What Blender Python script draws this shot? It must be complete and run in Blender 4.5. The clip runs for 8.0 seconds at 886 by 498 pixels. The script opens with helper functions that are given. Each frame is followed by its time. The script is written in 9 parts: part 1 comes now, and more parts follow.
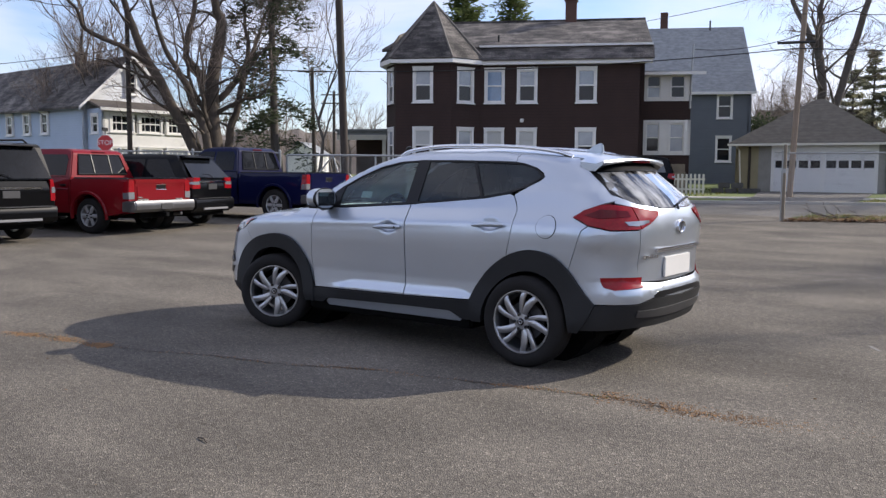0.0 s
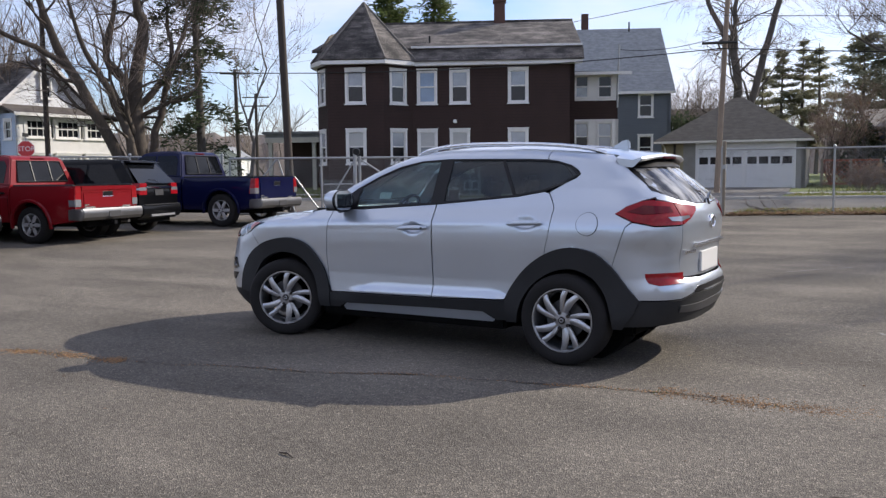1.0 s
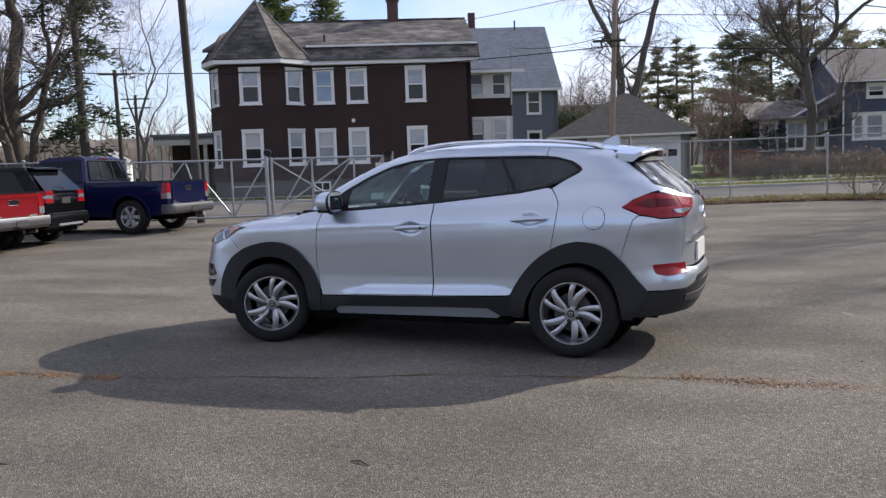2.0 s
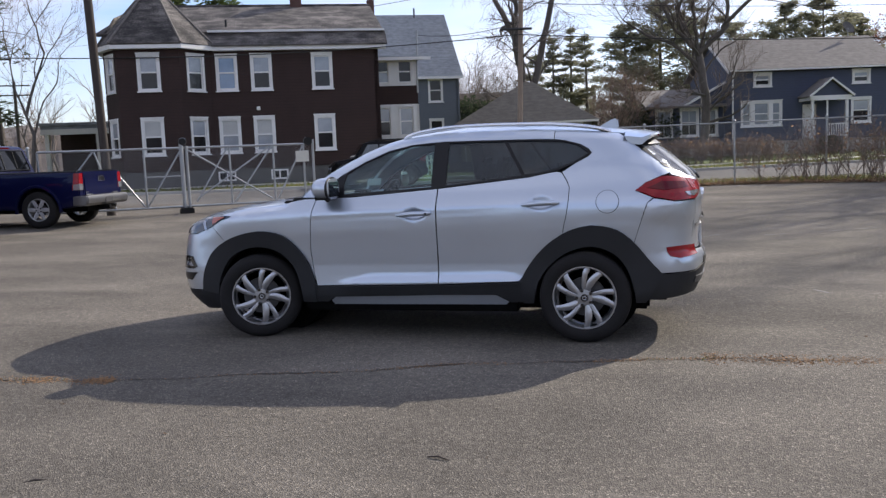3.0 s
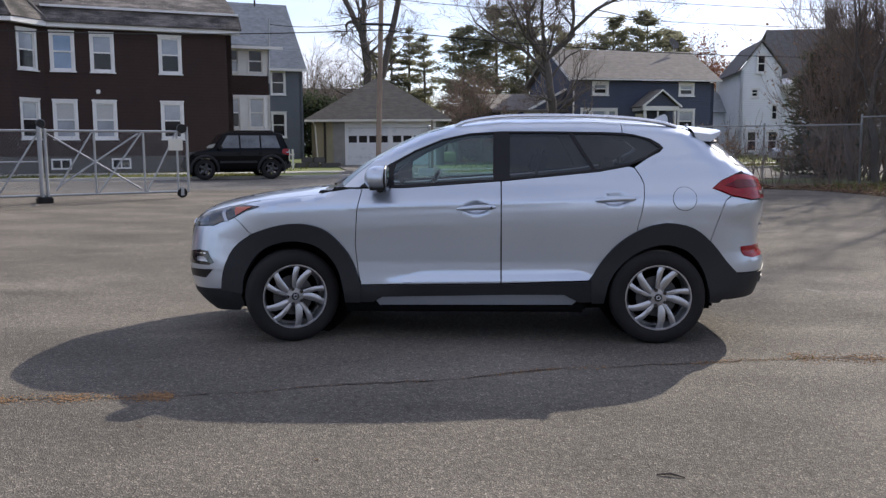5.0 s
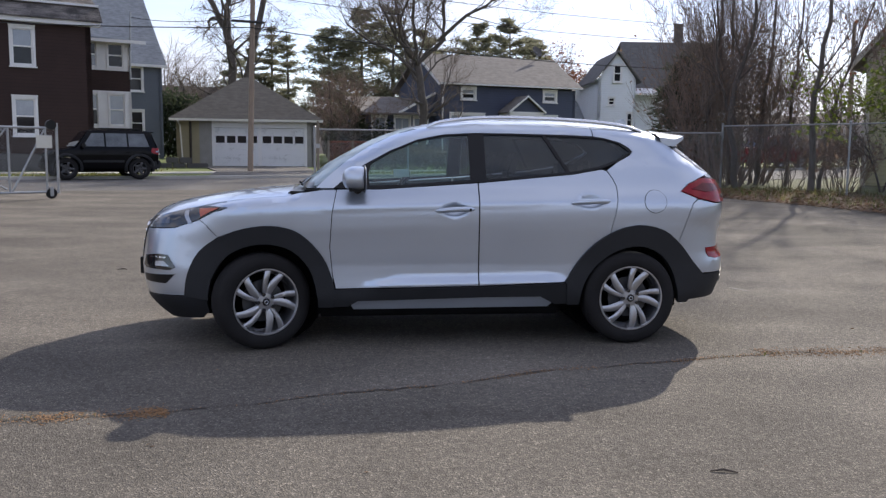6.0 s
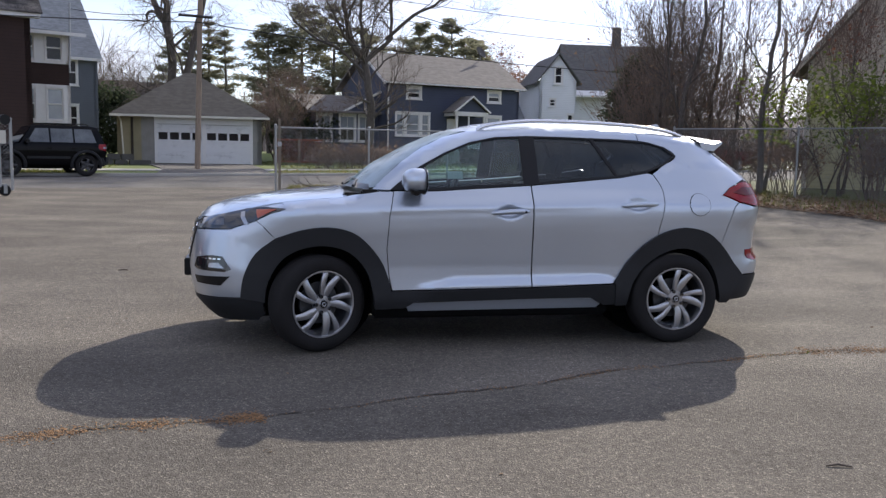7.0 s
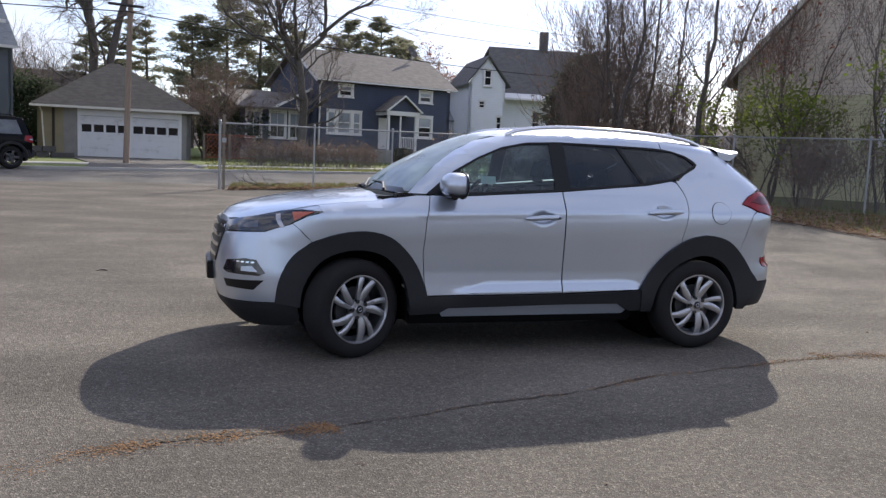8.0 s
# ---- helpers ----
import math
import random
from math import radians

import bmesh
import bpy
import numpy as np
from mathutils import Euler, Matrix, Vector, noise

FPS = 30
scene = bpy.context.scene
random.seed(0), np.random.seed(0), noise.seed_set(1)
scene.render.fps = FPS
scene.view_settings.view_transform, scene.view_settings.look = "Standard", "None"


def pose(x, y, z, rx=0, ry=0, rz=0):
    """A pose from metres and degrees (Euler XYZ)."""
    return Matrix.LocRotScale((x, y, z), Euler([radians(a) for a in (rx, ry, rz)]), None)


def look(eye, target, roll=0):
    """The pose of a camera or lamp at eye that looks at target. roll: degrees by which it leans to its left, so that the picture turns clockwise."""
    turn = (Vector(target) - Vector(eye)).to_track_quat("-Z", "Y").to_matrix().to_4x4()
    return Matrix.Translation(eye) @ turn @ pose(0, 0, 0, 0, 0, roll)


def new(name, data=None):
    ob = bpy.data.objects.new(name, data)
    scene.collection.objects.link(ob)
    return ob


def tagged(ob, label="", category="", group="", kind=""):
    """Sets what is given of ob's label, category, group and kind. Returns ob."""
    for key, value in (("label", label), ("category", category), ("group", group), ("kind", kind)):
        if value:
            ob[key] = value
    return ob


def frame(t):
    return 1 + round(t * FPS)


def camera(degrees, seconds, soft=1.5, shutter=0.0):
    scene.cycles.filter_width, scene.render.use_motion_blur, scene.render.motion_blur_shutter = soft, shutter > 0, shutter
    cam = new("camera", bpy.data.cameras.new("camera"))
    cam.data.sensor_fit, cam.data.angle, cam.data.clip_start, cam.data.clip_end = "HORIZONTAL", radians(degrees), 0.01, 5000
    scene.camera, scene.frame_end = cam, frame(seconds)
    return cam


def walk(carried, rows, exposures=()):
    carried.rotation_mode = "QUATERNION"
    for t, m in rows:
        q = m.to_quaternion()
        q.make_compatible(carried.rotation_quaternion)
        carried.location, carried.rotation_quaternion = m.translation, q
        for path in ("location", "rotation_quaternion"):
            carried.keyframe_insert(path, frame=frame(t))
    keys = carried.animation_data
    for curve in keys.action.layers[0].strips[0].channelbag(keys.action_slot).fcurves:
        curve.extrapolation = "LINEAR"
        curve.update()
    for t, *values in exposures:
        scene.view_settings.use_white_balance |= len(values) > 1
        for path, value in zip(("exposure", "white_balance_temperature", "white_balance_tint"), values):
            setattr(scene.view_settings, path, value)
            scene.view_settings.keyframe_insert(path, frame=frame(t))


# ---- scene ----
cam = camera(54.72, 8.0, soft=1.4)
# seconds, x, y, z, yaw, pitch, roll
ROWS = [
    (0, 4.605, -5.482, 1.451, 36.19, -5.06, -0.43),
    (0.3, 4.376, -5.651, 1.455, 34.56, -5.02, -0.33),
    (0.5, 4.223, -5.763, 1.457, 32.53, -4.84, -0.26),
    (0.8, 3.960, -5.831, 1.442, 31.24, -4.90, 0.21),
    (1, 3.785, -5.876, 1.432, 30.56, -4.95, 0.53),
    (1.2, 3.617, -5.969, 1.436, 30.41, -4.84, 0.83),
    (1.5, 3.364, -6.108, 1.442, 27.84, -4.98, 1.27),
    (1.6, 3.282, -6.156, 1.450, 26.40, -5.12, 1.32),
    (1.7, 3.200, -6.204, 1.458, 25.03, -5.08, 1.37),
    (2.8, 2.201, -6.365, 1.417, 18.30, -5.87, 2.70),
    (3, 2.027, -6.416, 1.448, 15.28, -6.20, 2.29),
    (3.2, 1.841, -6.394, 1.435, 12.59, -6.17, 2.15),
    (3.3, 1.747, -6.383, 1.428, 12.46, -6.26, 2.08),
    (3.5, 1.561, -6.361, 1.415, 11.33, -6.37, 1.94),
    (3.6, 1.467, -6.361, 1.419, 11.31, -6.31, 1.86),
    (3.7, 1.374, -6.361, 1.422, 11.16, -6.31, 1.79),
    (3.8, 1.280, -6.362, 1.426, 10.69, -6.37, 1.71),
    (4, 1.093, -6.362, 1.433, 9.05, -6.55, 1.56),
    (4.2, 0.896, -6.345, 1.441, 7.14, -6.62, 1.39),
    (5.3, -0.156, -6.229, 1.418, -1.12, -6.46, -0.36),
    (5.4, -0.242, -6.236, 1.435, -3.36, -6.28, -0.51),
    (5.5, -0.327, -6.243, 1.452, -5.03, -6.30, -0.66),
    (5.7, -0.504, -6.194, 1.434, -5.92, -6.21, -0.58),
    (5.8, -0.593, -6.169, 1.426, -6.13, -6.25, -0.55),
    (6, -0.770, -6.120, 1.408, -6.42, -6.39, -0.47),
    (6.2, -0.960, -6.109, 1.411, -6.28, -6.18, -0.52),
    (6.3, -1.056, -6.104, 1.412, -6.41, -6.24, -0.55),
    (6.5, -1.246, -6.093, 1.415, -7.57, -6.34, -0.60),
    (6.7, -1.416, -6.062, 1.417, -9.66, -6.30, -0.78),
    (6.8, -1.502, -6.047, 1.419, -10.47, -6.28, -0.88),
    (7, -1.672, -6.016, 1.421, -11.03, -6.40, -1.06),
    (7.2, -1.840, -5.944, 1.426, -11.16, -6.65, -1.22),
    (7.3, -1.925, -5.908, 1.428, -11.20, -6.54, -1.29),
    (7.4, -2.009, -5.872, 1.431, -11.31, -6.48, -1.37),
    (7.5, -2.093, -5.836, 1.433, -11.56, -6.35, -1.45),
    (7.6, -2.171, -5.821, 1.433, -11.76, -6.54, -1.62),
    (7.7, -2.250, -5.806, 1.433, -12.67, -6.59, -1.80),
    (7.8, -2.328, -5.792, 1.432, -13.75, -6.61, -1.97),
    (7.9, -2.407, -5.777, 1.432, -15.22, -6.47, -2.15),
    (8, -2.485, -5.762, 1.432, -16.49, -6.29, -2.32),
]
walk(cam, [(t, pose(x, y, z, 90 + pitch, roll, yaw)) for t, x, y, z, yaw, pitch, roll in ROWS])

# ---- daylight: a hazy blue sky with thin broken cloud, the sun behind the car and to the right ----
SUN_AZ, SUN_EL = 56.4, 31.0   # degrees anticlockwise from +x, and above the horizon
world = bpy.data.worlds.new("sky")
scene.world = world
world.use_nodes = True
wn, wl = world.node_tree.nodes, world.node_tree.links
sky = wn.new("ShaderNodeTexSky")
sky.sky_type = "NISHITA"
sky.sun_disc = False
sky.sun_elevation = radians(SUN_EL)
sky.sun_rotation = radians(90 - SUN_AZ)
sky.dust_density = 0.6
sky.air_density = 1.0
co = wn.new("ShaderNodeTexCoord")
mp = wn.new("ShaderNodeMapping")
mp.inputs["Scale"].default_value = (1.0, 1.0, 3.2)
wl.new(co.outputs["Generated"], mp.inputs["Vector"])
cl = wn.new("ShaderNodeTexNoise")
cl.inputs["Scale"].default_value, cl.inputs["Detail"].default_value, cl.inputs["Distortion"].default_value = 2.6, 7, 0.4
wl.new(mp.outputs[0], cl.inputs["Vector"])
ramp = wn.new("ShaderNodeValToRGB")
ramp.color_ramp.elements[0].position, ramp.color_ramp.elements[1].position = 0.38, 0.62
ramp.color_ramp.elements[0].color, ramp.color_ramp.elements[1].color = (0.06, 0.06, 0.06, 1), (0.86, 0.86, 0.86, 1)
wl.new(cl.outputs["Fac"], ramp.inputs["Fac"])
mix = wn.new("ShaderNodeMix")
mix.data_type = "RGBA"
wl.new(ramp.outputs["Color"], mix.inputs["Factor"])
tint = wn.new("ShaderNodeMix")
tint.data_type, tint.blend_type = "RGBA", "MULTIPLY"
tint.inputs["Factor"].default_value = 1.0
tint.inputs["B"].default_value = (0.74, 0.785, 0.99, 1)
wl.new(sky.outputs[0], tint.inputs["A"])
wl.new(tint.outputs["Result"], mix.inputs["A"])
mix.inputs["B"].default_value = (5.0, 5.0, 5.75, 1)
wl.new(mix.outputs["Result"], wn["Background"].inputs["Color"])
wn["Background"].inputs["Strength"].default_value = 0.148
sun = new("sun", bpy.data.lights.new("sun", "SUN"))
sun.data.energy, sun.data.angle, sun.data.color = 4.1, radians(0.6), (1.0, 0.915, 0.81)
sun.matrix_world = look((math.cos(radians(SUN_AZ)) * 50, math.sin(radians(SUN_AZ)) * 50, 50 * math.hypot(1, 0) * math.tan(radians(SUN_EL))), (0, 0, 0))
scene.view_settings.exposure = 0.5

# ---- materials ----
def mat(name, col, rough=0.6, metal=0.0, var=0.15, scale=4.0, fine=60.0, bump=0.0, bump_scale=80.0, coat=0.0, spec=0.5, col2=None, rand=0.0, per_island=False, stretch=(1, 1, 1), alpha=1.0):
    """A procedural surface: two scales of colour noise, optional bump, coat, per-object tint."""
    m = bpy.data.materials.new(name)
    m.use_nodes = True
    nt = m.node_tree
    nd, ln = nt.nodes, nt.links
    bs = nd["Principled BSDF"]
    bs.inputs["Roughness"].default_value = rough
    bs.inputs["Metallic"].default_value = metal
    bs.inputs["Coat Weight"].default_value = coat
    bs.inputs["Coat Roughness"].default_value = 0.04
    bs.inputs["Specular IOR Level"].default_value = spec
    tc = nd.new("ShaderNodeTexCoord")
    mp = nd.new("ShaderNodeMapping")
    mp.inputs["Scale"].default_value = stretch
    ln.new(tc.outputs["Object"], mp.inputs["Vector"])
    a = nd.new("ShaderNodeTexNoise")
    a.inputs["Scale"].default_value = scale
    a.inputs["Detail"].default_value = 5
    b = nd.new("ShaderNodeTexNoise")
    b.inputs["Scale"].default_value = fine
    b.inputs["Detail"].default_value = 3
    ln.new(mp.outputs[0], a.inputs["Vector"])
    ln.new(mp.outputs[0], b.inputs["Vector"])
    add = nd.new("ShaderNodeMath")
    add.operation = "ADD"
    ln.new(a.outputs["Fac"], add.inputs[0])
    ln.new(b.outputs["Fac"], add.inputs[1])
    half = nd.new("ShaderNodeMath")
    half.operation = "MULTIPLY"
    half.inputs[1].default_value = 0.5
    ln.new(add.outputs[0], half.inputs[0])
    last = half.outputs[0]
    if rand:
        oi = nd.new("ShaderNodeNewGeometry" if per_island else "ShaderNodeObjectInfo")
        mr = nd.new("ShaderNodeMapRange")
        mr.inputs["To Min"].default_value, mr.inputs["To Max"].default_value = -rand, rand
        ln.new(oi.outputs["Random Per Island" if per_island else "Random"], mr.inputs["Value"])
        s = nd.new("ShaderNodeMath")
        s.operation = "ADD"
        ln.new(last, s.inputs[0])
        ln.new(mr.outputs[0], s.inputs[1])
        last = s.outputs[0]
    cr = nd.new("ShaderNodeValToRGB")
    c2 = col2 or tuple(c * (1 + var) for c in col)
    c1 = col if col2 else tuple(c * (1 - var) for c in col)
    cr.color_ramp.elements[0].position, cr.color_ramp.elements[1].position = 0.32, 0.68
    cr.color_ramp.elements[0].color, cr.color_ramp.elements[1].color = (*c1, 1), (*[min(c, 1) for c in c2], 1)
    ln.new(last, cr.inputs["Fac"])
    ln.new(cr.outputs["Color"], bs.inputs["Base Color"])
    if bump:
        n = nd.new("ShaderNodeTexNoise")
        n.inputs["Scale"].default_value = bump_scale
        n.inputs["Detail"].default_value = 4
        ln.new(mp.outputs[0], n.inputs["Vector"])
        bp = nd.new("ShaderNodeBump")
        bp.inputs["Strength"].default_value = bump
        bp.inputs["Distance"].default_value = 0.02
        ln.new(n.outputs["Fac"], bp.inputs["Height"])
        ln.new(bp.outputs[0], bs.inputs["Normal"])
    return m


def glass(name, col, rough=0.02, see=0.5, dust_glare=0.0, film=(0.58, 0.70, 0.76), streak=(1, 1, 1), even=True):
    """A thin pane: part clear (tinted), part gloss by Fresnel, under a dusty film that also stands in for sky glare."""
    m = bpy.data.materials.new(name)
    m.use_nodes = True
    nd, ln = m.node_tree.nodes, m.node_tree.links
    nd.remove(nd["Principled BSDF"])
    tr = nd.new("ShaderNodeBsdfTransparent")
    tr.inputs["Color"].default_value = (*[c * see for c in col], 1)
    gl = nd.new("ShaderNodeBsdfGlossy")
    gl.inputs["Roughness"].default_value = rough
    fr = nd.new("ShaderNodeFresnel")
    fr.inputs["IOR"].default_value = 1.5
    mx = nd.new("ShaderNodeMixShader")
    ln.new(fr.outputs[0], mx.inputs[0])
    ln.new(tr.outputs[0], mx.inputs[1])
    ln.new(gl.outputs[0], mx.inputs[2])
    df = nd.new("ShaderNodeBsdfDiffuse")
    df.inputs["Color"].default_value = (*film, 1)
    tc = nd.new("ShaderNodeTexCoord")
    nz = nd.new("ShaderNodeTexNoise")
    nz.inputs["Scale"].default_value, nz.inputs["Detail"].default_value = 3.0, 5
    sm = nd.new("ShaderNodeMapping")
    sm.inputs["Scale"].default_value = streak
    ln.new(tc.outputs["Object"], sm.inputs["Vector"])
    ln.new(sm.outputs[0], nz.inputs["Vector"])
    sh = nd.new("ShaderNodeMapRange")
    sh.inputs["From Min"].default_value, sh.inputs["From Max"].default_value = (0.0, 1.0) if even else (0.38, 0.66)
    ln.new(nz.outputs["Fac"], sh.inputs["Value"])
    sc = nd.new("ShaderNodeMath")
    sc.operation = "MULTIPLY"
    sc.inputs[1].default_value = dust_glare * 2
    ln.new(sh.outputs[0], sc.inputs[0])
    m2 = nd.new("ShaderNodeMixShader")
    ln.new(sc.outputs[0], m2.inputs[0])
    ln.new(mx.outputs[0], m2.inputs[1])
    ln.new(df.outputs[0], m2.inputs[2])
    ln.new(m2.outputs[0], nd["Material Output"].inputs["Surface"])
    return m


M_SILVER = mat("silver_paint", (0.50, 0.55, 0.62), rough=0.31, metal=0.74, var=0.04, scale=2, fine=900, coat=1.0)
M_CLAD = mat("black_cladding", (0.018, 0.0185, 0.020), rough=0.6, spec=0.3, var=0.2, fine=300, bump=0.05, bump_scale=500)
M_BLACK = mat("black_plastic", (0.006, 0.006, 0.007), rough=0.3, spec=0.3, var=0.2)
M_LINER = mat("dark_underbody", (0.004, 0.004, 0.004), rough=0.95, spec=0.1, var=0.3)
M_TYRE = mat("tyre_rubber", (0.017, 0.016, 0.016), rough=0.8, spec=0.2, var=0.3, fine=200, bump=0.1)
M_ALLOY = mat("alloy", (0.43, 0.435, 0.45), rough=0.30, metal=0.85, var=0.05)
M_ALLOY_DARK = mat("alloy_dark", (0.07, 0.07, 0.073), rough=0.4, metal=0.4, var=0.1)
M_ALLOY_PARKED = mat("parked_alloy", (0.42, 0.42, 0.43), rough=0.42, metal=0.45, var=0.08)
# Tinted dark to imitate the dim reflection in the wing mirrors.
M_MIRROR_GLASS = mat("mirror_glass", (0.22, 0.24, 0.27), rough=0.03, metal=1.0, var=0.02)
M_CHROME = mat("chrome", (0.75, 0.76, 0.78), rough=0.12, metal=1.0, var=0.02)
M_CHROME_DULL = mat("weathered_chrome", (0.14, 0.14, 0.145), rough=0.30, metal=0.7, var=0.12, scale=5)
M_RED_LENS = mat("red_lens", (0.24, 0.005, 0.010), rough=0.25, spec=0.15, var=0.2, scale=14, coat=0.45)
M_RED_DEEP = mat("red_lens_deep", (0.10, 0.003, 0.006), rough=0.2, spec=0.15, var=0.2, scale=10, coat=0.4)
M_CLEAR_LENS = mat("clear_lens", (0.34, 0.35, 0.38), rough=0.15, metal=0.6, var=0.1, scale=20, coat=1.0)
M_LAMP_DARK = mat("lamp_housing", (0.012, 0.013, 0.016), rough=0.12, metal=0.0, var=0.2, coat=1.0)
M_LAMP_GREY = mat("lamp_reflector", (0.10, 0.105, 0.12), rough=0.12, metal=0.5, var=0.3, scale=30, coat=1.0)
M_AMBER = mat("amber_reflector", (0.42, 0.075, 0.03), rough=0.2, var=0.1, coat=1.0)
M_PLATE = mat("plate_white", (0.66, 0.65, 0.63), rough=0.4, var=0.04)
# The dusty film also paints in sky reflections, streaked on the rear screen.
M_CAR_GLASS = glass("window_tint_light", (0.74, 0.97, 0.94), see=0.85, dust_glare=0.065)
M_CAR_GLASS_DARK = glass("window_tint_dark", (0.85, 0.93, 0.97), see=0.22, dust_glare=0.036)
M_REAR_GLASS = glass("rear_screen", (0.85, 0.93, 0.97), see=0.2, dust_glare=0.24, film=(0.74, 0.75, 0.76), streak=(1.2, 3.0, 1.2), even=False)
M_SCREEN = glass("windscreen", (0.88, 0.96, 0.93), see=0.8, dust_glare=0.40)
M_SEAT = mat("seat_cloth", (0.05, 0.05, 0.055), rough=0.9, var=0.2)

# ---- building helpers ----
def part(name, bm, material, parent=None, label="", smooth=None):
    me = bpy.data.meshes.new(name)
    bmesh.ops.recalc_face_normals(bm, faces=bm.faces[:])
    bm.to_mesh(me)
    bm.free()
    for m in material if isinstance(material, (list, tuple)) else [material]:
        me.materials.append(m)
    if smooth is not None:
        me.shade_smooth()
        me.set_sharp_from_angle(angle=radians(smooth))
    ob = new(name, me)
    if parent is not None:
        ob.parent = parent
    if label:
        tagged(ob, label)
    return ob


def thing(name, m, label, category, group="", kind=""):
    ob = new(name)
    ob.empty_display_size = 0.2
    ob.matrix_world = m
    return tagged(ob, label, category, group, kind)


def add_box(bm, x0, y0, z0, x1, y1, z1, m=None, bevel=0.0):
    mm = Matrix.Translation(((x0 + x1) / 2, (y0 + y1) / 2, (z0 + z1) / 2)) @ Matrix.Diagonal((x1 - x0, y1 - y0, z1 - z0, 1))
    r = bmesh.ops.create_cube(bm, size=1, matrix=(m or Matrix()) @ mm)
    if bevel:
        es = list({e for v in r["verts"] for e in v.link_edges})
        bmesh.ops.bevel(bm, geom=es, offset=bevel, segments=2, affect="EDGES", clamp_overlap=True)
    return bm


def boxes(*bs, bevel=0.0, m=None):
    bm = bmesh.new()
    for b in bs:
        add_box(bm, *b, m=m, bevel=bevel)
    return bm


def add_prism(bm, pts, y0, y1, m=None):
    """Polygon pts (x, z) drawn out from y0 to y1."""
    m = m or Matrix()
    a = [bm.verts.new(m @ Vector((x, y0, z))) for x, z in pts]
    b = [bm.verts.new(m @ Vector((x, y1, z))) for x, z in pts]
    bm.faces.new(a)
    bm.faces.new(b[::-1])
    for i in range(len(pts)):
        j = (i + 1) % len(pts)
        bm.faces.new((a[i], a[j], b[j], b[i]))
    return bm


def add_slab(bm, pts, z0, z1, m=None):
    """Polygon pts (x, y) drawn up from z0 to z1."""
    m = m or Matrix()
    a = [bm.verts.new(m @ Vector((x, y, z0))) for x, y in pts]
    b = [bm.verts.new(m @ Vector((x, y, z1))) for x, y in pts]
    bm.faces.new(a)
    bm.faces.new(b[::-1])
    for i in range(len(pts)):
        j = (i + 1) % len(pts)
        bm.faces.new((a[i], a[j], b[j], b[i]))
    return bm


def add_tube(bm, path, radii, n=8, cap=True):
    """A round bar along the points of path, with a radius for each."""
    path = [Vector(p) for p in path]
    if isinstance(radii, (int, float)):
        radii = [radii] * len(path)
    rings = []
    ref = None
    for i, p in enumerate(path):
        d = (path[min(i + 1, len(path) - 1)] - path[max(i - 1, 0)]).normalized()
        if ref is None:
            ref = d.orthogonal().normalized()
        ref = (ref - d * ref.dot(d))
        ref = ref.normalized() if ref.length > 1e-6 else d.orthogonal().normalized()
        q = d.cross(ref)
        rings.append([bm.verts.new(p + radii[i] * (math.cos(2 * math.pi * k / n) * ref + math.sin(2 * math.pi * k / n) * q)) for k in range(n)])
    for a, b in zip(rings, rings[1:]):
        for k in range(n):
            bm.faces.new((a[k], a[(k + 1) % n], b[(k + 1) % n], b[k]))
    if cap and n > 2:
        bm.faces.new(rings[0][::-1])
        bm.faces.new(rings[-1])
    return bm


def tube(path, radii, n=8):
    return add_tube(bmesh.new(), path, radii, n)


def add_lathe(bm, prof, n=40, m=None):
    """Profile (r, y) turned about the y axis."""
    m = m or Matrix()
    rings = []
    for r, y in prof:
        if r < 1e-5:
            rings.append([bm.verts.new(m @ Vector((0, y, 0)))])
        else:
            rings.append([bm.verts.new(m @ Vector((r * math.cos(2 * math.pi * k / n), y, r * math.sin(2 * math.pi * k / n)))) for k in range(n)])
    for a, b in zip(rings, rings[1:]):
        for k in range(n):
            j = (k + 1) % n
            f = [a[k % len(a)], a[j % len(a)], b[j % len(b)], b[k % len(b)]]
            f = list(dict.fromkeys(f))
            if len(f) > 2:
                bm.faces.new(f)
    return bm


def lathe(prof, n=40, m=None):
    return add_lathe(bmesh.new(), prof, n, m)


def interp(table):
    xs, ys = [a for a, b in table], [b for a, b in table]
    return lambda v: float(np.interp(v, xs, ys))


def smooth_interp(table):
    """Monotone-ish cubic through the table's points."""
    xs, ys = np.array([a for a, b in table], float), np.array([b for a, b in table], float)
    h = np.diff(xs)
    d = np.diff(ys) / h
    g = np.zeros(len(xs))
    g[0], g[-1] = d[0], d[-1]
    for i in range(1, len(xs) - 1):
        g[i] = 0 if d[i - 1] * d[i] <= 0 else (h[i - 1] + h[i]) / (h[i - 1] / d[i] + h[i] / d[i - 1])

    def f(v):
        v = min(max(v, xs[0]), xs[-1])
        i = min(max(int(np.searchsorted(xs, v)) - 1, 0), len(h) - 1)
        s = (v - xs[i]) / h[i]
        return float(ys[i] * (1 + 2 * s) * (1 - s) ** 2 + h[i] * g[i] * s * (1 - s) ** 2 + ys[i + 1] * s * s * (3 - 2 * s) + h[i] * g[i + 1] * s * s * (s - 1))
    return f


# ---- car bodies: one smooth skin, cut into panels ----
def curve(pts, n=4, closed=False):
    """A smooth line through pts."""
    p = [Vector(q) for q in pts]
    out = []
    for i in range(len(p) - 1):
        a, b, c, d = p[max(i - 1, 0)], p[i], p[i + 1], p[min(i + 2, len(p) - 1)]
        for k in range(n):
            t = k / n
            out.append(tuple(0.5 * ((2 * b) + (c - a) * t + (2 * a - 5 * b + 4 * c - d) * t * t + (3 * b - a - 3 * c + d) * t ** 3)))
    return out + [tuple(p[-1])]


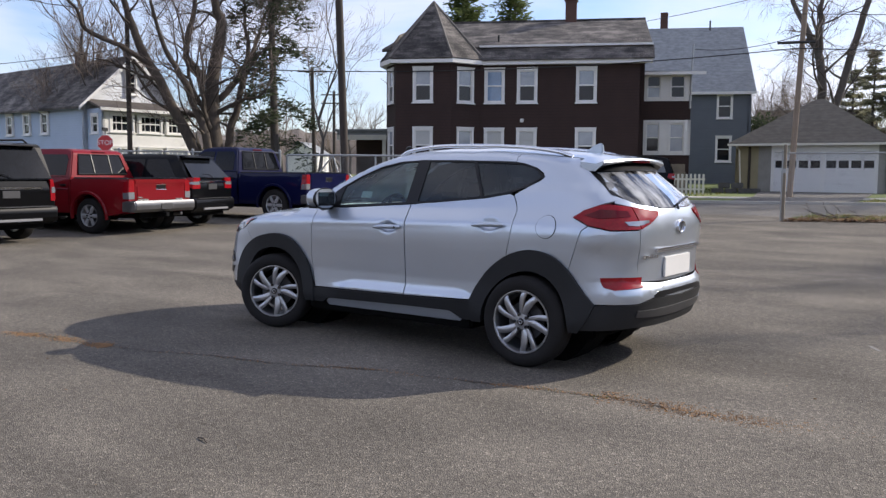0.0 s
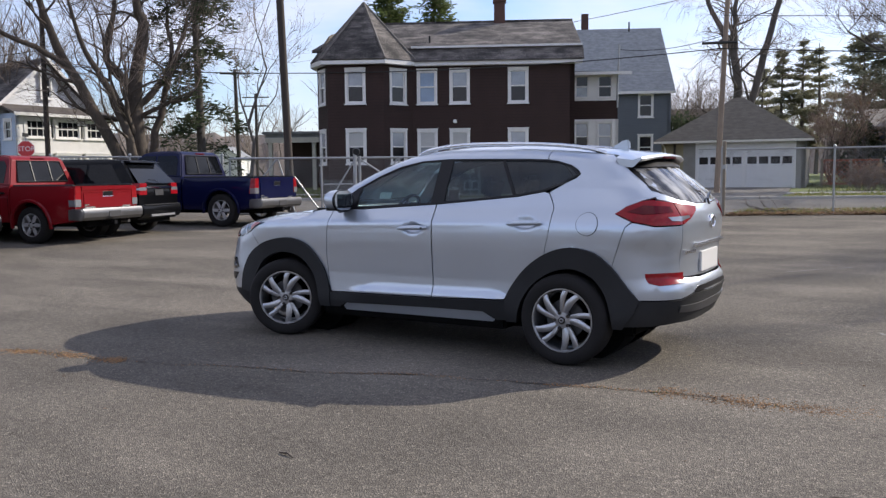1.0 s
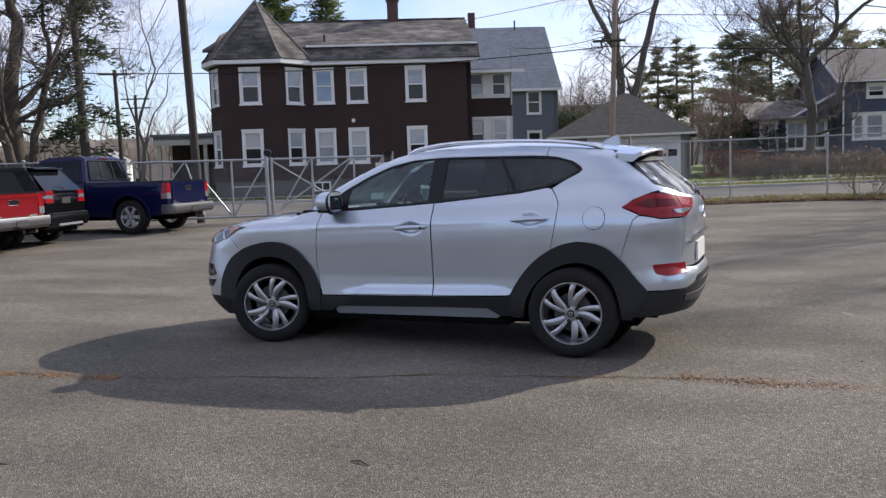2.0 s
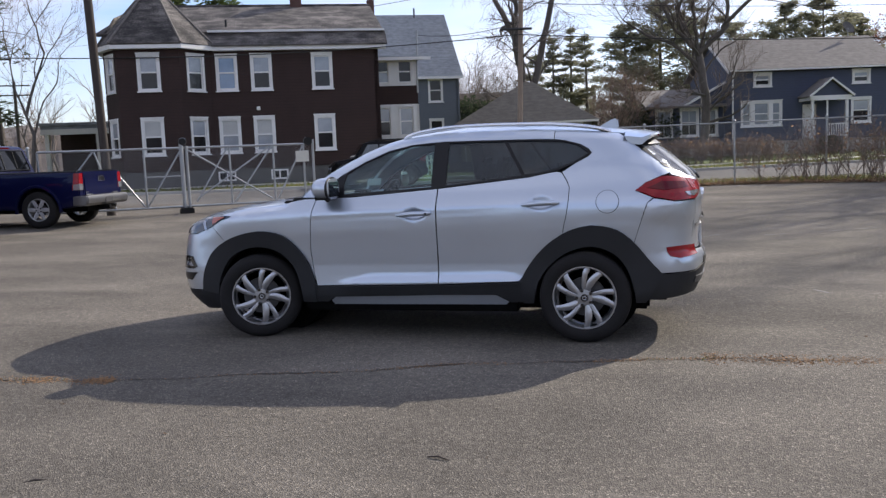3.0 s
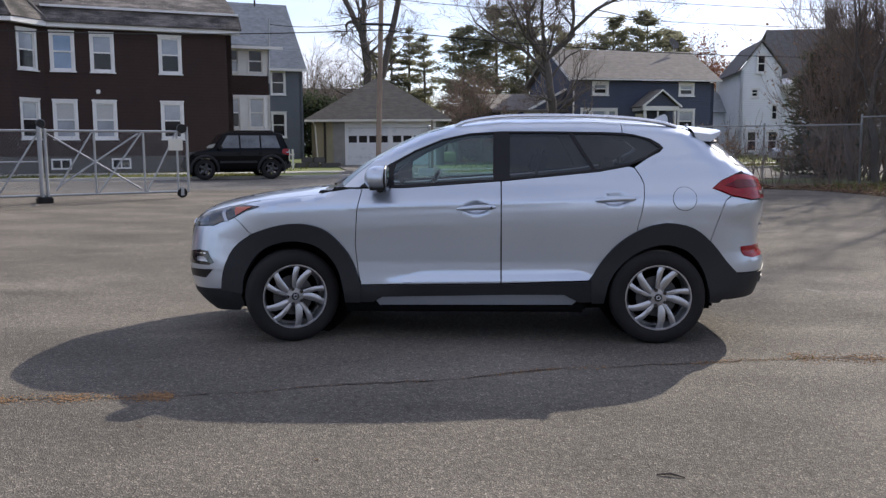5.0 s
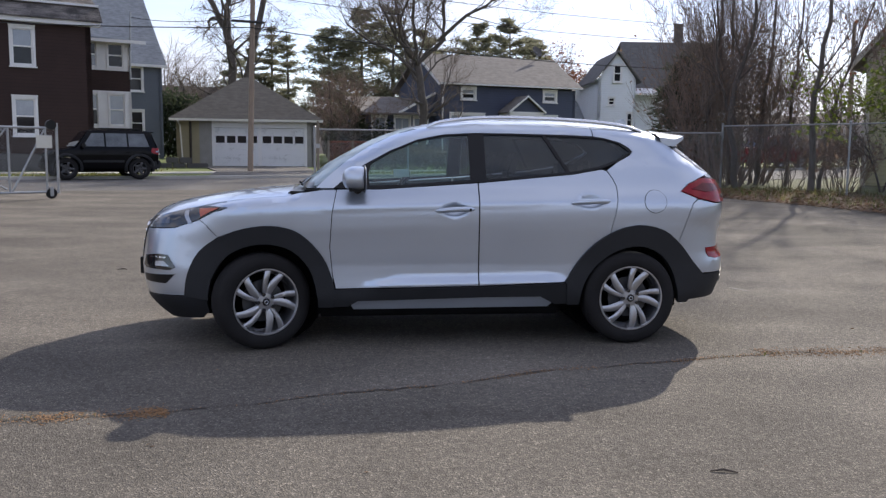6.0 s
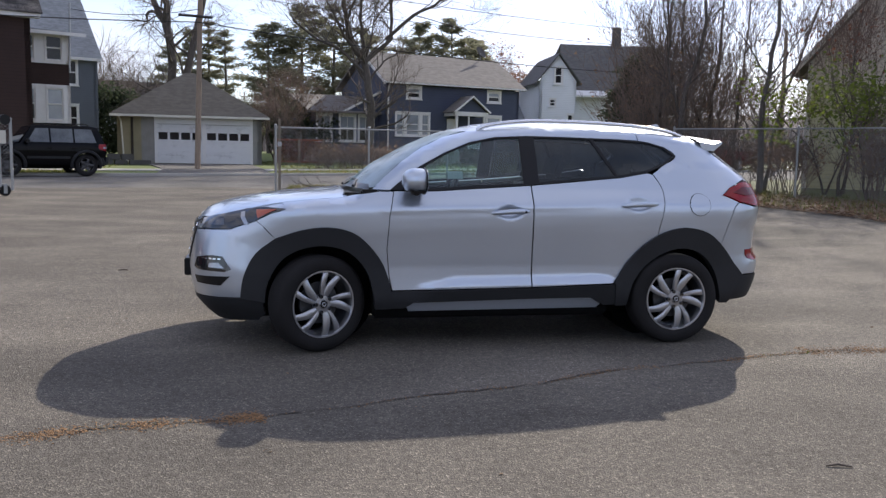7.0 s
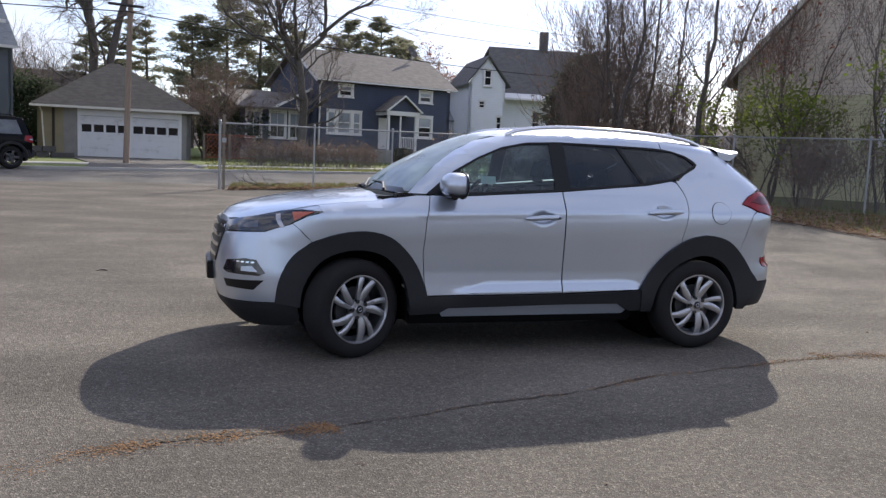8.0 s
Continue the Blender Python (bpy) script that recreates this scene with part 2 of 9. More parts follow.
class Shell:
    """The skin of a car: half-width W by height, front and rear lines by height, the top line by length; front at -x, middle at y = 0."""

    def __init__(self, W, xf, xr, top, cowl=9.0, xfc=None, rf=0.75, pf=3.2, rr=0.55, pr=3.2, rc=0.42, pc=3.5, rt=0.10, q=2.2, lean=0.0, relief=None):
        self.relief = relief
        self.W, self.xf, self.xr, self.top, self.cowl, self.xfc = interp(W), interp(xf), interp(xr), smooth_interp(top), cowl, interp(xfc or [(0, 0)])
        self.rf, self.pf, self.rr, self.pr, self.rc, self.pc, self.rt, self.q, self.lean = rf, pf, rr, pr, rc, pc, rt, q, lean

    def front(self, z):
        return (self.xfc(z), self.rc, self.pc) if z > self.cowl else (self.xf(z), self.rf, self.pf)

    def base(self, x, z):
        zz = z - self.lean * x if 0.85 < z - self.lean * x < 1.3 else z
        d = (self.top(x) - z) / self.rt
        roll = 1.0 if d >= 1 else (max(1 - (1 - max(d, 0)) ** self.q, 0)) ** (1 / self.q)
        w = (self.W(z) * 0.5 + self.W(zz) * 0.5) * roll
        return w + self.relief(x, z) if self.relief else w

    def wid(self, x, z):
        x0, r, p = self.front(z)
        k = 1.0
        d = (x - x0) / r
        if d < 1:
            k = max(1 - (1 - max(d, 0)) ** p, 0) ** (1 / p)
        e = (self.xr(z) - x) / self.rr
        if e < 1:
            k *= max(1 - (1 - max(e, 0)) ** self.pr, 0) ** (1 / self.pr)
        return self.base(x, z) * k

    def C(self, x, z):
        x0, r, p = self.front(z)
        x1 = self.xr(z)
        if x < x0 + r:
            g = min(max(1 - (x - x0) / r, 0), 1)
            return math.acos(g ** (p / 2)) / (math.pi / 2) - 1
        if x > x1 - self.rr:
            g = min(max(1 - (x1 - x) / self.rr, 0), 1)
            return 2 - math.acos(g ** (self.pr / 2)) / (math.pi / 2)
        return (x - x0 - r) / (x1 - self.rr - x0 - r)

    def Cw(self, w, z, rear=False):
        p = self.pr if rear else self.front(z)[2]
        a = math.asin(min(w / self.W(z), 1) ** (p / 2)) / (math.pi / 2)
        return 2 - a if rear else a - 1

    def at(self, u, z, chart):
        if chart == "x":
            return Vector((u, -self.wid(u, z), z))
        if chart == "t":
            lo, hi = self.top(u) - self.rt, self.top(u)
            for _ in range(30):
                m = (lo + hi) / 2
                lo, hi = (m, hi) if self.wid(u, m) > abs(z) else (lo, m)
            return Vector((u, z, lo))
        x0, r, p = self.front(z)
        x1 = self.xr(z)
        if u < 0:
            a = max((1 + u) * math.pi / 2, 0)
            x, k = x0 + r * (1 - max(math.cos(a), 0) ** (2 / p)), max(math.sin(a), 0) ** (2 / p)
        elif u <= 1:
            x, k = x0 + r + (x1 - self.rr - x0 - r) * u, 1.0
        else:
            a = max((2 - u) * math.pi / 2, 0)
            x, k = x1 - self.rr * (1 - max(math.cos(a), 0) ** (2 / self.pr)), max(math.sin(a), 0) ** (2 / self.pr)
        return Vector((x, -self.base(x, z) * k, z))

    def mesh(self, poly, chart="x", out=0.0, thick=0.02, step=0.06, side=-1):
        bm = bmesh.new()
        bm.faces.new([bm.verts.new((a, 0, b)) for a, b in poly])
        bm.normal_update()
        bmesh.ops.triangulate(bm, faces=bm.faces[:])
        lo, hi = min(a for a, b in poly), max(a for a, b in poly)
        zl, zh = min(b for a, b in poly), max(b for a, b in poly)
        for axis, l, h in ((0, lo, hi), (2, zl, zh)):
            n = max(2, round((h - l) / step))
            for i in range(1, n):
                v = l + (h - l) * i / n
                bmesh.ops.bisect_plane(bm, geom=bm.verts[:] + bm.edges[:] + bm.faces[:], plane_co=(v, 0, 0) if axis == 0 else (0, 0, v), plane_no=(1, 0, 0) if axis == 0 else (0, 0, 1), dist=1e-5)
        e = 0.004
        norm = {}
        for v in bm.verts:
            u, z = v.co.x, v.co.z
            p = self.at(u, z, chart)
            du, dz = self.at(u + e, z, chart) - self.at(u - e, z, chart), self.at(u, z + e, chart) - self.at(u, z - e, chart)
            n = du.cross(dz)
            if n.length < 1e-9:
                n = Vector((0, -1, 0))
            n.normalize()
            ref = Vector((0, 0, 1)) if chart == "t" else Vector((-0.3 if u < 0 else 0.3 if u > 1 else 0, -1, 0)) if chart == "c" else Vector((0, -1, 0))
            if n.dot(ref) < 0:
                n = -n
            v.co = p + n * out
            norm[v] = n
        if thick:
            edges = [ed for ed in bm.edges if ed.is_boundary]
            r = bmesh.ops.extrude_edge_only(bm, edges=edges)
            nv = [g for g in r["geom"] if isinstance(g, bmesh.types.BMVert)]
            old = {}
            for v in nv:
                for ed in v.link_edges:
                    o = ed.other_vert(v)
                    if o in norm and (o.co - v.co).length < 1e-6:
                        old[v] = o
            for v in nv:
                if v in old:
                    v.co -= norm[old[v]] * thick
        if side > 0:
            for v in bm.verts:
                v.co.y = -v.co.y
        return bm

    def panel(self, name, poly, material, parent, chart="x", out=0.0, thick=0.02, step=0.06, both=True, label=""):
        obs = [part(name, self.mesh(poly, chart, out, thick, step, s), material, parent, label, smooth=38) for s in ((-1, 1) if both else (-1,))]
        return obs[0]


def make_wheel(r_tyre, width, r_rim, spokes, m_rim, m_gap, blades=True):
    """A wheel about the y axis, its outer face at y = 0 towards -y; returns (part name, bmesh, material, label, smooth)."""
    w = width
    out = []
    prof = [(r_rim + 0.004, 0.012), (r_rim + 0.018, 0.0), (r_rim + 0.05, -0.004), (r_tyre - 0.035, 0.0), (r_tyre - 0.012, 0.016), (r_tyre - 0.002, 0.04), (r_tyre, w / 2), (r_tyre - 0.002, w - 0.04), (r_tyre - 0.012, w - 0.016), (r_rim + 0.05, w), (r_rim, w - 0.02)]
    out.append(("tyre", lathe(prof, 56), M_TYRE, "black rubber tyre", 50))
    rim = lathe([(r_rim - 0.016, 0.05), (r_rim - 0.009, 0.012), (r_rim - 0.003, 0.004), (r_rim + 0.006, 0.004), (r_rim + 0.006, w - 0.02), (r_rim - 0.02, w - 0.02), (r_rim - 0.03, 0.09)], 56)
    out.append(("rim", rim, m_rim, "silver alloy rim", 40))
    out.append(("brake_disc", lathe([(0, 0.085), (0.15, 0.085), (0.15, 0.105), (0, 0.105)], 32), m_gap, "", 30))
    for i in range(spokes):
        bm = bmesh.new()
        a0 = 2 * math.pi * i / spokes
        thin = blades and i % 2
        n = 7
        prev = None
        for k in range(n + 1):
            s = k / n
            r = 0.045 + (r_rim - 0.052) * s
            twist = (0.27 if blades else 0.0) * (s ** 1.3) * (-1) + (-0.24 * (1 - 0.35 * s) if thin else 0)
            hw = ((0.0165 + 0.0105 * math.sin(min(s * 1.25, 1) * math.pi * 0.8)) if not thin else (0.0125 + 0.010 * s)) * (1.0 if blades else 1.5) * (r_rim / 0.225)
            a = a0 + twist
            y = 0.020 - 0.012 * math.sin(s * math.pi * 0.7) + (0.0 if s < 0.9 else 0.004)
            c, d = Vector((math.cos(a), 0, math.sin(a))), Vector((-math.sin(a), 0, math.cos(a)))
            ring = [bm.verts.new(c * r + d * hw * g + Vector((0, y + h, 0))) for g, h in ((-1, 0.006), (-0.55, 0), (0.55, 0), (1, 0.006), (0.8, 0.03), (-0.8, 0.03))]
            if prev:
                for q in range(6):
                    bm.faces.new((prev[q], prev[(q + 1) % 6], ring[(q + 1) % 6], ring[q]))
            prev = ring
        out.append(("spoke", bm, m_rim, "", 35))
    hub = lathe([(0, 0.008), (0.030, 0.008), (0.034, 0.013), (0.058, 0.015), (0.066, 0.026), (0.066, 0.06)], 32)
    out.append(("hub", hub, m_rim, "", 35))
    out.append(("centre_cap", lathe([(0, 0.003), (0.014, 0.002), (0.016, 0.004), (0.026, 0.004), (0.031, 0.012)], 24), M_LAMP_DARK if blades else m_rim, "round centre cap", 35))
    if blades:
        out.append(("cap_badge", lathe([(0.010, 0.001), (0.013, -0.001), (0.016, 0.001), (0.016, 0.005), (0.010, 0.005)], 20), m_rim, "", 35))
    for i in range(5):
        a = 2 * math.pi * (i + 0.5) / 5
        out.append(("lug_nut", lathe([(0, 0.003), (0.0135, 0.003), (0.016, 0.03)], 8, Matrix.Translation((0.058 * math.cos(a), 0, 0.058 * math.sin(a)))), M_LAMP_DARK, "", 35))
    return out


def put_wheels(car, spots, spec):
    """Wheels under the car at spots of (x, y, z, turn, mirrored): thing > wheel > its pieces; meshes shared."""
    first = None
    for x, y, z, turn, mir in spots:
        m = pose(x, y, z, 0, 0, turn + (180 if mir else 0))
        wh = new("wheel")
        wh.parent = car
        wh.matrix_local = m
        tagged(wh, "alloy wheel with a black tyre")
        if first is None:
            first = [part(n, bm, mt, wh, lb, smooth=sm) for n, bm, mt, lb, sm in spec]
        else:
            for o in first:
                c = o.copy()
                scene.collection.objects.link(c)
                c.parent = wh


def striped(name, col, pitch, axis="z", depth=0.5, col2=None, rough=0.7, var=0.12, scale=1.2, dark=0.75, rows_x=0.0, blotch=0.15):
    """Boards, shingles or courses: lines of one pitch with a darker joint and a bump, over two scales of stain."""
    m = mat(name, col, rough=rough, var=var, scale=scale, fine=25, col2=col2)
    nd, ln = m.node_tree.nodes, m.node_tree.links
    bs = nd["Principled BSDF"]
    tc = nd["Texture Coordinate"]
    sep = nd.new("ShaderNodeSeparateXYZ")
    ln.new(tc.outputs["Object"], sep.inputs[0])
    mul = nd.new("ShaderNodeMath")
    mul.operation = "MULTIPLY"
    mul.inputs[1].default_value = 1 / pitch
    ln.new(sep.outputs[axis.upper()], mul.inputs[0])
    fr = nd.new("ShaderNodeMath")
    fr.operation = "FRACT"
    ln.new(mul.outputs[0], fr.inputs[0])
    last = fr.outputs[0]
    cr = nd.new("ShaderNodeValToRGB")
    cr.color_ramp.elements[0].position, cr.color_ramp.elements[1].position = 0.02, 0.2
    cr.color_ramp.elements[0].color, cr.color_ramp.elements[1].color = (dark, dark, dark, 1), (1, 1, 1, 1)
    ln.new(last, cr.inputs["Fac"])
    mx = nd.new("ShaderNodeMix")
    mx.data_type, mx.blend_type = "RGBA", "MULTIPLY"
    mx.inputs["Factor"].default_value = 1.0
    base = bs.inputs["Base Color"].links[0].from_socket
    ln.new(base, mx.inputs["A"])
    ln.new(cr.outputs["Color"], mx.inputs["B"])
    out = mx.outputs["Result"]
    if rows_x:
        br = nd.new("ShaderNodeTexNoise")
        br.inputs["Scale"].default_value = 1.0
        mp = nd.new("ShaderNodeMapping")
        mp.inputs["Scale"].default_value = (rows_x, rows_x, 1 / pitch)
        ln.new(tc.outputs["Object"], mp.inputs["Vector"])
        ln.new(mp.outputs[0], br.inputs["Vector"])
        r2 = nd.new("ShaderNodeValToRGB")
        r2.color_ramp.elements[0].position, r2.color_ramp.elements[1].position = 0.35, 0.65
        r2.color_ramp.elements[0].color, r2.color_ramp.elements[1].color = (1 - blotch, 1 - blotch, 1 - blotch, 1), (1 + blotch * 0.9, 1 + blotch * 0.87, 1 + blotch * 0.84, 1)
        ln.new(br.outputs["Fac"], r2.inputs["Fac"])
        m2 = nd.new("ShaderNodeMix")
        m2.data_type, m2.blend_type = "RGBA", "MULTIPLY"
        m2.inputs["Factor"].default_value = 1.0
        ln.new(out, m2.inputs["A"])
        ln.new(r2.outputs["Color"], m2.inputs["B"])
        out = m2.outputs["Result"]
    ln.new(out, bs.inputs["Base Color"])
    bp = nd.new("ShaderNodeBump")
    bp.inputs["Strength"].default_value, bp.inputs["Distance"].default_value = depth, 0.02
    ln.new(last, bp.inputs["Height"])
    ln.new(bp.outputs[0], bs.inputs["Normal"])
    return m


def asphalt(name, col, streak=0.15):
    """Worn asphalt: pale grit in a grey binder, broad patches, long faint drag marks."""
    m = mat(name, col, rough=0.93, var=0.30, scale=0.6, fine=22, spec=0.15)
    nd, ln = m.node_tree.nodes, m.node_tree.links
    bs = nd["Principled BSDF"]
    tc = nd["Texture Coordinate"]
    base = bs.inputs["Base Color"].links[0].from_socket
    vo = nd.new("ShaderNodeTexVoronoi")
    vo.inputs["Scale"].default_value = 125
    ln.new(tc.outputs["Object"], vo.inputs["Vector"])
    sp = nd.new("ShaderNodeSeparateColor")
    ln.new(vo.outputs["Color"], sp.inputs[0])
    r = nd.new("ShaderNodeValToRGB")
    r.color_ramp.elements[0].position, r.color_ramp.elements[1].position = 0.15, 0.90
    r.color_ramp.elements[0].color, r.color_ramp.elements[1].color = (0.70, 0.70, 0.70, 1), (1.20, 1.19, 1.16, 1)
    chip = r.color_ramp.elements.new(0.985)
    chip.color = (2.0, 1.97, 1.9, 1)
    ln.new(sp.outputs[0], r.inputs["Fac"])
    mx = nd.new("ShaderNodeMix")
    mx.data_type, mx.blend_type = "RGBA", "MULTIPLY"
    mx.inputs["Factor"].default_value = 1.0
    ln.new(base, mx.inputs["A"])
    ln.new(r.outputs["Color"], mx.inputs["B"])
    n2 = nd.new("ShaderNodeTexNoise")
    n2.inputs["Scale"].default_value = 1.0
    n2.inputs["Detail"].default_value = 6
    n2.inputs["Distortion"].default_value = 0.6
    mp = nd.new("ShaderNodeMapping")
    mp.inputs["Scale"].default_value = (0.45, 0.9, 1)
    mp.inputs["Rotation"].default_value = (0, 0, radians(12))
    ln.new(tc.outputs["Object"], mp.inputs["Vector"])
    ln.new(mp.outputs[0], n2.inputs["Vector"])
    r2 = nd.new("ShaderNodeValToRGB")
    r2.color_ramp.elements[0].position, r2.color_ramp.elements[1].position = 0.36, 0.66
    r2.color_ramp.elements[0].color, r2.color_ramp.elements[1].color = (1 - streak, 1 - streak, 1 - streak, 1), (1 + streak, 1 + streak * 0.97, 1 + streak * 0.9, 1)
    ln.new(n2.outputs["Fac"], r2.inputs["Fac"])
    m2 = nd.new("ShaderNodeMix")
    m2.data_type, m2.blend_type = "RGBA", "MULTIPLY"
    m2.inputs["Factor"].default_value = 1.0
    ln.new(mx.outputs["Result"], m2.inputs["A"])
    ln.new(r2.outputs["Color"], m2.inputs["B"])
    ln.new(m2.outputs["Result"], bs.inputs["Base Color"])
    bp = nd.new("ShaderNodeBump")
    bp.inputs["Strength"].default_value, bp.inputs["Distance"].default_value = 0.6, 0.008
    ln.new(vo.outputs["Distance"], bp.inputs["Height"])
    ln.new(bp.outputs[0], bs.inputs["Normal"])
    return m


M_ASPHALT = asphalt("lot_asphalt", (0.142, 0.128, 0.110), 0.20)
M_STREET = asphalt("street_asphalt", (0.150, 0.143, 0.134), 0.12)
M_CONCRETE = mat("concrete", (0.42, 0.40, 0.36), rough=0.9, var=0.15, scale=1.5, fine=40)
M_EARTH = mat("earth_and_dry_grass", (0.10, 0.085, 0.05), rough=1.0, scale=0.35, fine=9, col2=(0.10, 0.13, 0.035))
M_LAWN = mat("lawn", (0.075, 0.105, 0.024), rough=1.0, scale=0.5, fine=14, col2=(0.16, 0.19, 0.05))
M_LITTER = mat("leaf_litter", (0.075, 0.05, 0.032), rough=1.0, scale=2.0, fine=30, col2=(0.20, 0.14, 0.09), bump=0.8, bump_scale=18)
M_CRACK = mat("rust_dirt", (0.15, 0.09, 0.05), rough=1.0, scale=3, fine=40, col2=(0.34, 0.19, 0.085))
M_CRACK_DARK = mat("crack_fill", (0.060, 0.050, 0.040), rough=1.0, var=0.3)
M_BROWN = striped("brown_shingle", (0.036, 0.0185, 0.0155), 0.14, rough=0.85, var=0.25, dark=0.55)
M_GREYSIDING = striped("blue_grey_clapboard", (0.125, 0.140, 0.165), 0.12, rough=0.7, var=0.1, dark=0.7)
M_BLUESIDING = striped("slate_blue_clapboard", (0.060, 0.072, 0.115), 0.15, rough=0.7, var=0.1, dark=0.7)
M_WHITESIDING = striped("white_clapboard", (0.76, 0.78, 0.81), 0.13, rough=0.65, var=0.06, dark=0.8)
M_TAUPE = striped("taupe_clapboard", (0.66, 0.58, 0.48), 0.15, rough=0.75, var=0.1, dark=0.7)
M_GREENSIDING = striped("olive_clapboard", (0.55, 0.53, 0.33), 0.15, rough=0.75, var=0.12, dark=0.7)
M_TRIM = mat("white_trim", (0.72, 0.71, 0.69), rough=0.55, var=0.07, scale=3, fine=30)
M_SLATE = striped("weathered_slate", (0.030, 0.027, 0.026), 0.20, rough=0.85, scale=0.75, col2=(0.165, 0.148, 0.135), dark=0.55, rows_x=1.6, blotch=0.55)
slate_mix = M_SLATE.node_tree.nodes["Color Ramp"].color_ramp.elements
slate_mix[0].position, slate_mix[1].position = 0.41, 0.60
M_SHINGLE_GREY = striped("grey_shingle", (0.25, 0.265, 0.275), 0.14, rough=0.85, var=0.1, dark=0.8, rows_x=3.0)
M_SHINGLE_TAN = striped("tan_shingle", (0.17, 0.155, 0.14), 0.14, rough=0.9, var=0.12, dark=0.8, rows_x=3.0)
M_SHINGLE_DARK = striped("dark_shingle", (0.085, 0.072, 0.063), 0.14, rough=0.9, var=0.15, dark=0.75, rows_x=3.0)
M_SHINGLE_BROWN = striped("brown_garage_shingle", (0.105, 0.094, 0.078), 0.14, rough=0.9, var=0.12, dark=0.8, rows_x=3.0)
M_SHINGLE_MID = striped("mid_grey_shingle", (0.12, 0.115, 0.11), 0.14, rough=0.9, var=0.12, dark=0.8, rows_x=3.0)
M_STONE = mat("foundation", (0.10, 0.095, 0.09), rough=0.95, var=0.25, scale=3, bump=0.4, bump_scale=12)
M_BRICK = striped("chimney_brick", (0.10, 0.055, 0.045), 0.075, rough=0.9, var=0.25, dark=1.3)
M_STUCCO = mat("tan_stucco", (0.30, 0.26, 0.16), rough=0.95, var=0.15, scale=2)
M_BLOCK = mat("grey_shingle_wall", (0.26, 0.25, 0.23), rough=0.95, var=0.2, scale=2, fine=20)
M_GARAGE_DOOR = mat("peeling_white_paint", (0.34, 0.33, 0.32), rough=0.75, scale=2.2, fine=17, col2=(0.70, 0.70, 0.70), stretch=(1, 1, 1.6))
peel = M_GARAGE_DOOR.node_tree.nodes["Color Ramp"].color_ramp.elements
peel[0].position, peel[1].position = 0.33, 0.46
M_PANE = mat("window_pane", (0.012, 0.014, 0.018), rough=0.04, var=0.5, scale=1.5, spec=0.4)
# Reflected sky, with some curtain grey, is painted into these two pane colours.
M_PANE_SKY = mat("window_pane_sky_reflection_curtain", (0.28, 0.31, 0.35), rough=0.06, var=0.25, scale=2.0, spec=0.8)
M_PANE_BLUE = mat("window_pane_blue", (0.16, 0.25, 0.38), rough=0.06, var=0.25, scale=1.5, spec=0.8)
M_BLIND = striped("window_blind", (0.50, 0.50, 0.49), 0.05, rough=0.6, dark=0.8)
def leafy(m, share=0.6):
    """Let part of the light pass through leaves."""
    nd, ln = m.node_tree.nodes, m.node_tree.links
    bs = nd["Principled BSDF"]
    tr = nd.new("ShaderNodeBsdfTranslucent")
    ln.new(bs.inputs["Base Color"].links[0].from_socket, tr.inputs["Color"])
    mx = nd.new("ShaderNodeMixShader")
    mx.inputs[0].default_value = share
    ln.new(bs.outputs[0], mx.inputs[1])
    ln.new(tr.outputs[0], mx.inputs[2])
    ln.new(mx.outputs[0], nd["Material Output"].inputs["Surface"])
    return m


M_BARK = mat("bark", (0.075, 0.060, 0.048), rough=0.95, scale=2, fine=16, var=0.35, stretch=(1, 1, 0.25), bump=0.7, bump_scale=14)
M_BARK_GREY = mat("grey_bark", (0.095, 0.083, 0.072), rough=0.95, scale=2, fine=16, var=0.35, stretch=(1, 1, 0.25), bump=0.7, bump_scale=14)
M_TWIG = mat("twigs", (0.165, 0.130, 0.108), rough=0.95, var=0.3, scale=1)
M_TWIG_RED = mat("budding_twigs", (0.20, 0.145, 0.115), rough=0.95, var=0.3, scale=1)
M_NEEDLE = mat("pine_needles", (0.17, 0.175, 0.118), rough=0.8, col2=(0.30, 0.29, 0.19), scale=0.7, fine=6, rand=0.1, per_island=True)
M_SPRUCE = mat("spruce_needles", (0.030, 0.044, 0.026), rough=0.8, col2=(0.075, 0.092, 0.050), scale=0.7, fine=6, rand=0.1, per_island=True)
M_CEDAR = mat("cedar_foliage", (0.055, 0.080, 0.024), rough=0.8, col2=(0.13, 0.16, 0.05), scale=0.7, fine=6, rand=0.1, per_island=True)
# Clapboard with the bluish tone of a shaded side mixed into its colour.
M_SIDE_SHADE = striped("clapboard_blue_shade", (0.40, 0.48, 0.60), 0.13, rough=0.65, var=0.06, dark=0.85)
M_LEAF = mat("spring_leaves", (0.10, 0.14, 0.02), rough=0.7, col2=(0.22, 0.27, 0.05), scale=1, fine=8, rand=0.2, per_island=True)
M_DEADLEAF = mat("dead_leaves", (0.13, 0.085, 0.055), rough=0.8, col2=(0.27, 0.18, 0.115), scale=2, fine=9, rand=0.3, per_island=True)
M_RUSTLEAF = mat("rust_red_leaves", (0.15, 0.055, 0.030), rough=0.8, col2=(0.26, 0.11, 0.06), scale=2, fine=9, rand=0.3, per_island=True)
M_GRASS = mat("grass_blades", (0.085, 0.12, 0.025), rough=0.8, col2=(0.21, 0.19, 0.07), scale=0.8, fine=8, rand=0.3, per_island=True)
M_GALV = mat("galvanised_steel", (0.36, 0.37, 0.37), rough=0.45, metal=0.6, var=0.15, scale=6)
M_POLE_DARK = mat("dark_pole_wood", (0.045, 0.036, 0.030), rough=0.9, var=0.3, scale=1.5, fine=25, stretch=(1, 1, 0.1))
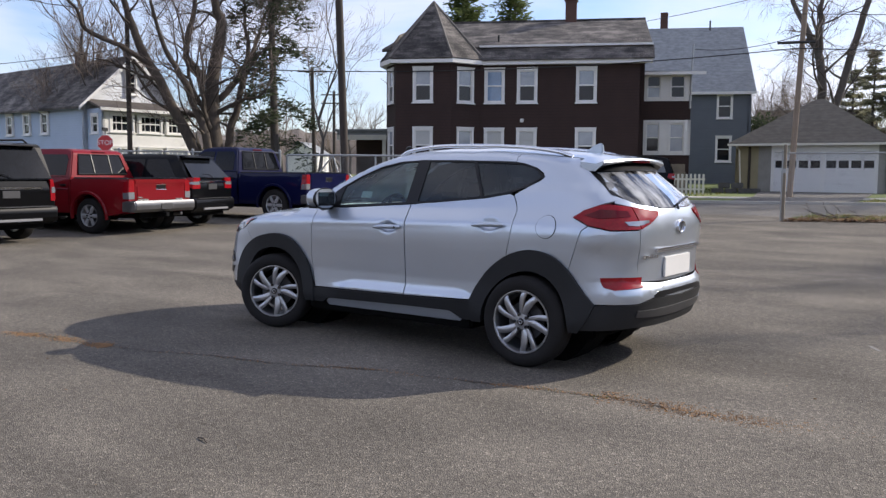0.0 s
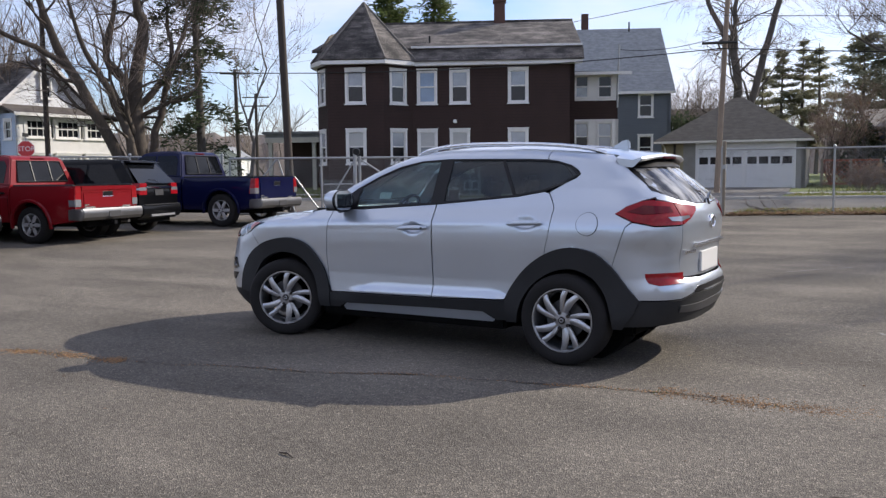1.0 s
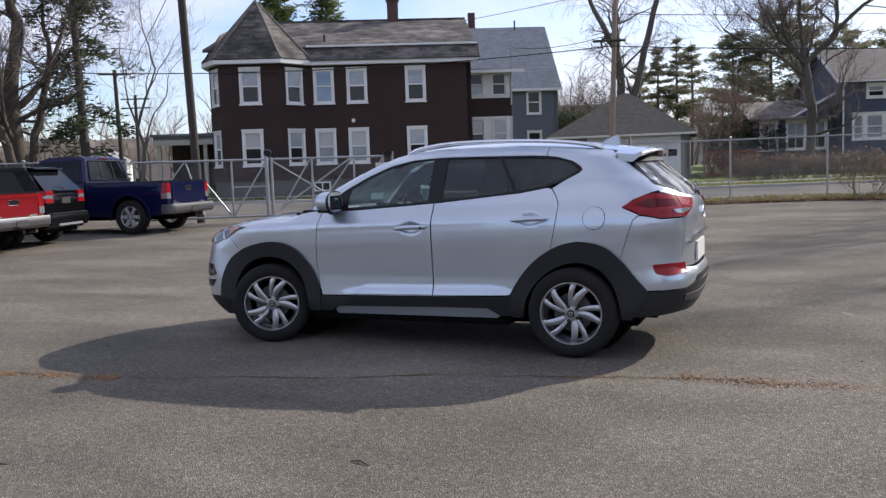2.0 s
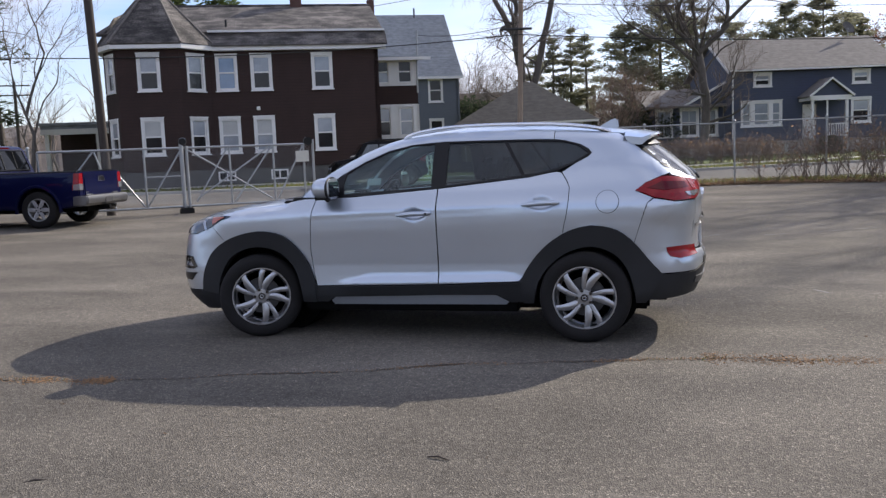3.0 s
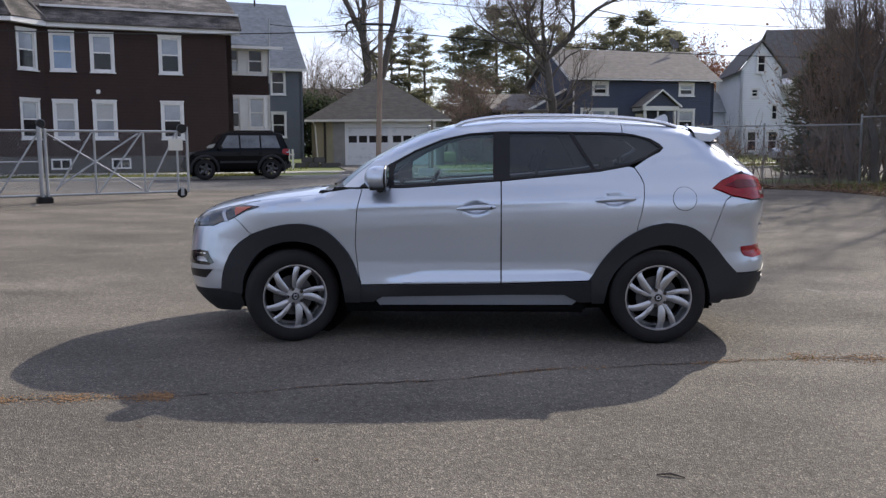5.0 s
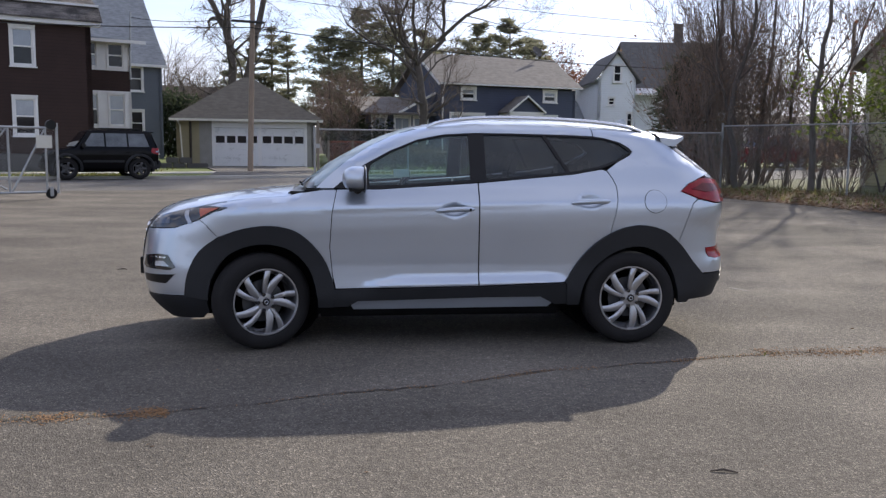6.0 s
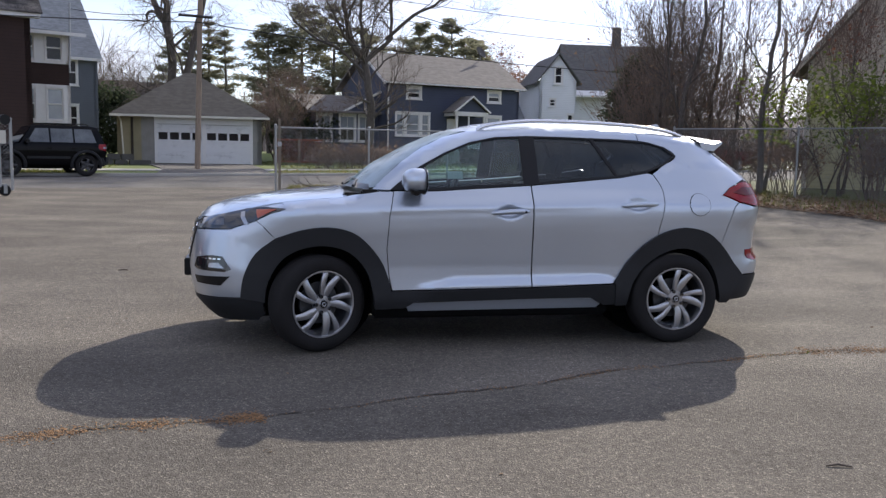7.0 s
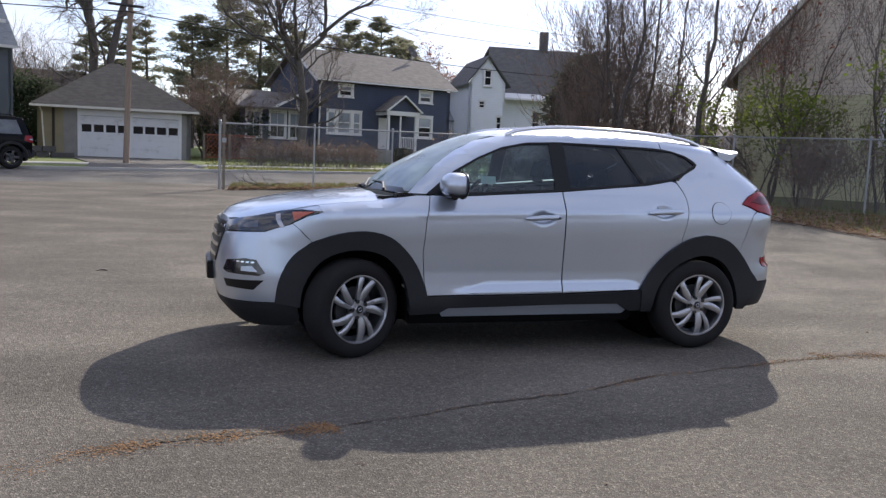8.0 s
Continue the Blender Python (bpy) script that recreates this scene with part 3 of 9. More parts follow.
M_POLE = mat("pole_wood", (0.26, 0.20, 0.15), rough=0.9, var=0.25, scale=1.5, fine=25, stretch=(1, 1, 0.1))
M_CABLE = mat("black_cable", (0.02, 0.02, 0.02), rough=0.6)
M_STOP = mat("stop_red", (0.52, 0.03, 0.035), rough=0.4, var=0.05)
M_CREAM = mat("cream_paint", (0.62, 0.60, 0.52), rough=0.6, var=0.08)
M_LATTICE = mat("rust_orange_paint", (0.24, 0.07, 0.035), rough=0.8, var=0.25)
M_WEATHERED = mat("weathered_boards", (0.20, 0.17, 0.13), rough=0.9, var=0.3, stretch=(1, 1, 0.2))

for leaf_mat in (M_NEEDLE, M_SPRUCE, M_CEDAR, M_LEAF, M_DEADLEAF, M_RUSTLEAF, M_GRASS):
    leafy(leaf_mat)


# ---- the ground ----
def ground_z(x, y):
    """The lot lies level by the car and rises gently away from it."""
    return min(max(0.0172 * (math.hypot(x, y) - 4), 0), 1.2)


def sheet(poly, step, lift, thick=0.0, z_at=ground_z):
    """A flat polygon (x, y) laid on the ground, cut into squares of step."""
    bm = bmesh.new()
    bm.faces.new([bm.verts.new((a, b, 0)) for a, b in poly])
    bmesh.ops.triangulate(bm, faces=bm.faces[:])
    for axis in (0, 1):
        l, h = min(p[axis] for p in poly), max(p[axis] for p in poly)
        n = max(1, int((h - l) / step))
        for i in range(1, n):
            v = l + (h - l) * i / n
            bmesh.ops.bisect_plane(bm, geom=bm.verts[:] + bm.edges[:] + bm.faces[:], plane_co=(v, 0, 0) if axis == 0 else (0, v, 0), plane_no=(1, 0, 0) if axis == 0 else (0, 1, 0), dist=1e-5)
    for v in bm.verts:
        v.co.z = z_at(v.co.x, v.co.y) + lift
    bmesh.ops.recalc_face_normals(bm, faces=bm.faces[:])
    if thick:
        r = bmesh.ops.extrude_edge_only(bm, edges=[e for e in bm.edges if e.is_boundary])
        for g in r["geom"]:
            if isinstance(g, bmesh.types.BMVert):
                g.co.z -= thick
    return bm


def along(px, py, deg, s, off=0.0):
    """A point s metres along a line of that heading through (px, py), off metres to its left."""
    c, d = math.cos(radians(deg)), math.sin(radians(deg))
    return (px + c * s - d * off, py + d * s + c * off)


bm = bmesh.new()
rings = [0, 3, 6, 9, 12, 15, 18, 22, 26, 30, 35, 40, 46, 52, 60, 75, 100, 150, 250, 500, 1200, 3000]
prev = [bm.verts.new((0, 0, -0.03))]
for r in rings[1:]:
    cur = [bm.verts.new((r * math.cos(2 * math.pi * k / 64), r * math.sin(2 * math.pi * k / 64), ground_z(r, 0) - 0.03)) for k in range(64)]
    for k in range(64):
        j = (k + 1) % 64
        f = [prev[k % len(prev)], prev[j % len(prev)], cur[j], cur[k]]
        bm.faces.new(list(dict.fromkeys(f)))
    prev = cur
tagged(part("ground", bm, M_EARTH, smooth=60), "earth and dry spring grass round the lot", "ground", kind="structure")

LOT = [(-60, -45), (40, -45), (16, -10), (10.6, 3), (10.5, 7.5), (10.9, 11.0), (9.9, 15.0), (8.9, 17.9), (6.2, 19.5), (3.6, 19.95), (1.1, 19.2), (-1.6, 18.15), (-2.2, 18.6), (-3.2, 20.4), (-11.5, 17.6), (-14.5, 11.0), (-17, 9), (-60, 9)]
tagged(part("pavement", sheet(LOT, 2.5, 0.0, 0.04), M_ASPHALT), "worn grey asphalt of the parking lot", "pavement", kind="structure")
ST = 20
far = (-8.0, 26.0)
road = [along(*far, ST, -60, 0), along(*far, ST, 70, 0), along(*far, ST, 70, -8.0), along(*far, ST, 12.5, -7.4), along(*far, ST, 2, -7.6), along(*far, ST, -60, -8.0)]
tagged(part("road", sheet(road, 4, -0.012, 0.03), M_STREET), "grey asphalt side street past the lot", "road", kind="structure")
lawn = [along(*far, ST, -60, 0.25), along(*far, ST, 70, 0.25), along(*far, ST, 70, 60), along(*far, ST, -60, 60)]
tagged(part("lawn", sheet(lawn, 4, 0.02, 0.06), M_LAWN), "green spring lawns beyond the street", "lawn", kind="structure")
kerb = [along(*far, ST, -60, 0), along(*far, ST, 70, 0), along(*far, ST, 70, 0.22), along(*far, ST, -60, 0.22)]
tagged(part("kerb", sheet(kerb, 4, 0.09, 0.14), M_CONCRETE), "pale concrete kerb along the street", "kerb", kind="structure")
walkway = [along(*far, ST, -60, 3.6), along(*far, ST, 70, 3.6), along(*far, ST, 70, 5.0), along(*far, ST, -60, 5.0)]
tagged(part("sidewalk", sheet(walkway, 4, 0.05, 0.06), M_CONCRETE), "pale concrete sidewalk along the street", "sidewalk", kind="structure")
drive = [(-8.0, 38.6), (-2.9, 39.0), (-2.2, 33.4), (-1.8, 28.6), (-6.0, 27.0), (-6.3, 31.8)]
tagged(part("driveway", sheet(drive, 2, 0.062, 0.06), M_STREET), "asphalt driveway up to the garage", "driveway", kind="structure")

# leaf litter along the lot's edge
edge = curve([(-1.4, 18.35), (1.1, 19.4), (3.6, 20.1), (6.2, 19.6), (8.9, 18.0), (9.95, 15.1), (10.85, 11.0), (10.5, 7.5), (10.6, 3.0)], 5)
random.seed(4)
inner = [(x + random.uniform(-0.25, 0.1), y + random.uniform(-0.3, 0.1)) for x, y in edge]
outer = [(-1.0, 19.4), (1.6, 20.6), (4.0, 21.4), (6.8, 21.6), (10.5, 20.8), (14, 18), (15.5, 12), (15, 6), (14, 3)][::-1]
tagged(part("verge", sheet(inner + outer, 0.8, 0.012, 0.05), M_LITTER), "brown leaf litter on the earth verge", "verge", kind="structure")


def scatter(name, spots, size, material, label, category, tall=0.0, seed=1):
    """Many small bent leaves or blades lying or standing at spots."""
    rnd = random.Random(seed)
    vs, fs = [], []
    for x, y, z in spots:
        a, s = rnd.uniform(0, 6.28), size * rnd.uniform(0.5, 1.4)
        c, d = math.cos(a), math.sin(a)
        n = len(vs)
        if tall:
            h = tall * rnd.uniform(0.4, 1.3)
            lx, ly = rnd.uniform(-0.5, 0.5) * h, rnd.uniform(-0.5, 0.5) * h
            vs += [(x - c * s, y - d * s, z), (x + c * s, y + d * s, z), (x + lx, y + ly, z + h)]
            fs.append((n, n + 1, n + 2))
        else:
            u = rnd.uniform(0.0, 0.9) * s
            vs += [(x - c * s, y - d * s, z + 0.004), (x + d * s * 0.5, y - c * s * 0.5, z + u), (x + c * s, y + d * s, z + 0.006 + u * 0.3), (x - d * s * 0.5, y + c * s * 0.5, z + u * 0.8)]
            fs += [(n, n + 1, n + 2), (n, n + 2, n + 3)]
    me = bpy.data.meshes.new(name)
    me.from_pydata(vs, [], fs)
    me.materials.append(material)
    ob = new(name, me)
    return tagged(ob, label, category, kind="stuff")


random.seed(7)
spots = []
for i in range(9000):
    k = random.randrange(len(edge) - 1)
    f = random.random()
    x, y = edge[k][0] * (1 - f) + edge[k + 1][0] * f, edge[k][1] * (1 - f) + edge[k + 1][1] * f
    o = random.random() ** 1.7 * (2.5 if x < 8 else 4.5) - 0.35
    nx, ny = (0.1, 1) if x < 8 else (1, 0.35)
    x, y = x + nx * o, y + ny * o
    spots.append((x, y, ground_z(x, y) + 0.012 + random.random() * 0.05))
scatter("fallen_leaves", spots, 0.055, M_DEADLEAF, "dry brown leaves on the verge", "leaves", seed=2)
spots = []
for i in range(5200):
    k = random.randrange(len(edge) - 1)
    f = random.random()
    x, y = edge[k][0] * (1 - f) + edge[k + 1][0] * f, edge[k][1] * (1 - f) + edge[k + 1][1] * f
    o = random.random() * (1.6 if x < 8 else 5)
    nx, ny = (0.1, 1) if x < 8 else (1, 0.35)
    spots.append((x + nx * o, y + ny * o, ground_z(x + nx * o, y + ny * o) + 0.01))
scatter("verge_grass", spots, 0.012, M_GRASS, "tufts of half-dry grass on the verge", "grass", tall=0.16, seed=3)
spots = []
for i in range(26000):
    s, o = random.uniform(-34, 40), random.uniform(0.3, 3.5) if random.random() < 0.6 else random.uniform(5.1, 16)
    x, y = along(*far, ST, s, o)
    if -8.5 < x < -1.7 and 26 < y < 39.5:
        continue
    spots.append((x, y, ground_z(x, y) + 0.02))
scatter("lawn_grass", spots, 0.03, M_GRASS, "short spring grass on the lawns", "grass", tall=0.10, seed=5)


def crack_line(path, step=0.02):
    """A wandering line along path, in short steps."""
    pts = [Vector((x, y)) for x, y in curve(path, 24)]
    out, carry = [], 0.0
    for a, b in zip(pts, pts[1:]):
        L = (b - a).length
        while carry < L:
            p = a.lerp(b, carry / L)
            d = (b - a).normalized()
            n = Vector((-d.y, d.x))
            w = 0.055 * noise.noise(Vector((p.x * 2.1, p.y * 2.1, 3))) + 0.022 * noise.noise(Vector((p.x * 9, p.y * 9, 7))) + 0.008 * noise.noise(Vector((p.x * 34, p.y * 34, 1)))
            out.append((p + n * w, n))
            carry += step
        carry -= L
    return out


def ribbon(name, line, width, lift, material, label):
    """A thin strip of changing width lying on the asphalt along line, broken where it runs out."""
    bm = bmesh.new()
    prev = None
    for p, n in line:
        k = 0.55 + 1.1 * noise.noise(Vector((p.x * 3.3, p.y * 3.3, 11))) + 0.7 * noise.noise(Vector((p.x * 17, p.y * 17, 5)))
        w = width * k
        if w < width * 0.08:
            prev = None
            continue
        a, b = p + n * w, p - n * w
        cur = [bm.verts.new((a.x, a.y, ground_z(a.x, a.y) + lift)), bm.verts.new((b.x, b.y, ground_z(b.x, b.y) + lift))]
        if prev:
            bm.faces.new((prev[0], prev[1], cur[1], cur[0]))
        prev = cur
    return tagged(part(name, bm, material), label, "crack", kind="structure")


crack = [(-6.5, -2.5), (-5.0, -2.25), (-4.0, -2.02), (-3.2, -1.82), (-2.9, -1.69), (-2.5, -1.54), (-1.92, -1.50), (-1.39, -1.37), (-1.0, -1.26), (-0.55, -1.14), (-0.11, -1.03), (0.4, -0.84), (0.8, -0.70), (1.58, -0.57), (2.33, -0.40), (3.1, -0.44), (3.66, -0.28), (5.0, -0.2), (7.0, 0.1)]
line = crack_line(crack)
ribbon("pavement_crack", line, 0.011, 0.005, M_CRACK_DARK, "dark crack across the asphalt")
ribbon("pavement_crack", crack_line([(2.4, 1.6), (2.9, 1.1), (3.6, 0.75), (4.4, 0.3), (5.2, -0.15)]), 0.007, 0.005, M_CRACK_DARK, "fine branching crack in the asphalt")
M_PAINT_WORN = mat("worn_line_paint", (0.17, 0.165, 0.15), rough=0.9, scale=3, fine=40, col2=(0.24, 0.235, 0.22))
for path in ([(3.24, 7.24), (4.2, 7.59), (5.32, 8.17)], [(1.89, 6.68), (2.24, 7.05), (2.62, 7.51)], [(3.32, 2.53), (3.66, 1.4), (3.85, 0.27)]):
    ribbon("parking_line", crack_line(path), 0.022, 0.004, M_PAINT_WORN, "almost worn-away white parking line")
# rust-brown grit and dead needles gathered in the crack, thickest at its two ends; a few tufts of grass in it
rnd = random.Random(21)
spots, tufts = [], []
for p, n in line:
    if p.x < -1.75:
        amount, spread = 46, 0.050
    elif p.x > 2.2:
        amount, spread = 30, 0.075
    elif p.x > 1.45 or -0.4 < p.x < 0.9:
        amount, spread = 5, 0.024
    else:
        amount, spread = 1, 0.016
    k = max(0.15, 0.6 + 1.4 * noise.noise(Vector((p.x * 2.6, p.y * 2.6, 23))))
    for i in range(int(amount * k + rnd.random())):
        q = p + n * rnd.gauss(0, spread) + Vector((rnd.gauss(0, 0.012), 0))
        spots.append((q.x, q.y, ground_z(q.x, q.y) + 0.001))
    if noise.noise(Vector((p.x * 1.7, p.y * 1.7, 31))) > 0.22 and rnd.random() < 0.5:
        q = p + n * rnd.gauss(0, 0.012)
        tufts.append((q.x, q.y, ground_z(q.x, q.y)))
scatter("crack_dirt", spots, 0.0085, M_CRACK, "rust-brown grit and dead needles along the crack", "dirt", seed=9)
scatter("crack_grass", tufts, 0.003, M_GRASS, "short grass blades growing in the crack", "grass", tall=0.022, seed=10)
for i, (x, y, a) in enumerate(((-3.37, 4.14, 10), (1.9, -3.35, -25), (-0.9, -3.2, 30), (0.9, -2.6, -15), (3.4, -1.9, 40))):
    ob = tube([(x - 0.06 * math.cos(radians(a)), y - 0.06 * math.sin(radians(a)), ground_z(x, y) + 0.006), (x, y + 0.01, ground_z(x, y) + 0.014), (x + 0.06 * math.cos(radians(a)), y + 0.06 * math.sin(radians(a)), ground_z(x, y) + 0.006)], [0.003, 0.006, 0.003], 5)
    tagged(part("twig", ob, M_BARK), "short brown twig lying on the asphalt", "twig", "loose twigs")
random.seed(12)
spots = [(x, y, ground_z(x, y)) for x, y in ((random.uniform(-6, 8), random.uniform(-3.6, 8)) for i in range(260))]
scatter("loose_grit", spots, 0.012, M_DEADLEAF, "bits of leaf and grit on the asphalt", "litter", seed=8)


# ---- houses ----
def wall_mesh(p0, p1, z0, z1, holes=(), th=0.22, gable=None):
    """A wall from plan point p0 to p1 (left to right, seen from outside) with openings through it; gable: a peak (s, z) over it."""
    bm = bmesh.new()
    a, b = Vector(p0), Vector(p1)
    L = (b - a).length
    d = (b - a).normalized()
    n = Vector((-d.y, d.x))
    us = sorted({0.0, L, *[h[0] for h in holes], *[h[2] for h in holes]})
    zs = sorted({z0, z1, *[h[1] for h in holes], *[h[3] for h in holes]})
    for u0, u1 in zip(us, us[1:]):
        for c0, c1 in zip(zs, zs[1:]):
            um, zm = (u0 + u1) / 2, (c0 + c1) / 2
            if any(h[0] < um < h[2] and h[1] < zm < h[3] for h in holes):
                continue
            q = [a + d * u0, a + d * u1]
            vs = [bm.verts.new((p.x + n.x * t, p.y + n.y * t, z)) for t in (0, th) for p, z in ((q[0], c0), (q[1], c0), (q[1], c1), (q[0], c1))]
            for f in ((0, 1, 2, 3), (7, 6, 5, 4), (0, 4, 5, 1), (1, 5, 6, 2), (2, 6, 7, 3), (3, 7, 4, 0)):
                bm.faces.new([vs[i] for i in f])
    bmesh.ops.remove_doubles(bm, verts=bm.verts[:], dist=1e-4)
    seen = {}
    for f in bm.faces[:]:
        k = tuple(round(c, 3) for c in f.calc_center_median())
        if k in seen and seen[k].is_valid:
            bmesh.ops.delete(bm, geom=[f, seen[k]], context="FACES_ONLY")
        else:
            seen[k] = f
    if gable:
        s, z = gable
        p = a + d * s
        v = [bm.verts.new((q.x + n.x * t, q.y + n.y * t, c)) for t in (0, th) for q, c in ((a, z1), (b, z1), (p, z))]
        for f in ((0, 1, 2), (5, 4, 3), (0, 3, 4, 1), (1, 4, 5, 2), (2, 5, 3, 0)):
            bm.faces.new([v[i] for i in f])
    return bm


WINDOW_MESHES = {}


def window(house, p, deg, w, h, upper=None, lower=None, trim=0.11, sill=True, bars=0):
    """A sash window with white trim, its lower left outer corner at p on the wall's face, facing out at heading deg."""
    upper, lower = upper or M_PANE_SKY, lower or M_PANE
    ob = new("window")
    ob.parent = house
    ob.matrix_local = pose(*p, 0, 0, deg)
    key = (round(w, 3), round(h, 3), upper.name, lower.name, trim, sill, bars)
    if key not in WINDOW_MESHES:
        t = trim
        frame_bm = boxes((0, -0.035, 0, t, 0.10, h), (w - t, -0.035, 0, w, 0.10, h), (t, -0.035, h - t, w - t, 0.10, h), (t, -0.03, 0, w - t, 0.10, t * 0.7))
        add_box(frame_bm, -0.02, -0.06, h, w + 0.02, 0.02, h + 0.05)
        s = 0.045
        z0, zm, z1 = t * 0.7, h * 0.5, h - t
        sash = boxes((t, 0.0, zm - 0.03, w - t, 0.07, zm + 0.03), (t, 0.02, z0, t + s, 0.08, z1), (w - t - s, 0.02, z0, w - t, 0.08, z1), (t + s, 0.02, z1 - s, w - t - s, 0.08, z1), (t + s, 0.03, z0, w - t - s, 0.09, z0 + s))
        for i in range(bars):
            x = t + (w - 2 * t) * (i + 1) / (bars + 1)
            add_box(sash, x - 0.012, 0.025, z0, x + 0.012, 0.06, z1)
        WINDOW_MESHES[key] = [("window_frame", frame_bm, M_TRIM), ("sash", sash, M_TRIM), ("pane", boxes((t + s, 0.04, zm + 0.03, w - t - s, 0.05, z1 - s)), upper), ("pane", boxes((t + s, 0.055, z0 + s, w - t - s, 0.065, zm - 0.03)), lower)]
        if sill:
            WINDOW_MESHES[key].append(("window_sill", boxes((-0.04, -0.09, -0.05, w + 0.04, 0.08, 0.0)), M_TRIM))
        WINDOW_MESHES[key] = [part(n, bm, mt, ob) for n, bm, mt in WINDOW_MESHES[key]]
    else:
        for o in WINDOW_MESHES[key]:
            c = o.copy()
            scene.collection.objects.link(c)
            c.parent = ob
    return ob


def slab(pts, th=0.14):
    """A roof plane: a polygon of 3D points with thickness downwards."""
    bm = bmesh.new()
    a = [bm.verts.new(p) for p in pts]
    b = [bm.verts.new((p[0], p[1], p[2] - th)) for p in pts]
    bm.faces.new(a)
    bm.faces.new(b[::-1])
    for i in range(len(pts)):
        j = (i + 1) % len(pts)
        bm.faces.new((a[i], a[j], b[j], b[i]))
    return bm


def brown_house():
    h = thing("house", pose(-15.5, 29.8, 0, 0, 0, 26), "dark brown shingled two-storey house with a slate turret roof", "house")
    z0, z1 = 1.25, 6.62
    A, B, C, D, E = (-7.50, 0.15), (-6.75, -1.15), (-4.15, -1.15), (-2.95, 0.0), (4.62, 0.0)
    wu, wl, wh = 4.75, 1.96, 1.60
    front = [(u - D[0], z, u - D[0] + 0.96, z + wh) for u in (-2.73, -1.20, 1.53) for z in (wu, wl)]
    part("wall", wall_mesh(D, E, z0, z1, front), M_BROWN, h, "dark brown shingle wall")
    part("wall", wall_mesh(B, C, z0, z1, [(0.82, wu - 0.03, 1.78, wu - 0.03 + wh), (0.82, wl, 1.78, wl + wh)]), M_BROWN, h)
    dl = math.hypot(D[0] - C[0], D[1] - C[1])
    hr = (dl - 0.96) / 2
    part("wall", wall_mesh(C, D, z0, z1, [(hr, wu - 0.03, hr + 0.96, wu - 0.03 + wh), (hr, wl, hr + 0.96, wl + wh)]), M_BROWN, h)
    al = math.hypot(B[0] - A[0], B[1] - A[1])
    hl = (al - 0.96) / 2
    part("wall", wall_mesh(A, B, z0, z1, [(hl, wu - 0.03, hl + 0.96, wu - 0.03 + wh), (hl, wl, hl + 0.96, wl + wh)]), M_BROWN, h)
    part("wall", wall_mesh((-7.5, 9), A, z0, z1), M_BROWN, h)
    part("wall", wall_mesh(E, (4.62, 9), z0, z1), M_BROWN, h)
    part("wall", wall_mesh((4.62, 9), (-7.5, 9), z0, z1), M_BROWN, h)
    for u in (-2.73, -1.20, 1.53):
        for z in (wu, wl):
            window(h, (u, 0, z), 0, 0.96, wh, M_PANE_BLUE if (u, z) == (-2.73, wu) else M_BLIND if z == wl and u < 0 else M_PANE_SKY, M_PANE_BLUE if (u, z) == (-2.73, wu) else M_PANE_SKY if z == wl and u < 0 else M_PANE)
    for z in (wu - 0.03, wl):
        window(h, (B[0] + 0.82, B[1], z), 0, 0.96, wh, M_BLIND if z < 3 else None)
        ang = math.degrees(math.atan2(D[1] - C[1], D[0] - C[0]))
        window(h, (C[0] + (D[0] - C[0]) * hr / dl, C[1] + (D[1] - C[1]) * hr / dl, z), ang, 0.96, wh)
        ang = math.degrees(math.atan2(B[1] - A[1], B[0] - A[0]))
        window(h, (A[0] + (B[0] - A[0]) * hl / al, A[1] + (B[1] - A[1]) * hl / al, z), ang, 0.96, wh)
    # foundation and its small windows
    bm = bmesh.new()
    add_slab(bm, [(p[0] * 0.995, p[1] + 0.03) for p in (A, B, C, D, E)] + [(4.6, 8.9), (-7.46, 8.9)], 0.1, z0 - 0.004)
    part("foundation", bm, M_STONE, h, "grey stone foundation")
    for u in (-2.9, -0.55):
        w = new("cellar_window")
        w.parent = h
        w.matrix_local = pose(u, 0.0, 0.70)
        part("window_frame", boxes((0, -0.03, 0, 0.78, 0.04, 0.07), (0, -0.03, 0.38, 0.78, 0.04, 0.45), (0, -0.03, 0.07, 0.07, 0.04, 0.38), (0.71, -0.03, 0.07, 0.78, 0.04, 0.38), (0.36, -0.03, 0.07, 0.42, 0.04, 0.38)), M_TRIM, w)
        part("pane", boxes((0.07, 0.0, 0.07, 0.71, 0.02, 0.38)), M_PANE, w)
    # cornice boards
    oA, oB, oC, oD = (-7.78, -0.05), (-6.92, -1.50), (-4.0, -1.50), (-2.80, -0.35)
    for p, q in ((oA, oB), (oB, oC), (oC, oD), (oD, (4.95, -0.35))):
        part("cornice", wall_mesh(p, q, 6.50, 6.70, th=0.30), M_TRIM, h, "white cornice board")
    part("cornice", wall_mesh((-7.78, 9.2), oA, 6.50, 6.70, th=0.3), M_TRIM, h)
    # lower roof skirt, gutter, main roof
    part("roof", slab([(-2.8, -0.42, 6.72), (5.02, -0.42, 6.72), (5.02, 0.25, 7.36), (-3.4, 0.25, 7.36)], 0.06), M_SLATE, h, "weathered slate roof")
    part("gutter", boxes((-3.0, 0.10, 7.36, 4.98, 0.28, 7.45)), M_TRIM, h, "white gutter between the roof slopes")
    part("roof", slab([(-7.75, 0.20, 7.38), (4.95, 0.20, 7.38), (4.80, 4.4, 9.25), (-6.4, 4.4, 9.25)]), M_SLATE, h)
    part("roof", slab([(4.95, 9.3, 7.2), (-7.75, 9.3, 7.2), (-6.4, 4.4, 9.25), (4.80, 4.4, 9.25)]), M_SLATE, h)
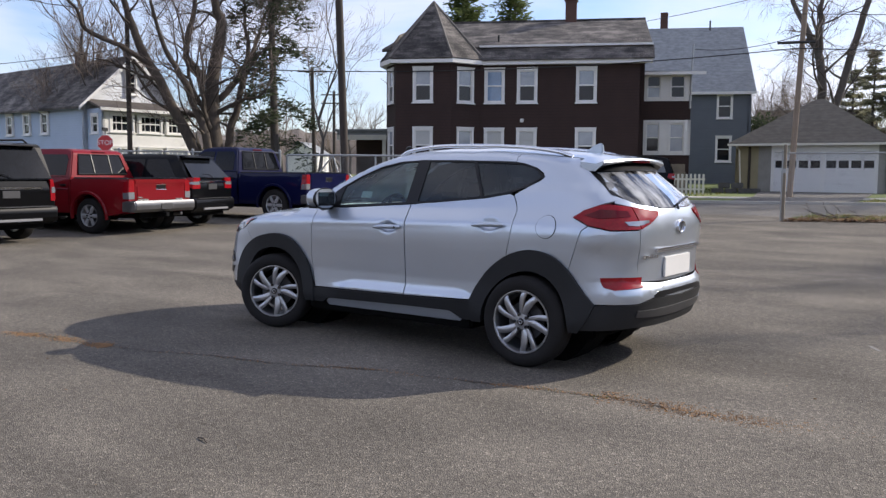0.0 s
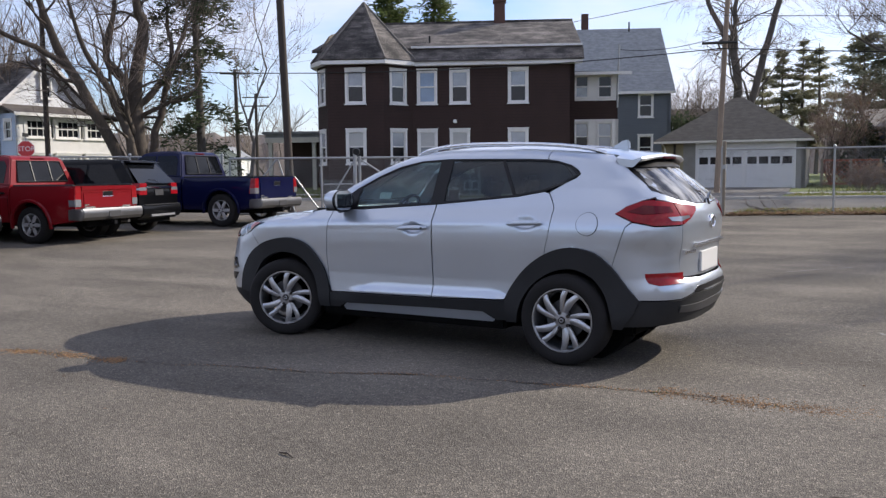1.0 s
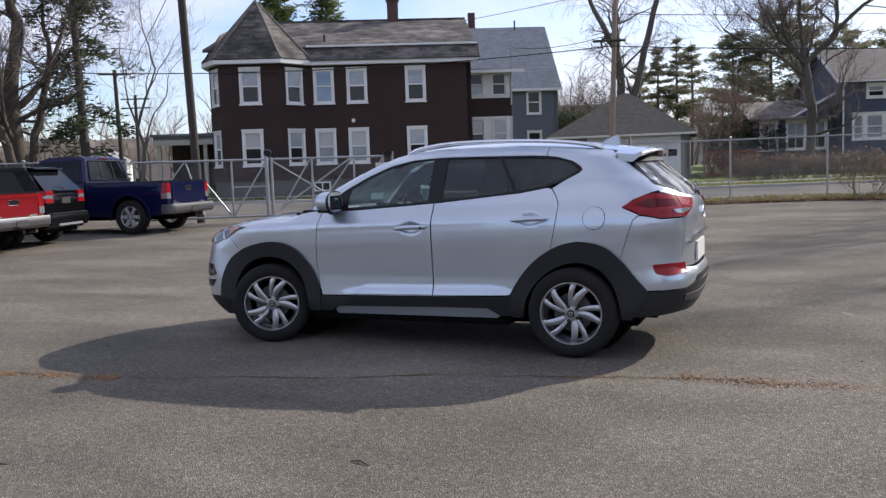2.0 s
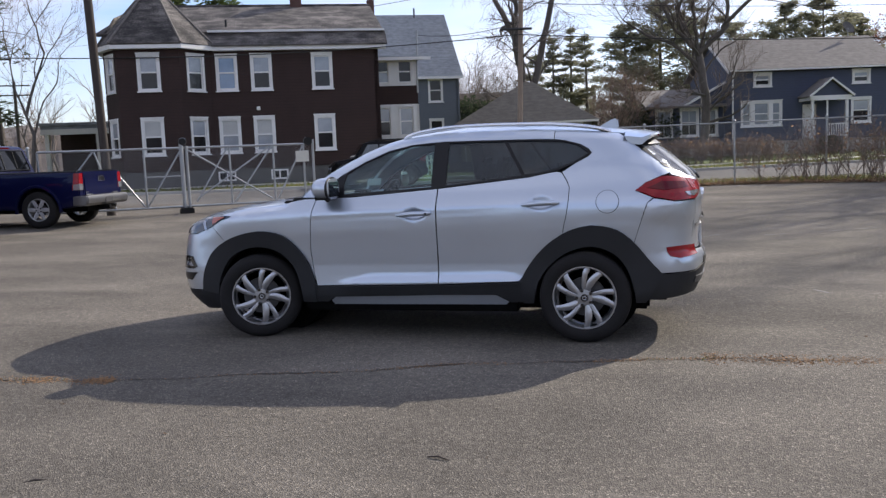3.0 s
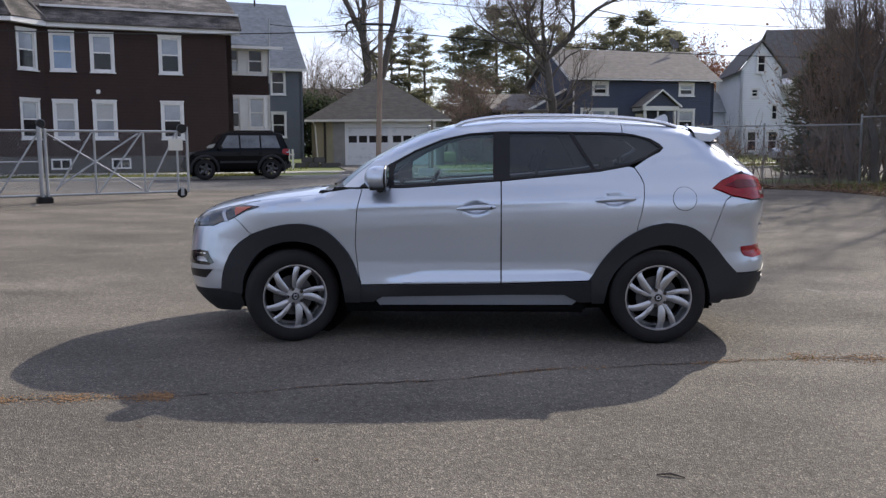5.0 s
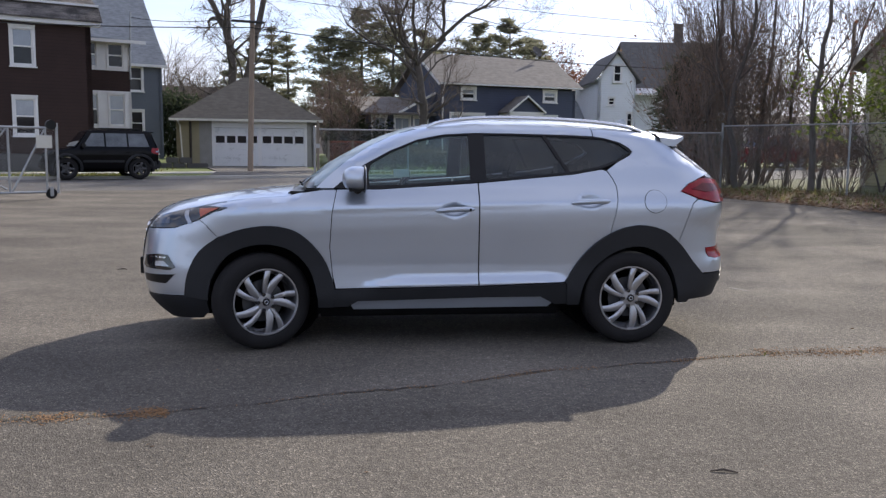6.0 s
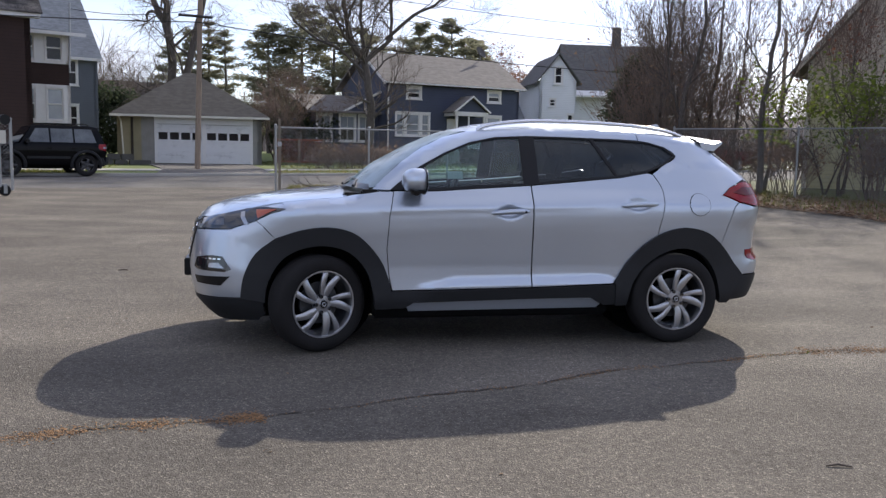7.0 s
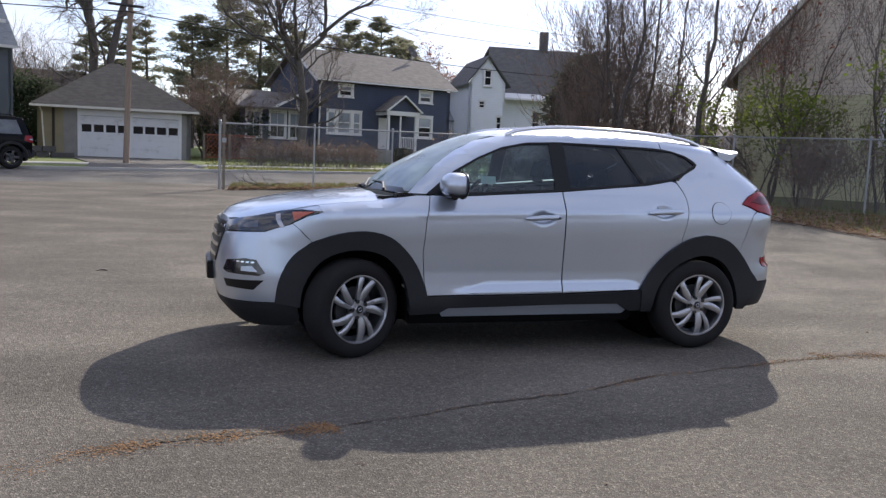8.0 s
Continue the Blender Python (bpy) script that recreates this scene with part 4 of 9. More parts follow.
    part("roof", slab([(-7.78, 9.3, 6.72), (-7.78, -0.05, 6.72), (-7.0, 0.6, 8.1), (-6.4, 4.4, 9.25), (-6.9, 8.5, 7.8)]), M_SLATE, h)
    bm = bmesh.new()
    add_prism(bm, [(0.25, 7.36), (9.2, 7.2), (4.4, 9.15)], 4.45, 4.62, Matrix(((0, 1, 0, 0), (1, 0, 0, 0), (0, 0, 1, 0), (0, 0, 0, 1))))
    part("wall", bm, M_SLATE, h)
    part("ridge", boxes((-6.4, 4.30, 9.22, 4.80, 4.50, 9.30)), M_SLATE, h)
    # turret roof
    eav = [(-7.82, 0.2), (-6.95, -1.55), (-4.0, -1.55), (-2.72, -0.30), (-3.3, 1.8), (-5.4, 2.8), (-7.3, 2.0)]
    pk = (-5.28, 0.55, 9.62)
    for p, q in zip(eav, eav[1:] + eav[:1]):
        bm = bmesh.new()
        v = [bm.verts.new((*p, 6.72)), bm.verts.new((*q, 6.72)), bm.verts.new(pk), bm.verts.new((p[0] * 0.97 - 0.15, p[1] * 0.97, 6.66)), bm.verts.new((q[0] * 0.97 - 0.15, q[1] * 0.97, 6.66)), bm.verts.new((pk[0], pk[1], pk[2] - 0.12))]
        for f in ((0, 1, 2), (5, 4, 3), (0, 3, 4, 1), (1, 4, 5, 2), (2, 5, 3, 0)):
            bm.faces.new([v[i] for i in f])
        part("turret_roof", bm, M_SLATE, h, "slate turret roof")
    for q in eav[:4]:
        part("turret_hip", tube([(q[0], q[1], 6.75), (pk[0], pk[1], 9.62)], 0.05, 6), M_SHINGLE_TAN, h)
    # chimney, lamp, finial
    part("chimney", boxes((0.82, 4.1, 8.6, 1.38, 4.7, 10.35), (0.76, 4.04, 10.2, 1.44, 4.76, 10.35)), M_BRICK, h, "dark brick chimney")
    part("vent_pipe", tube([(-2.2, 1.0, 7.5), (-2.2, 1.0, 8.05)], 0.05, 8), M_BLACK, h)
    part("wall_lamp", boxes((-1.02, -0.12, 3.85, -0.86, 0.0, 4.02), bevel=0.02), M_TRIM, h, "small white wall lamp")
    # two-storey side porch
    y = 4.3
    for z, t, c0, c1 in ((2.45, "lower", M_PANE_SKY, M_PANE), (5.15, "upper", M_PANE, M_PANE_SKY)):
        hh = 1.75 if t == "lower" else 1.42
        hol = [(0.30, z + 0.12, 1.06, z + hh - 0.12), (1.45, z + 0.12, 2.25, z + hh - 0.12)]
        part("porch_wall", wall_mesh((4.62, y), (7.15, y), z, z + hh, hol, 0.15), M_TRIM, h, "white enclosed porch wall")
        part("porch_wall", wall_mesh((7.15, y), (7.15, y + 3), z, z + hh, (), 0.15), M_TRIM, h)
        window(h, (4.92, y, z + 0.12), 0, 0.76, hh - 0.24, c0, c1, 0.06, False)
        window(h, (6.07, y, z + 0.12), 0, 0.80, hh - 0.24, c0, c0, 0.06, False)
    part("porch_band", boxes((4.62, y + 0.05, 4.20, 7.12, y + 3, 5.15), (4.62, y + 0.05, 0.6, 7.12, y + 3, 2.45)), M_BROWN, h)
    part("porch_roof", slab([(4.6, y - 0.5, 6.62), (7.75, y - 0.5, 6.55), (7.75, y + 3, 6.9), (4.6, y + 3, 7.05)], 0.10), M_SHINGLE_GREY, h, "low porch roof with white fascia")
    part("fascia", boxes((4.66, y - 0.54, 6.40, 7.76, y - 0.46, 6.55)), M_TRIM, h)
    part("service_mast", tube([(7.05, y - 0.35, 4.75), (7.05, y - 0.35, 5.3), (7.12, y - 0.4, 7.9)], 0.045, 8), M_GALV, h, "galvanised service mast for the power line")
    part("steps", boxes((5.3, y - 0.4, 0.5, 6.9, y, 2.0), (5.3, y - 0.8, 0.5, 6.9, y - 0.4, 1.6), (5.3, y - 1.2, 0.5, 6.9, y - 0.8, 1.2)), M_WEATHERED, h, "weathered wooden back steps")
    return h


def grey_house():
    h = thing("house", pose(-14.7, 52, 0, 0, 0, 26), "blue-grey clapboard house with a pale grey shingle roof", "house")
    z0, z1 = 0.7, 7.05
    hol = [(9 - 0.12, 5.22, 9 + 0.93, 6.87), (9 - 0.12, 2.34, 9 + 0.93, 4.05)]
    part("wall", wall_mesh((-9, 0), (2.07, 0), z0, z1, hol), M_GREYSIDING, h, "blue-grey clapboard wall")
    part("wall", wall_mesh((2.07, 0), (2.07, 9), z0, z1, (), 0.22, (4.5, 11.6)), M_GREYSIDING, h)
    part("wall", wall_mesh((-9, 9), (-9, 0), z0, z1, (), 0.22, (4.5, 11.6)), M_GREYSIDING, h)
    part("wall", wall_mesh((2.07, 9), (-9, 9), z0, z1), M_GREYSIDING, h)
    for z, hh in ((5.22, 1.65), (2.34, 1.71)):
        window(h, (-0.12, 0, z), 0, 1.05, hh, M_PANE, M_PANE)
    part("roof", slab([(-9.3, -0.35, 6.95), (2.35, -0.35, 6.95), (2.1, 4.5, 11.95), (-9.1, 4.5, 11.95)]), M_SHINGLE_GREY, h, "pale grey shingle roof")
    part("roof", slab([(2.35, 9.35, 6.95), (-9.3, 9.35, 6.95), (-9.1, 4.5, 11.95), (2.1, 4.5, 11.95)]), M_SHINGLE_GREY, h)
    part("fascia", boxes((-9.2, -0.40, 6.80, 2.3, -0.28, 6.97)), M_TRIM, h)
    part("corner_board", boxes((1.98, -0.03, z0, 2.10, 0.0, z1)), M_GREYSIDING, h)
    part("chimney", boxes((-3.6, 4.6, 11.3, -3.1, 5.1, 13.1)), M_BRICK, h, "brick chimney")
    part("vent_pipe", tube([(-0.2, 4.3, 11.6), (-0.2, 4.3, 12.4)], 0.06, 6), M_BLACK, h)
    part("foundation", boxes((-8.9, 0.05, 0.0, 2.0, 8.9, 0.7)), M_STONE, h)
    return h


def garage():
    h = thing("garage", pose(-7.57, 39.0, 0, 0, 0, 6), "two-car garage with peeling white doors and a hip roof", "garage")
    z0, z1 = 0.62, 3.0
    part("wall", wall_mesh((-1.75, 0.05), (-0.62, 0.05), z0 - 0.1, z1), M_STUCCO, h, "tan side section of the garage")
    part("wall", wall_mesh((-0.62, 0), (0.0, 0), z0 - 0.1, z1), M_BLOCK, h)
    part("wall", wall_mesh((4.80, 0), (5.25, 0), z0 - 0.1, z1), M_BLOCK, h)
    part("wall", wall_mesh((5.25, 0), (5.25, 6.3), z0 - 0.1, z1), M_BLOCK, h)
    part("wall", wall_mesh((-1.75, 6.3), (-1.75, 0.05), z0 - 0.1, z1), M_STUCCO, h)
    part("wall", wall_mesh((5.25, 6.3), (-1.75, 6.3), z0 - 0.1, z1), M_BLOCK, h)
    part("door_frame", boxes((0, -0.05, z0, 0.13, 0.1, 2.98), (4.67, -0.05, z0, 4.80, 0.1, 2.98), (2.30, -0.05, z0, 2.47, 0.1, 2.62), (0.13, -0.05, 2.62, 4.67, 0.1, 2.98)), M_TRIM, h, "white garage door frame")
    for u in (0.13, 2.47):
        d = new("garage_door")
        d.parent = h
        d.matrix_local = pose(u, 0.02, z0)
        tagged(d, "peeling white panelled garage door with small windows")
        w = 2.17 if u < 1 else 2.20
        pw = w / 4
        hol = [(pw * i + 0.06, 1.22, pw * i + pw - 0.05, 1.58) for i in range(4)]
        part("door_panel", wall_mesh((0, 0), (w, 0), 0.02, 1.98, hol, 0.05), M_GARAGE_DOOR, d)
        for i in range(4):
            part("pane", boxes((pw * i + 0.06, 0.025, 1.22, pw * i + pw - 0.05, 0.035, 1.58)), M_PANE, d)
            part("stile", boxes((pw * i - 0.02, -0.02, 0.02, pw * i + 0.03, -0.002, 1.98)), M_GARAGE_DOOR, d)
        for z in (0.06, 0.62, 1.16, 1.62, 1.92):
            part("rail", boxes((0, -0.018, z - 0.03, w, -0.002, z + 0.03)), M_GARAGE_DOOR, d)
    ev = [(-2.05, -0.5), (5.6, -0.5), (5.6, 6.8), (-2.05, 6.8)]
    pk = [(1.55, 3.15, 5.42), (2.0, 3.15, 5.42)]
    part("roof", slab([(*ev[0], 3.06), (*ev[1], 3.06), pk[1], pk[0]], 0.1), M_SHINGLE_BROWN, h, "brown-grey hip roof")
    part("roof", slab([(*ev[1], 3.06), (*ev[2], 3.06), pk[1]], 0.1), M_SHINGLE_BROWN, h)
    part("roof", slab([(*ev[2], 3.06), (*ev[3], 3.06), pk[0], pk[1]], 0.1), M_SHINGLE_BROWN, h)
    part("roof", slab([(*ev[3], 3.06), (*ev[0], 3.06), pk[0]], 0.1), M_SHINGLE_BROWN, h)
    part("fascia", boxes((-2.05, -0.54, 2.93, 5.6, -0.47, 3.04)), M_CREAM, h)
    part("downpipe", tube([(-1.05, -0.05, 0.6), (-1.05, -0.05, 2.9)], 0.06, 8), M_POLE_DARK, h)
    part("downpipe", tube([(-1.62, -0.45, 2.9), (-1.55, -0.05, 2.7), (-1.45, -0.08, 0.9), (-1.1, -0.4, 0.62)], 0.04, 8), M_CREAM, h)
    return h


def blue_house():
    h = thing("house", pose(5.0, 46.3, 0, 0, 0, 17), "slate-blue clapboard house with white trim and a grey roof", "house")
    z0, z1, W = 1.55, 5.5, 9.5
    hol = [(1.28, 4.68, 2.35, 5.46), (7.05, 4.68, 8.15, 5.46), (0.55, 2.40, 2.97, 3.87), (7.0, 2.42, 8.2, 3.86), (4.15, 1.62, 5.0, 3.6)]
    part("wall", wall_mesh((0, 0), (W, 0), z0, z1, hol), M_BLUESIDING, h, "slate-blue clapboard wall")
    part("wall", wall_mesh((0, 7.5), (0, 0), z0, z1, (), 0.22, (4.1, 7.55)), M_BLUESIDING, h)
    part("wall", wall_mesh((W, 0), (W, 7.5), z0, z1, (), 0.22, (3.4, 7.55)), M_BLUESIDING, h)
    part("wall", wall_mesh((W, 7.5), (0, 7.5), z0, z1), M_BLUESIDING, h)
    part("foundation", boxes((0.05, 0.05, 0.4, W - 0.05, 7.4, z0)), M_CONCRETE, h)
    part("roof", slab([(-0.3, -0.4, 5.66), (W + 0.3, -0.4, 5.66), (W + 0.3, 3.4, 7.78), (-0.3, 3.4, 7.78)], 0.12), M_SHINGLE_TAN, h, "grey shingle gable roof")
    part("roof", slab([(W + 0.3, 7.9, 5.66), (-0.3, 7.9, 5.66), (-0.3, 3.4, 7.78), (W + 0.3, 3.4, 7.78)], 0.12), M_SHINGLE_TAN, h)
    part("fascia", boxes((-0.3, -0.46, 5.555, W + 0.3, -0.40, 5.64)), M_TRIM, h)
    part("rake_board", slab([(-0.34, -0.4, 5.64), (-0.28, -0.4, 5.64), (-0.28, 3.4, 7.76), (-0.34, 3.4, 7.76)], 0.18), M_TRIM, h)
    part("downpipe", tube([(0.06, -0.35, 5.5), (0.06, -0.08, 5.25), (0.06, -0.08, 1.5)], 0.05, 8), M_TRIM, h, "white downpipe")
    for u in (1.28, 7.05):
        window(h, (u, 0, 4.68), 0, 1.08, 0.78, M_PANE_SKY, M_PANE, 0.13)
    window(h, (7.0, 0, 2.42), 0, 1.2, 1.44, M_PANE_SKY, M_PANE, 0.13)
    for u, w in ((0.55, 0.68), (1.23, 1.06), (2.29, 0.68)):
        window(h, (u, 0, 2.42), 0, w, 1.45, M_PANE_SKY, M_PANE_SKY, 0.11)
    # porch with gable
    part("porch_post", boxes((4.08, -1.35, 1.2, 4.22, -1.21, 3.95)), M_TRIM, h)
    part("porch_post", boxes((6.05, -1.35, 1.2, 6.19, -1.21, 3.95)), M_TRIM, h)
    part("porch_post", boxes((4.95, -1.35, 1.2, 5.03, -1.27, 3.95)), M_TRIM, h)
    part("porch_beam", boxes((3.95, -1.42, 3.72, 6.35, -1.18, 3.98), (3.95, -1.3, 3.72, 4.1, 0.0, 3.9), (6.2, -1.3, 3.72, 6.35, 0.0, 3.9)), M_TRIM, h)
    bm = bmesh.new()
    add_prism(bm, [(4.05, 3.98), (6.25, 3.98), (5.15, 4.80)], -1.33, -1.22)
    part("pediment", bm, M_BLUESIDING, h, "blue porch gable")
    part("porch_roof", slab([(3.85, -1.55, 3.98), (3.85, 0.1, 3.98), (5.15, 0.1, 4.98), (5.15, -1.55, 4.98)], 0.07), M_SHINGLE_TAN, h, "shingled porch gable roof")
    part("porch_rake", tube([(3.87, -1.57, 3.93), (5.15, -1.57, 4.92), (6.43, -1.57, 3.93)], 0.07, 4), M_TRIM, h, "white rake boards")
    part("porch_roof", slab([(5.15, -1.55, 4.98), (5.15, 0.1, 4.98), (6.45, 0.1, 3.98), (6.45, -1.55, 3.98)], 0.07), M_SHINGLE_TAN, h)
    part("porch_floor", boxes((3.9, -1.5, 0.6, 6.4, 0.0, 1.58)), M_CONCRETE, h)
    part("railing", boxes((5.05, -1.34, 2.35, 6.05, -1.28, 2.42), (5.05, -1.34, 1.70, 6.05, -1.28, 1.76), *[(5.1 + i * 0.13, -1.33, 1.76, 5.14 + i * 0.13, -1.29, 2.35) for i in range(8)]), M_TRIM, h)
    part("door", boxes((4.2, 0.05, 1.62, 4.98, 0.10, 3.58)), M_TRIM, h, "white panelled front door")
    # lower side wing
    part("wall", wall_mesh((-4.4, 1.2), (0, 1.2), 1.3, 3.85, [(0.3, 2.1, 1.35, 3.65), (1.75, 2.0, 2.9, 3.6), (3.0, 2.0, 4.05, 3.65)]), M_BLUESIDING, h)
    part("wall", wall_mesh((-4.4, 6.5), (-4.4, 1.2), 1.3, 3.85), M_BLUESIDING, h)
    for u, w in ((-4.1, 1.05), (-2.65, 1.15), (-1.4, 1.05)):
        window(h, (u, 1.2, 2.0), 0, w, 1.65, M_PANE_SKY, M_PANE, 0.11, True, 1)
    part("roof", slab([(-4.8, 0.7, 3.80), (0.0, 0.7, 3.80), (0.0, 4.2, 4.95), (-4.8, 4.2, 4.95)], 0.12), M_SHINGLE_TAN, h)
    part("foundation", boxes((-4.35, 1.25, 0.4, -0.05, 6.4, 1.3)), M_CONCRETE, h)
    bm = bmesh.new()
    add_prism(bm, [(-2.3, 3.85), (0.0, 3.85), (0.0, 5.0), (-0.3, 5.0)], 0.9, 1.1)
    part("side_gable", bm, M_BLUESIDING, h)
    part("rake_board", boxes((-0.06, -0.06, 0, 0.06, 0.06, 2.75), m=pose(-2.45, 0.86, 3.80, 0, 62, 0)), M_TRIM, h)
    part("satellite_dish", lathe([(0, 0.06), (0.25, 0.03), (0.42, -0.06), (0.42, -0.04), (0.24, 0.05), (0, 0.08)], 20, pose(8.5, 3.4, 8.30, -30, 0, 20)), M_STONE, h, "grey satellite dish on the ridge", smooth=40)
    part("dish_pole", tube([(8.5, 3.4, 7.7), (8.5, 3.42, 8.25)], 0.035, 6), M_GALV, h)
    return h


def white_house_right():
    h = thing("house", pose(17.6, 55.9, 0, 0, 0, -4), "white clapboard house with a grey shingle roof", "house")
    z0, z1 = 0.8, 6.4
    part("wall", wall_mesh((0, 0), (2.8, 0), z0, 6.9, [(0.75, 5.0, 1.3, 5.6), (2.15, 3.4, 2.65, 4.5)], 0.22, (1.4, 8.75)), M_WHITESIDING, h, "white clapboard gable wall")
    part("wall", wall_mesh((2.8, 0), (2.8, 2.6), z0, 6.9), M_WHITESIDING, h)
    part("wall", wall_mesh((0, 9), (0, 0), z0, 6.9), M_WHITESIDING, h)
    part("wall", wall_mesh((2.8, 2.6), (10.5, 2.6), z0, 6.2, [(3.0, 3.3, 3.8, 5.2)]), M_WHITESIDING, h)
    part("wall", wall_mesh((10.5, 2.6), (10.5, 11), z0, 6.2), M_WHITESIDING, h)
    window(h, (1.05, -0.085, 6.65), 0, 0.7, 1.3, M_PANE, M_PANE, 0.10)
    window(h, (0.75, 0, 5.0), 0, 0.55, 0.6, M_PANE, M_PANE, 0.07)
    window(h, (2.15, 0, 3.4), 0, 0.5, 1.1, M_PANE, M_PANE, 0.07)
    window(h, (5.8, 2.6, 3.3), 0, 0.8, 1.9, M_PANE, M_PANE, 0.10)
    for u in (0.5, 1.9):
        window(h, (u, -0.085, 1.2), 0, 0.8, 1.5, M_PANE, M_PANE, 0.10)
    part("roof", slab([(-0.35, -0.3, 6.75), (-0.35, 7, 6.75), (1.4, 7, 8.95), (1.4, -0.3, 8.95)], 0.13), M_SHINGLE_MID, h, "grey shingle roof")
    part("roof", slab([(1.4, -0.3, 8.95), (1.4, 7, 8.95), (3.15, 7, 6.75), (3.15, -0.3, 6.75)], 0.13), M_SHINGLE_MID, h)
    part("roof", slab([(1.9, 2.2, 6.1), (11, 2.2, 6.1), (11, 6.6, 10.45), (3.2, 6.6, 10.45)], 0.14), M_SHINGLE_MID, h)
    part("roof", slab([(11, 11.2, 6.1), (1.9, 11.2, 6.1), (3.2, 6.6, 10.45), (11, 6.6, 10.45)], 0.14), M_SHINGLE_MID, h)
    part("porch_roof", slab([(2.9, 1.2, 6.0), (10.6, 1.2, 6.0), (10.6, 2.7, 6.5), (2.9, 2.7, 6.5)], 0.15), M_TRIM, h)
    part("chimney", boxes((7.6, 6.3, 9.8, 8.2, 6.9, 11.9)), M_STONE, h, "grey chimney")
    part("foundation", boxes((0.05, 0.05, 0.0, 3.2, 8.9, z0), (3.3, 2.7, 0.0, 10.4, 10.9, z0)), M_STONE, h)
    return h


def right_house():
    h = thing("house", pose(17.5, 22.6, 0, 0, 0, -52), "tall house with taupe clapboards above olive ones", "house")
    zs, z1 = 4.1, 5.0
    W = 13.0
    part("wall", wall_mesh((0, 0), (W, 0), 0.2, zs, [(4.9, 2.3, 5.9, 3.6)]), M_GREENSIDING, h, "olive clapboard lower wall")
    part("wall", wall_mesh((0, -0.02), (W, -0.02), zs, z1, [], 0.22, (W / 2, 12.0)), M_TAUPE, h, "taupe clapboard gable wall")
    part("wall", wall_mesh((0, 11), (0, 0), 0.2, z1), M_GREENSIDING, h)
    window(h, (4.9, 0, 2.3), 0, 1.0, 1.3, M_PANE, M_PANE, 0.12)
    window(h, (5.6, -0.11, 5.6), 0, 1.0, 1.5, M_PANE, M_PANE, 0.12)
    part("corner_board", boxes((-0.06, -0.05, 0.2, 0.10, 0.0, z1)), M_CREAM, h)
    part("roof", slab([(-0.5, -0.5, 4.6), (W / 2, -0.5, 12.25), (W / 2, 11, 12.25), (-0.5, 11, 4.6)], 0.18), M_SHINGLE_BROWN, h, "brown shingle gable roof")
    part("roof", slab([(W / 2, -0.5, 12.25), (W + 0.5, -0.5, 4.6), (W + 0.5, 11, 4.6), (W / 2, 11, 12.25)], 0.18), M_SHINGLE_BROWN, h)
    part("rake_board", slab([(-0.52, -0.56, 4.58), (W / 2, -0.56, 12.23), (W / 2, -0.50, 12.23), (-0.52, -0.50, 4.58)], 0.26), M_CREAM, h, "cream rake board")
    return h


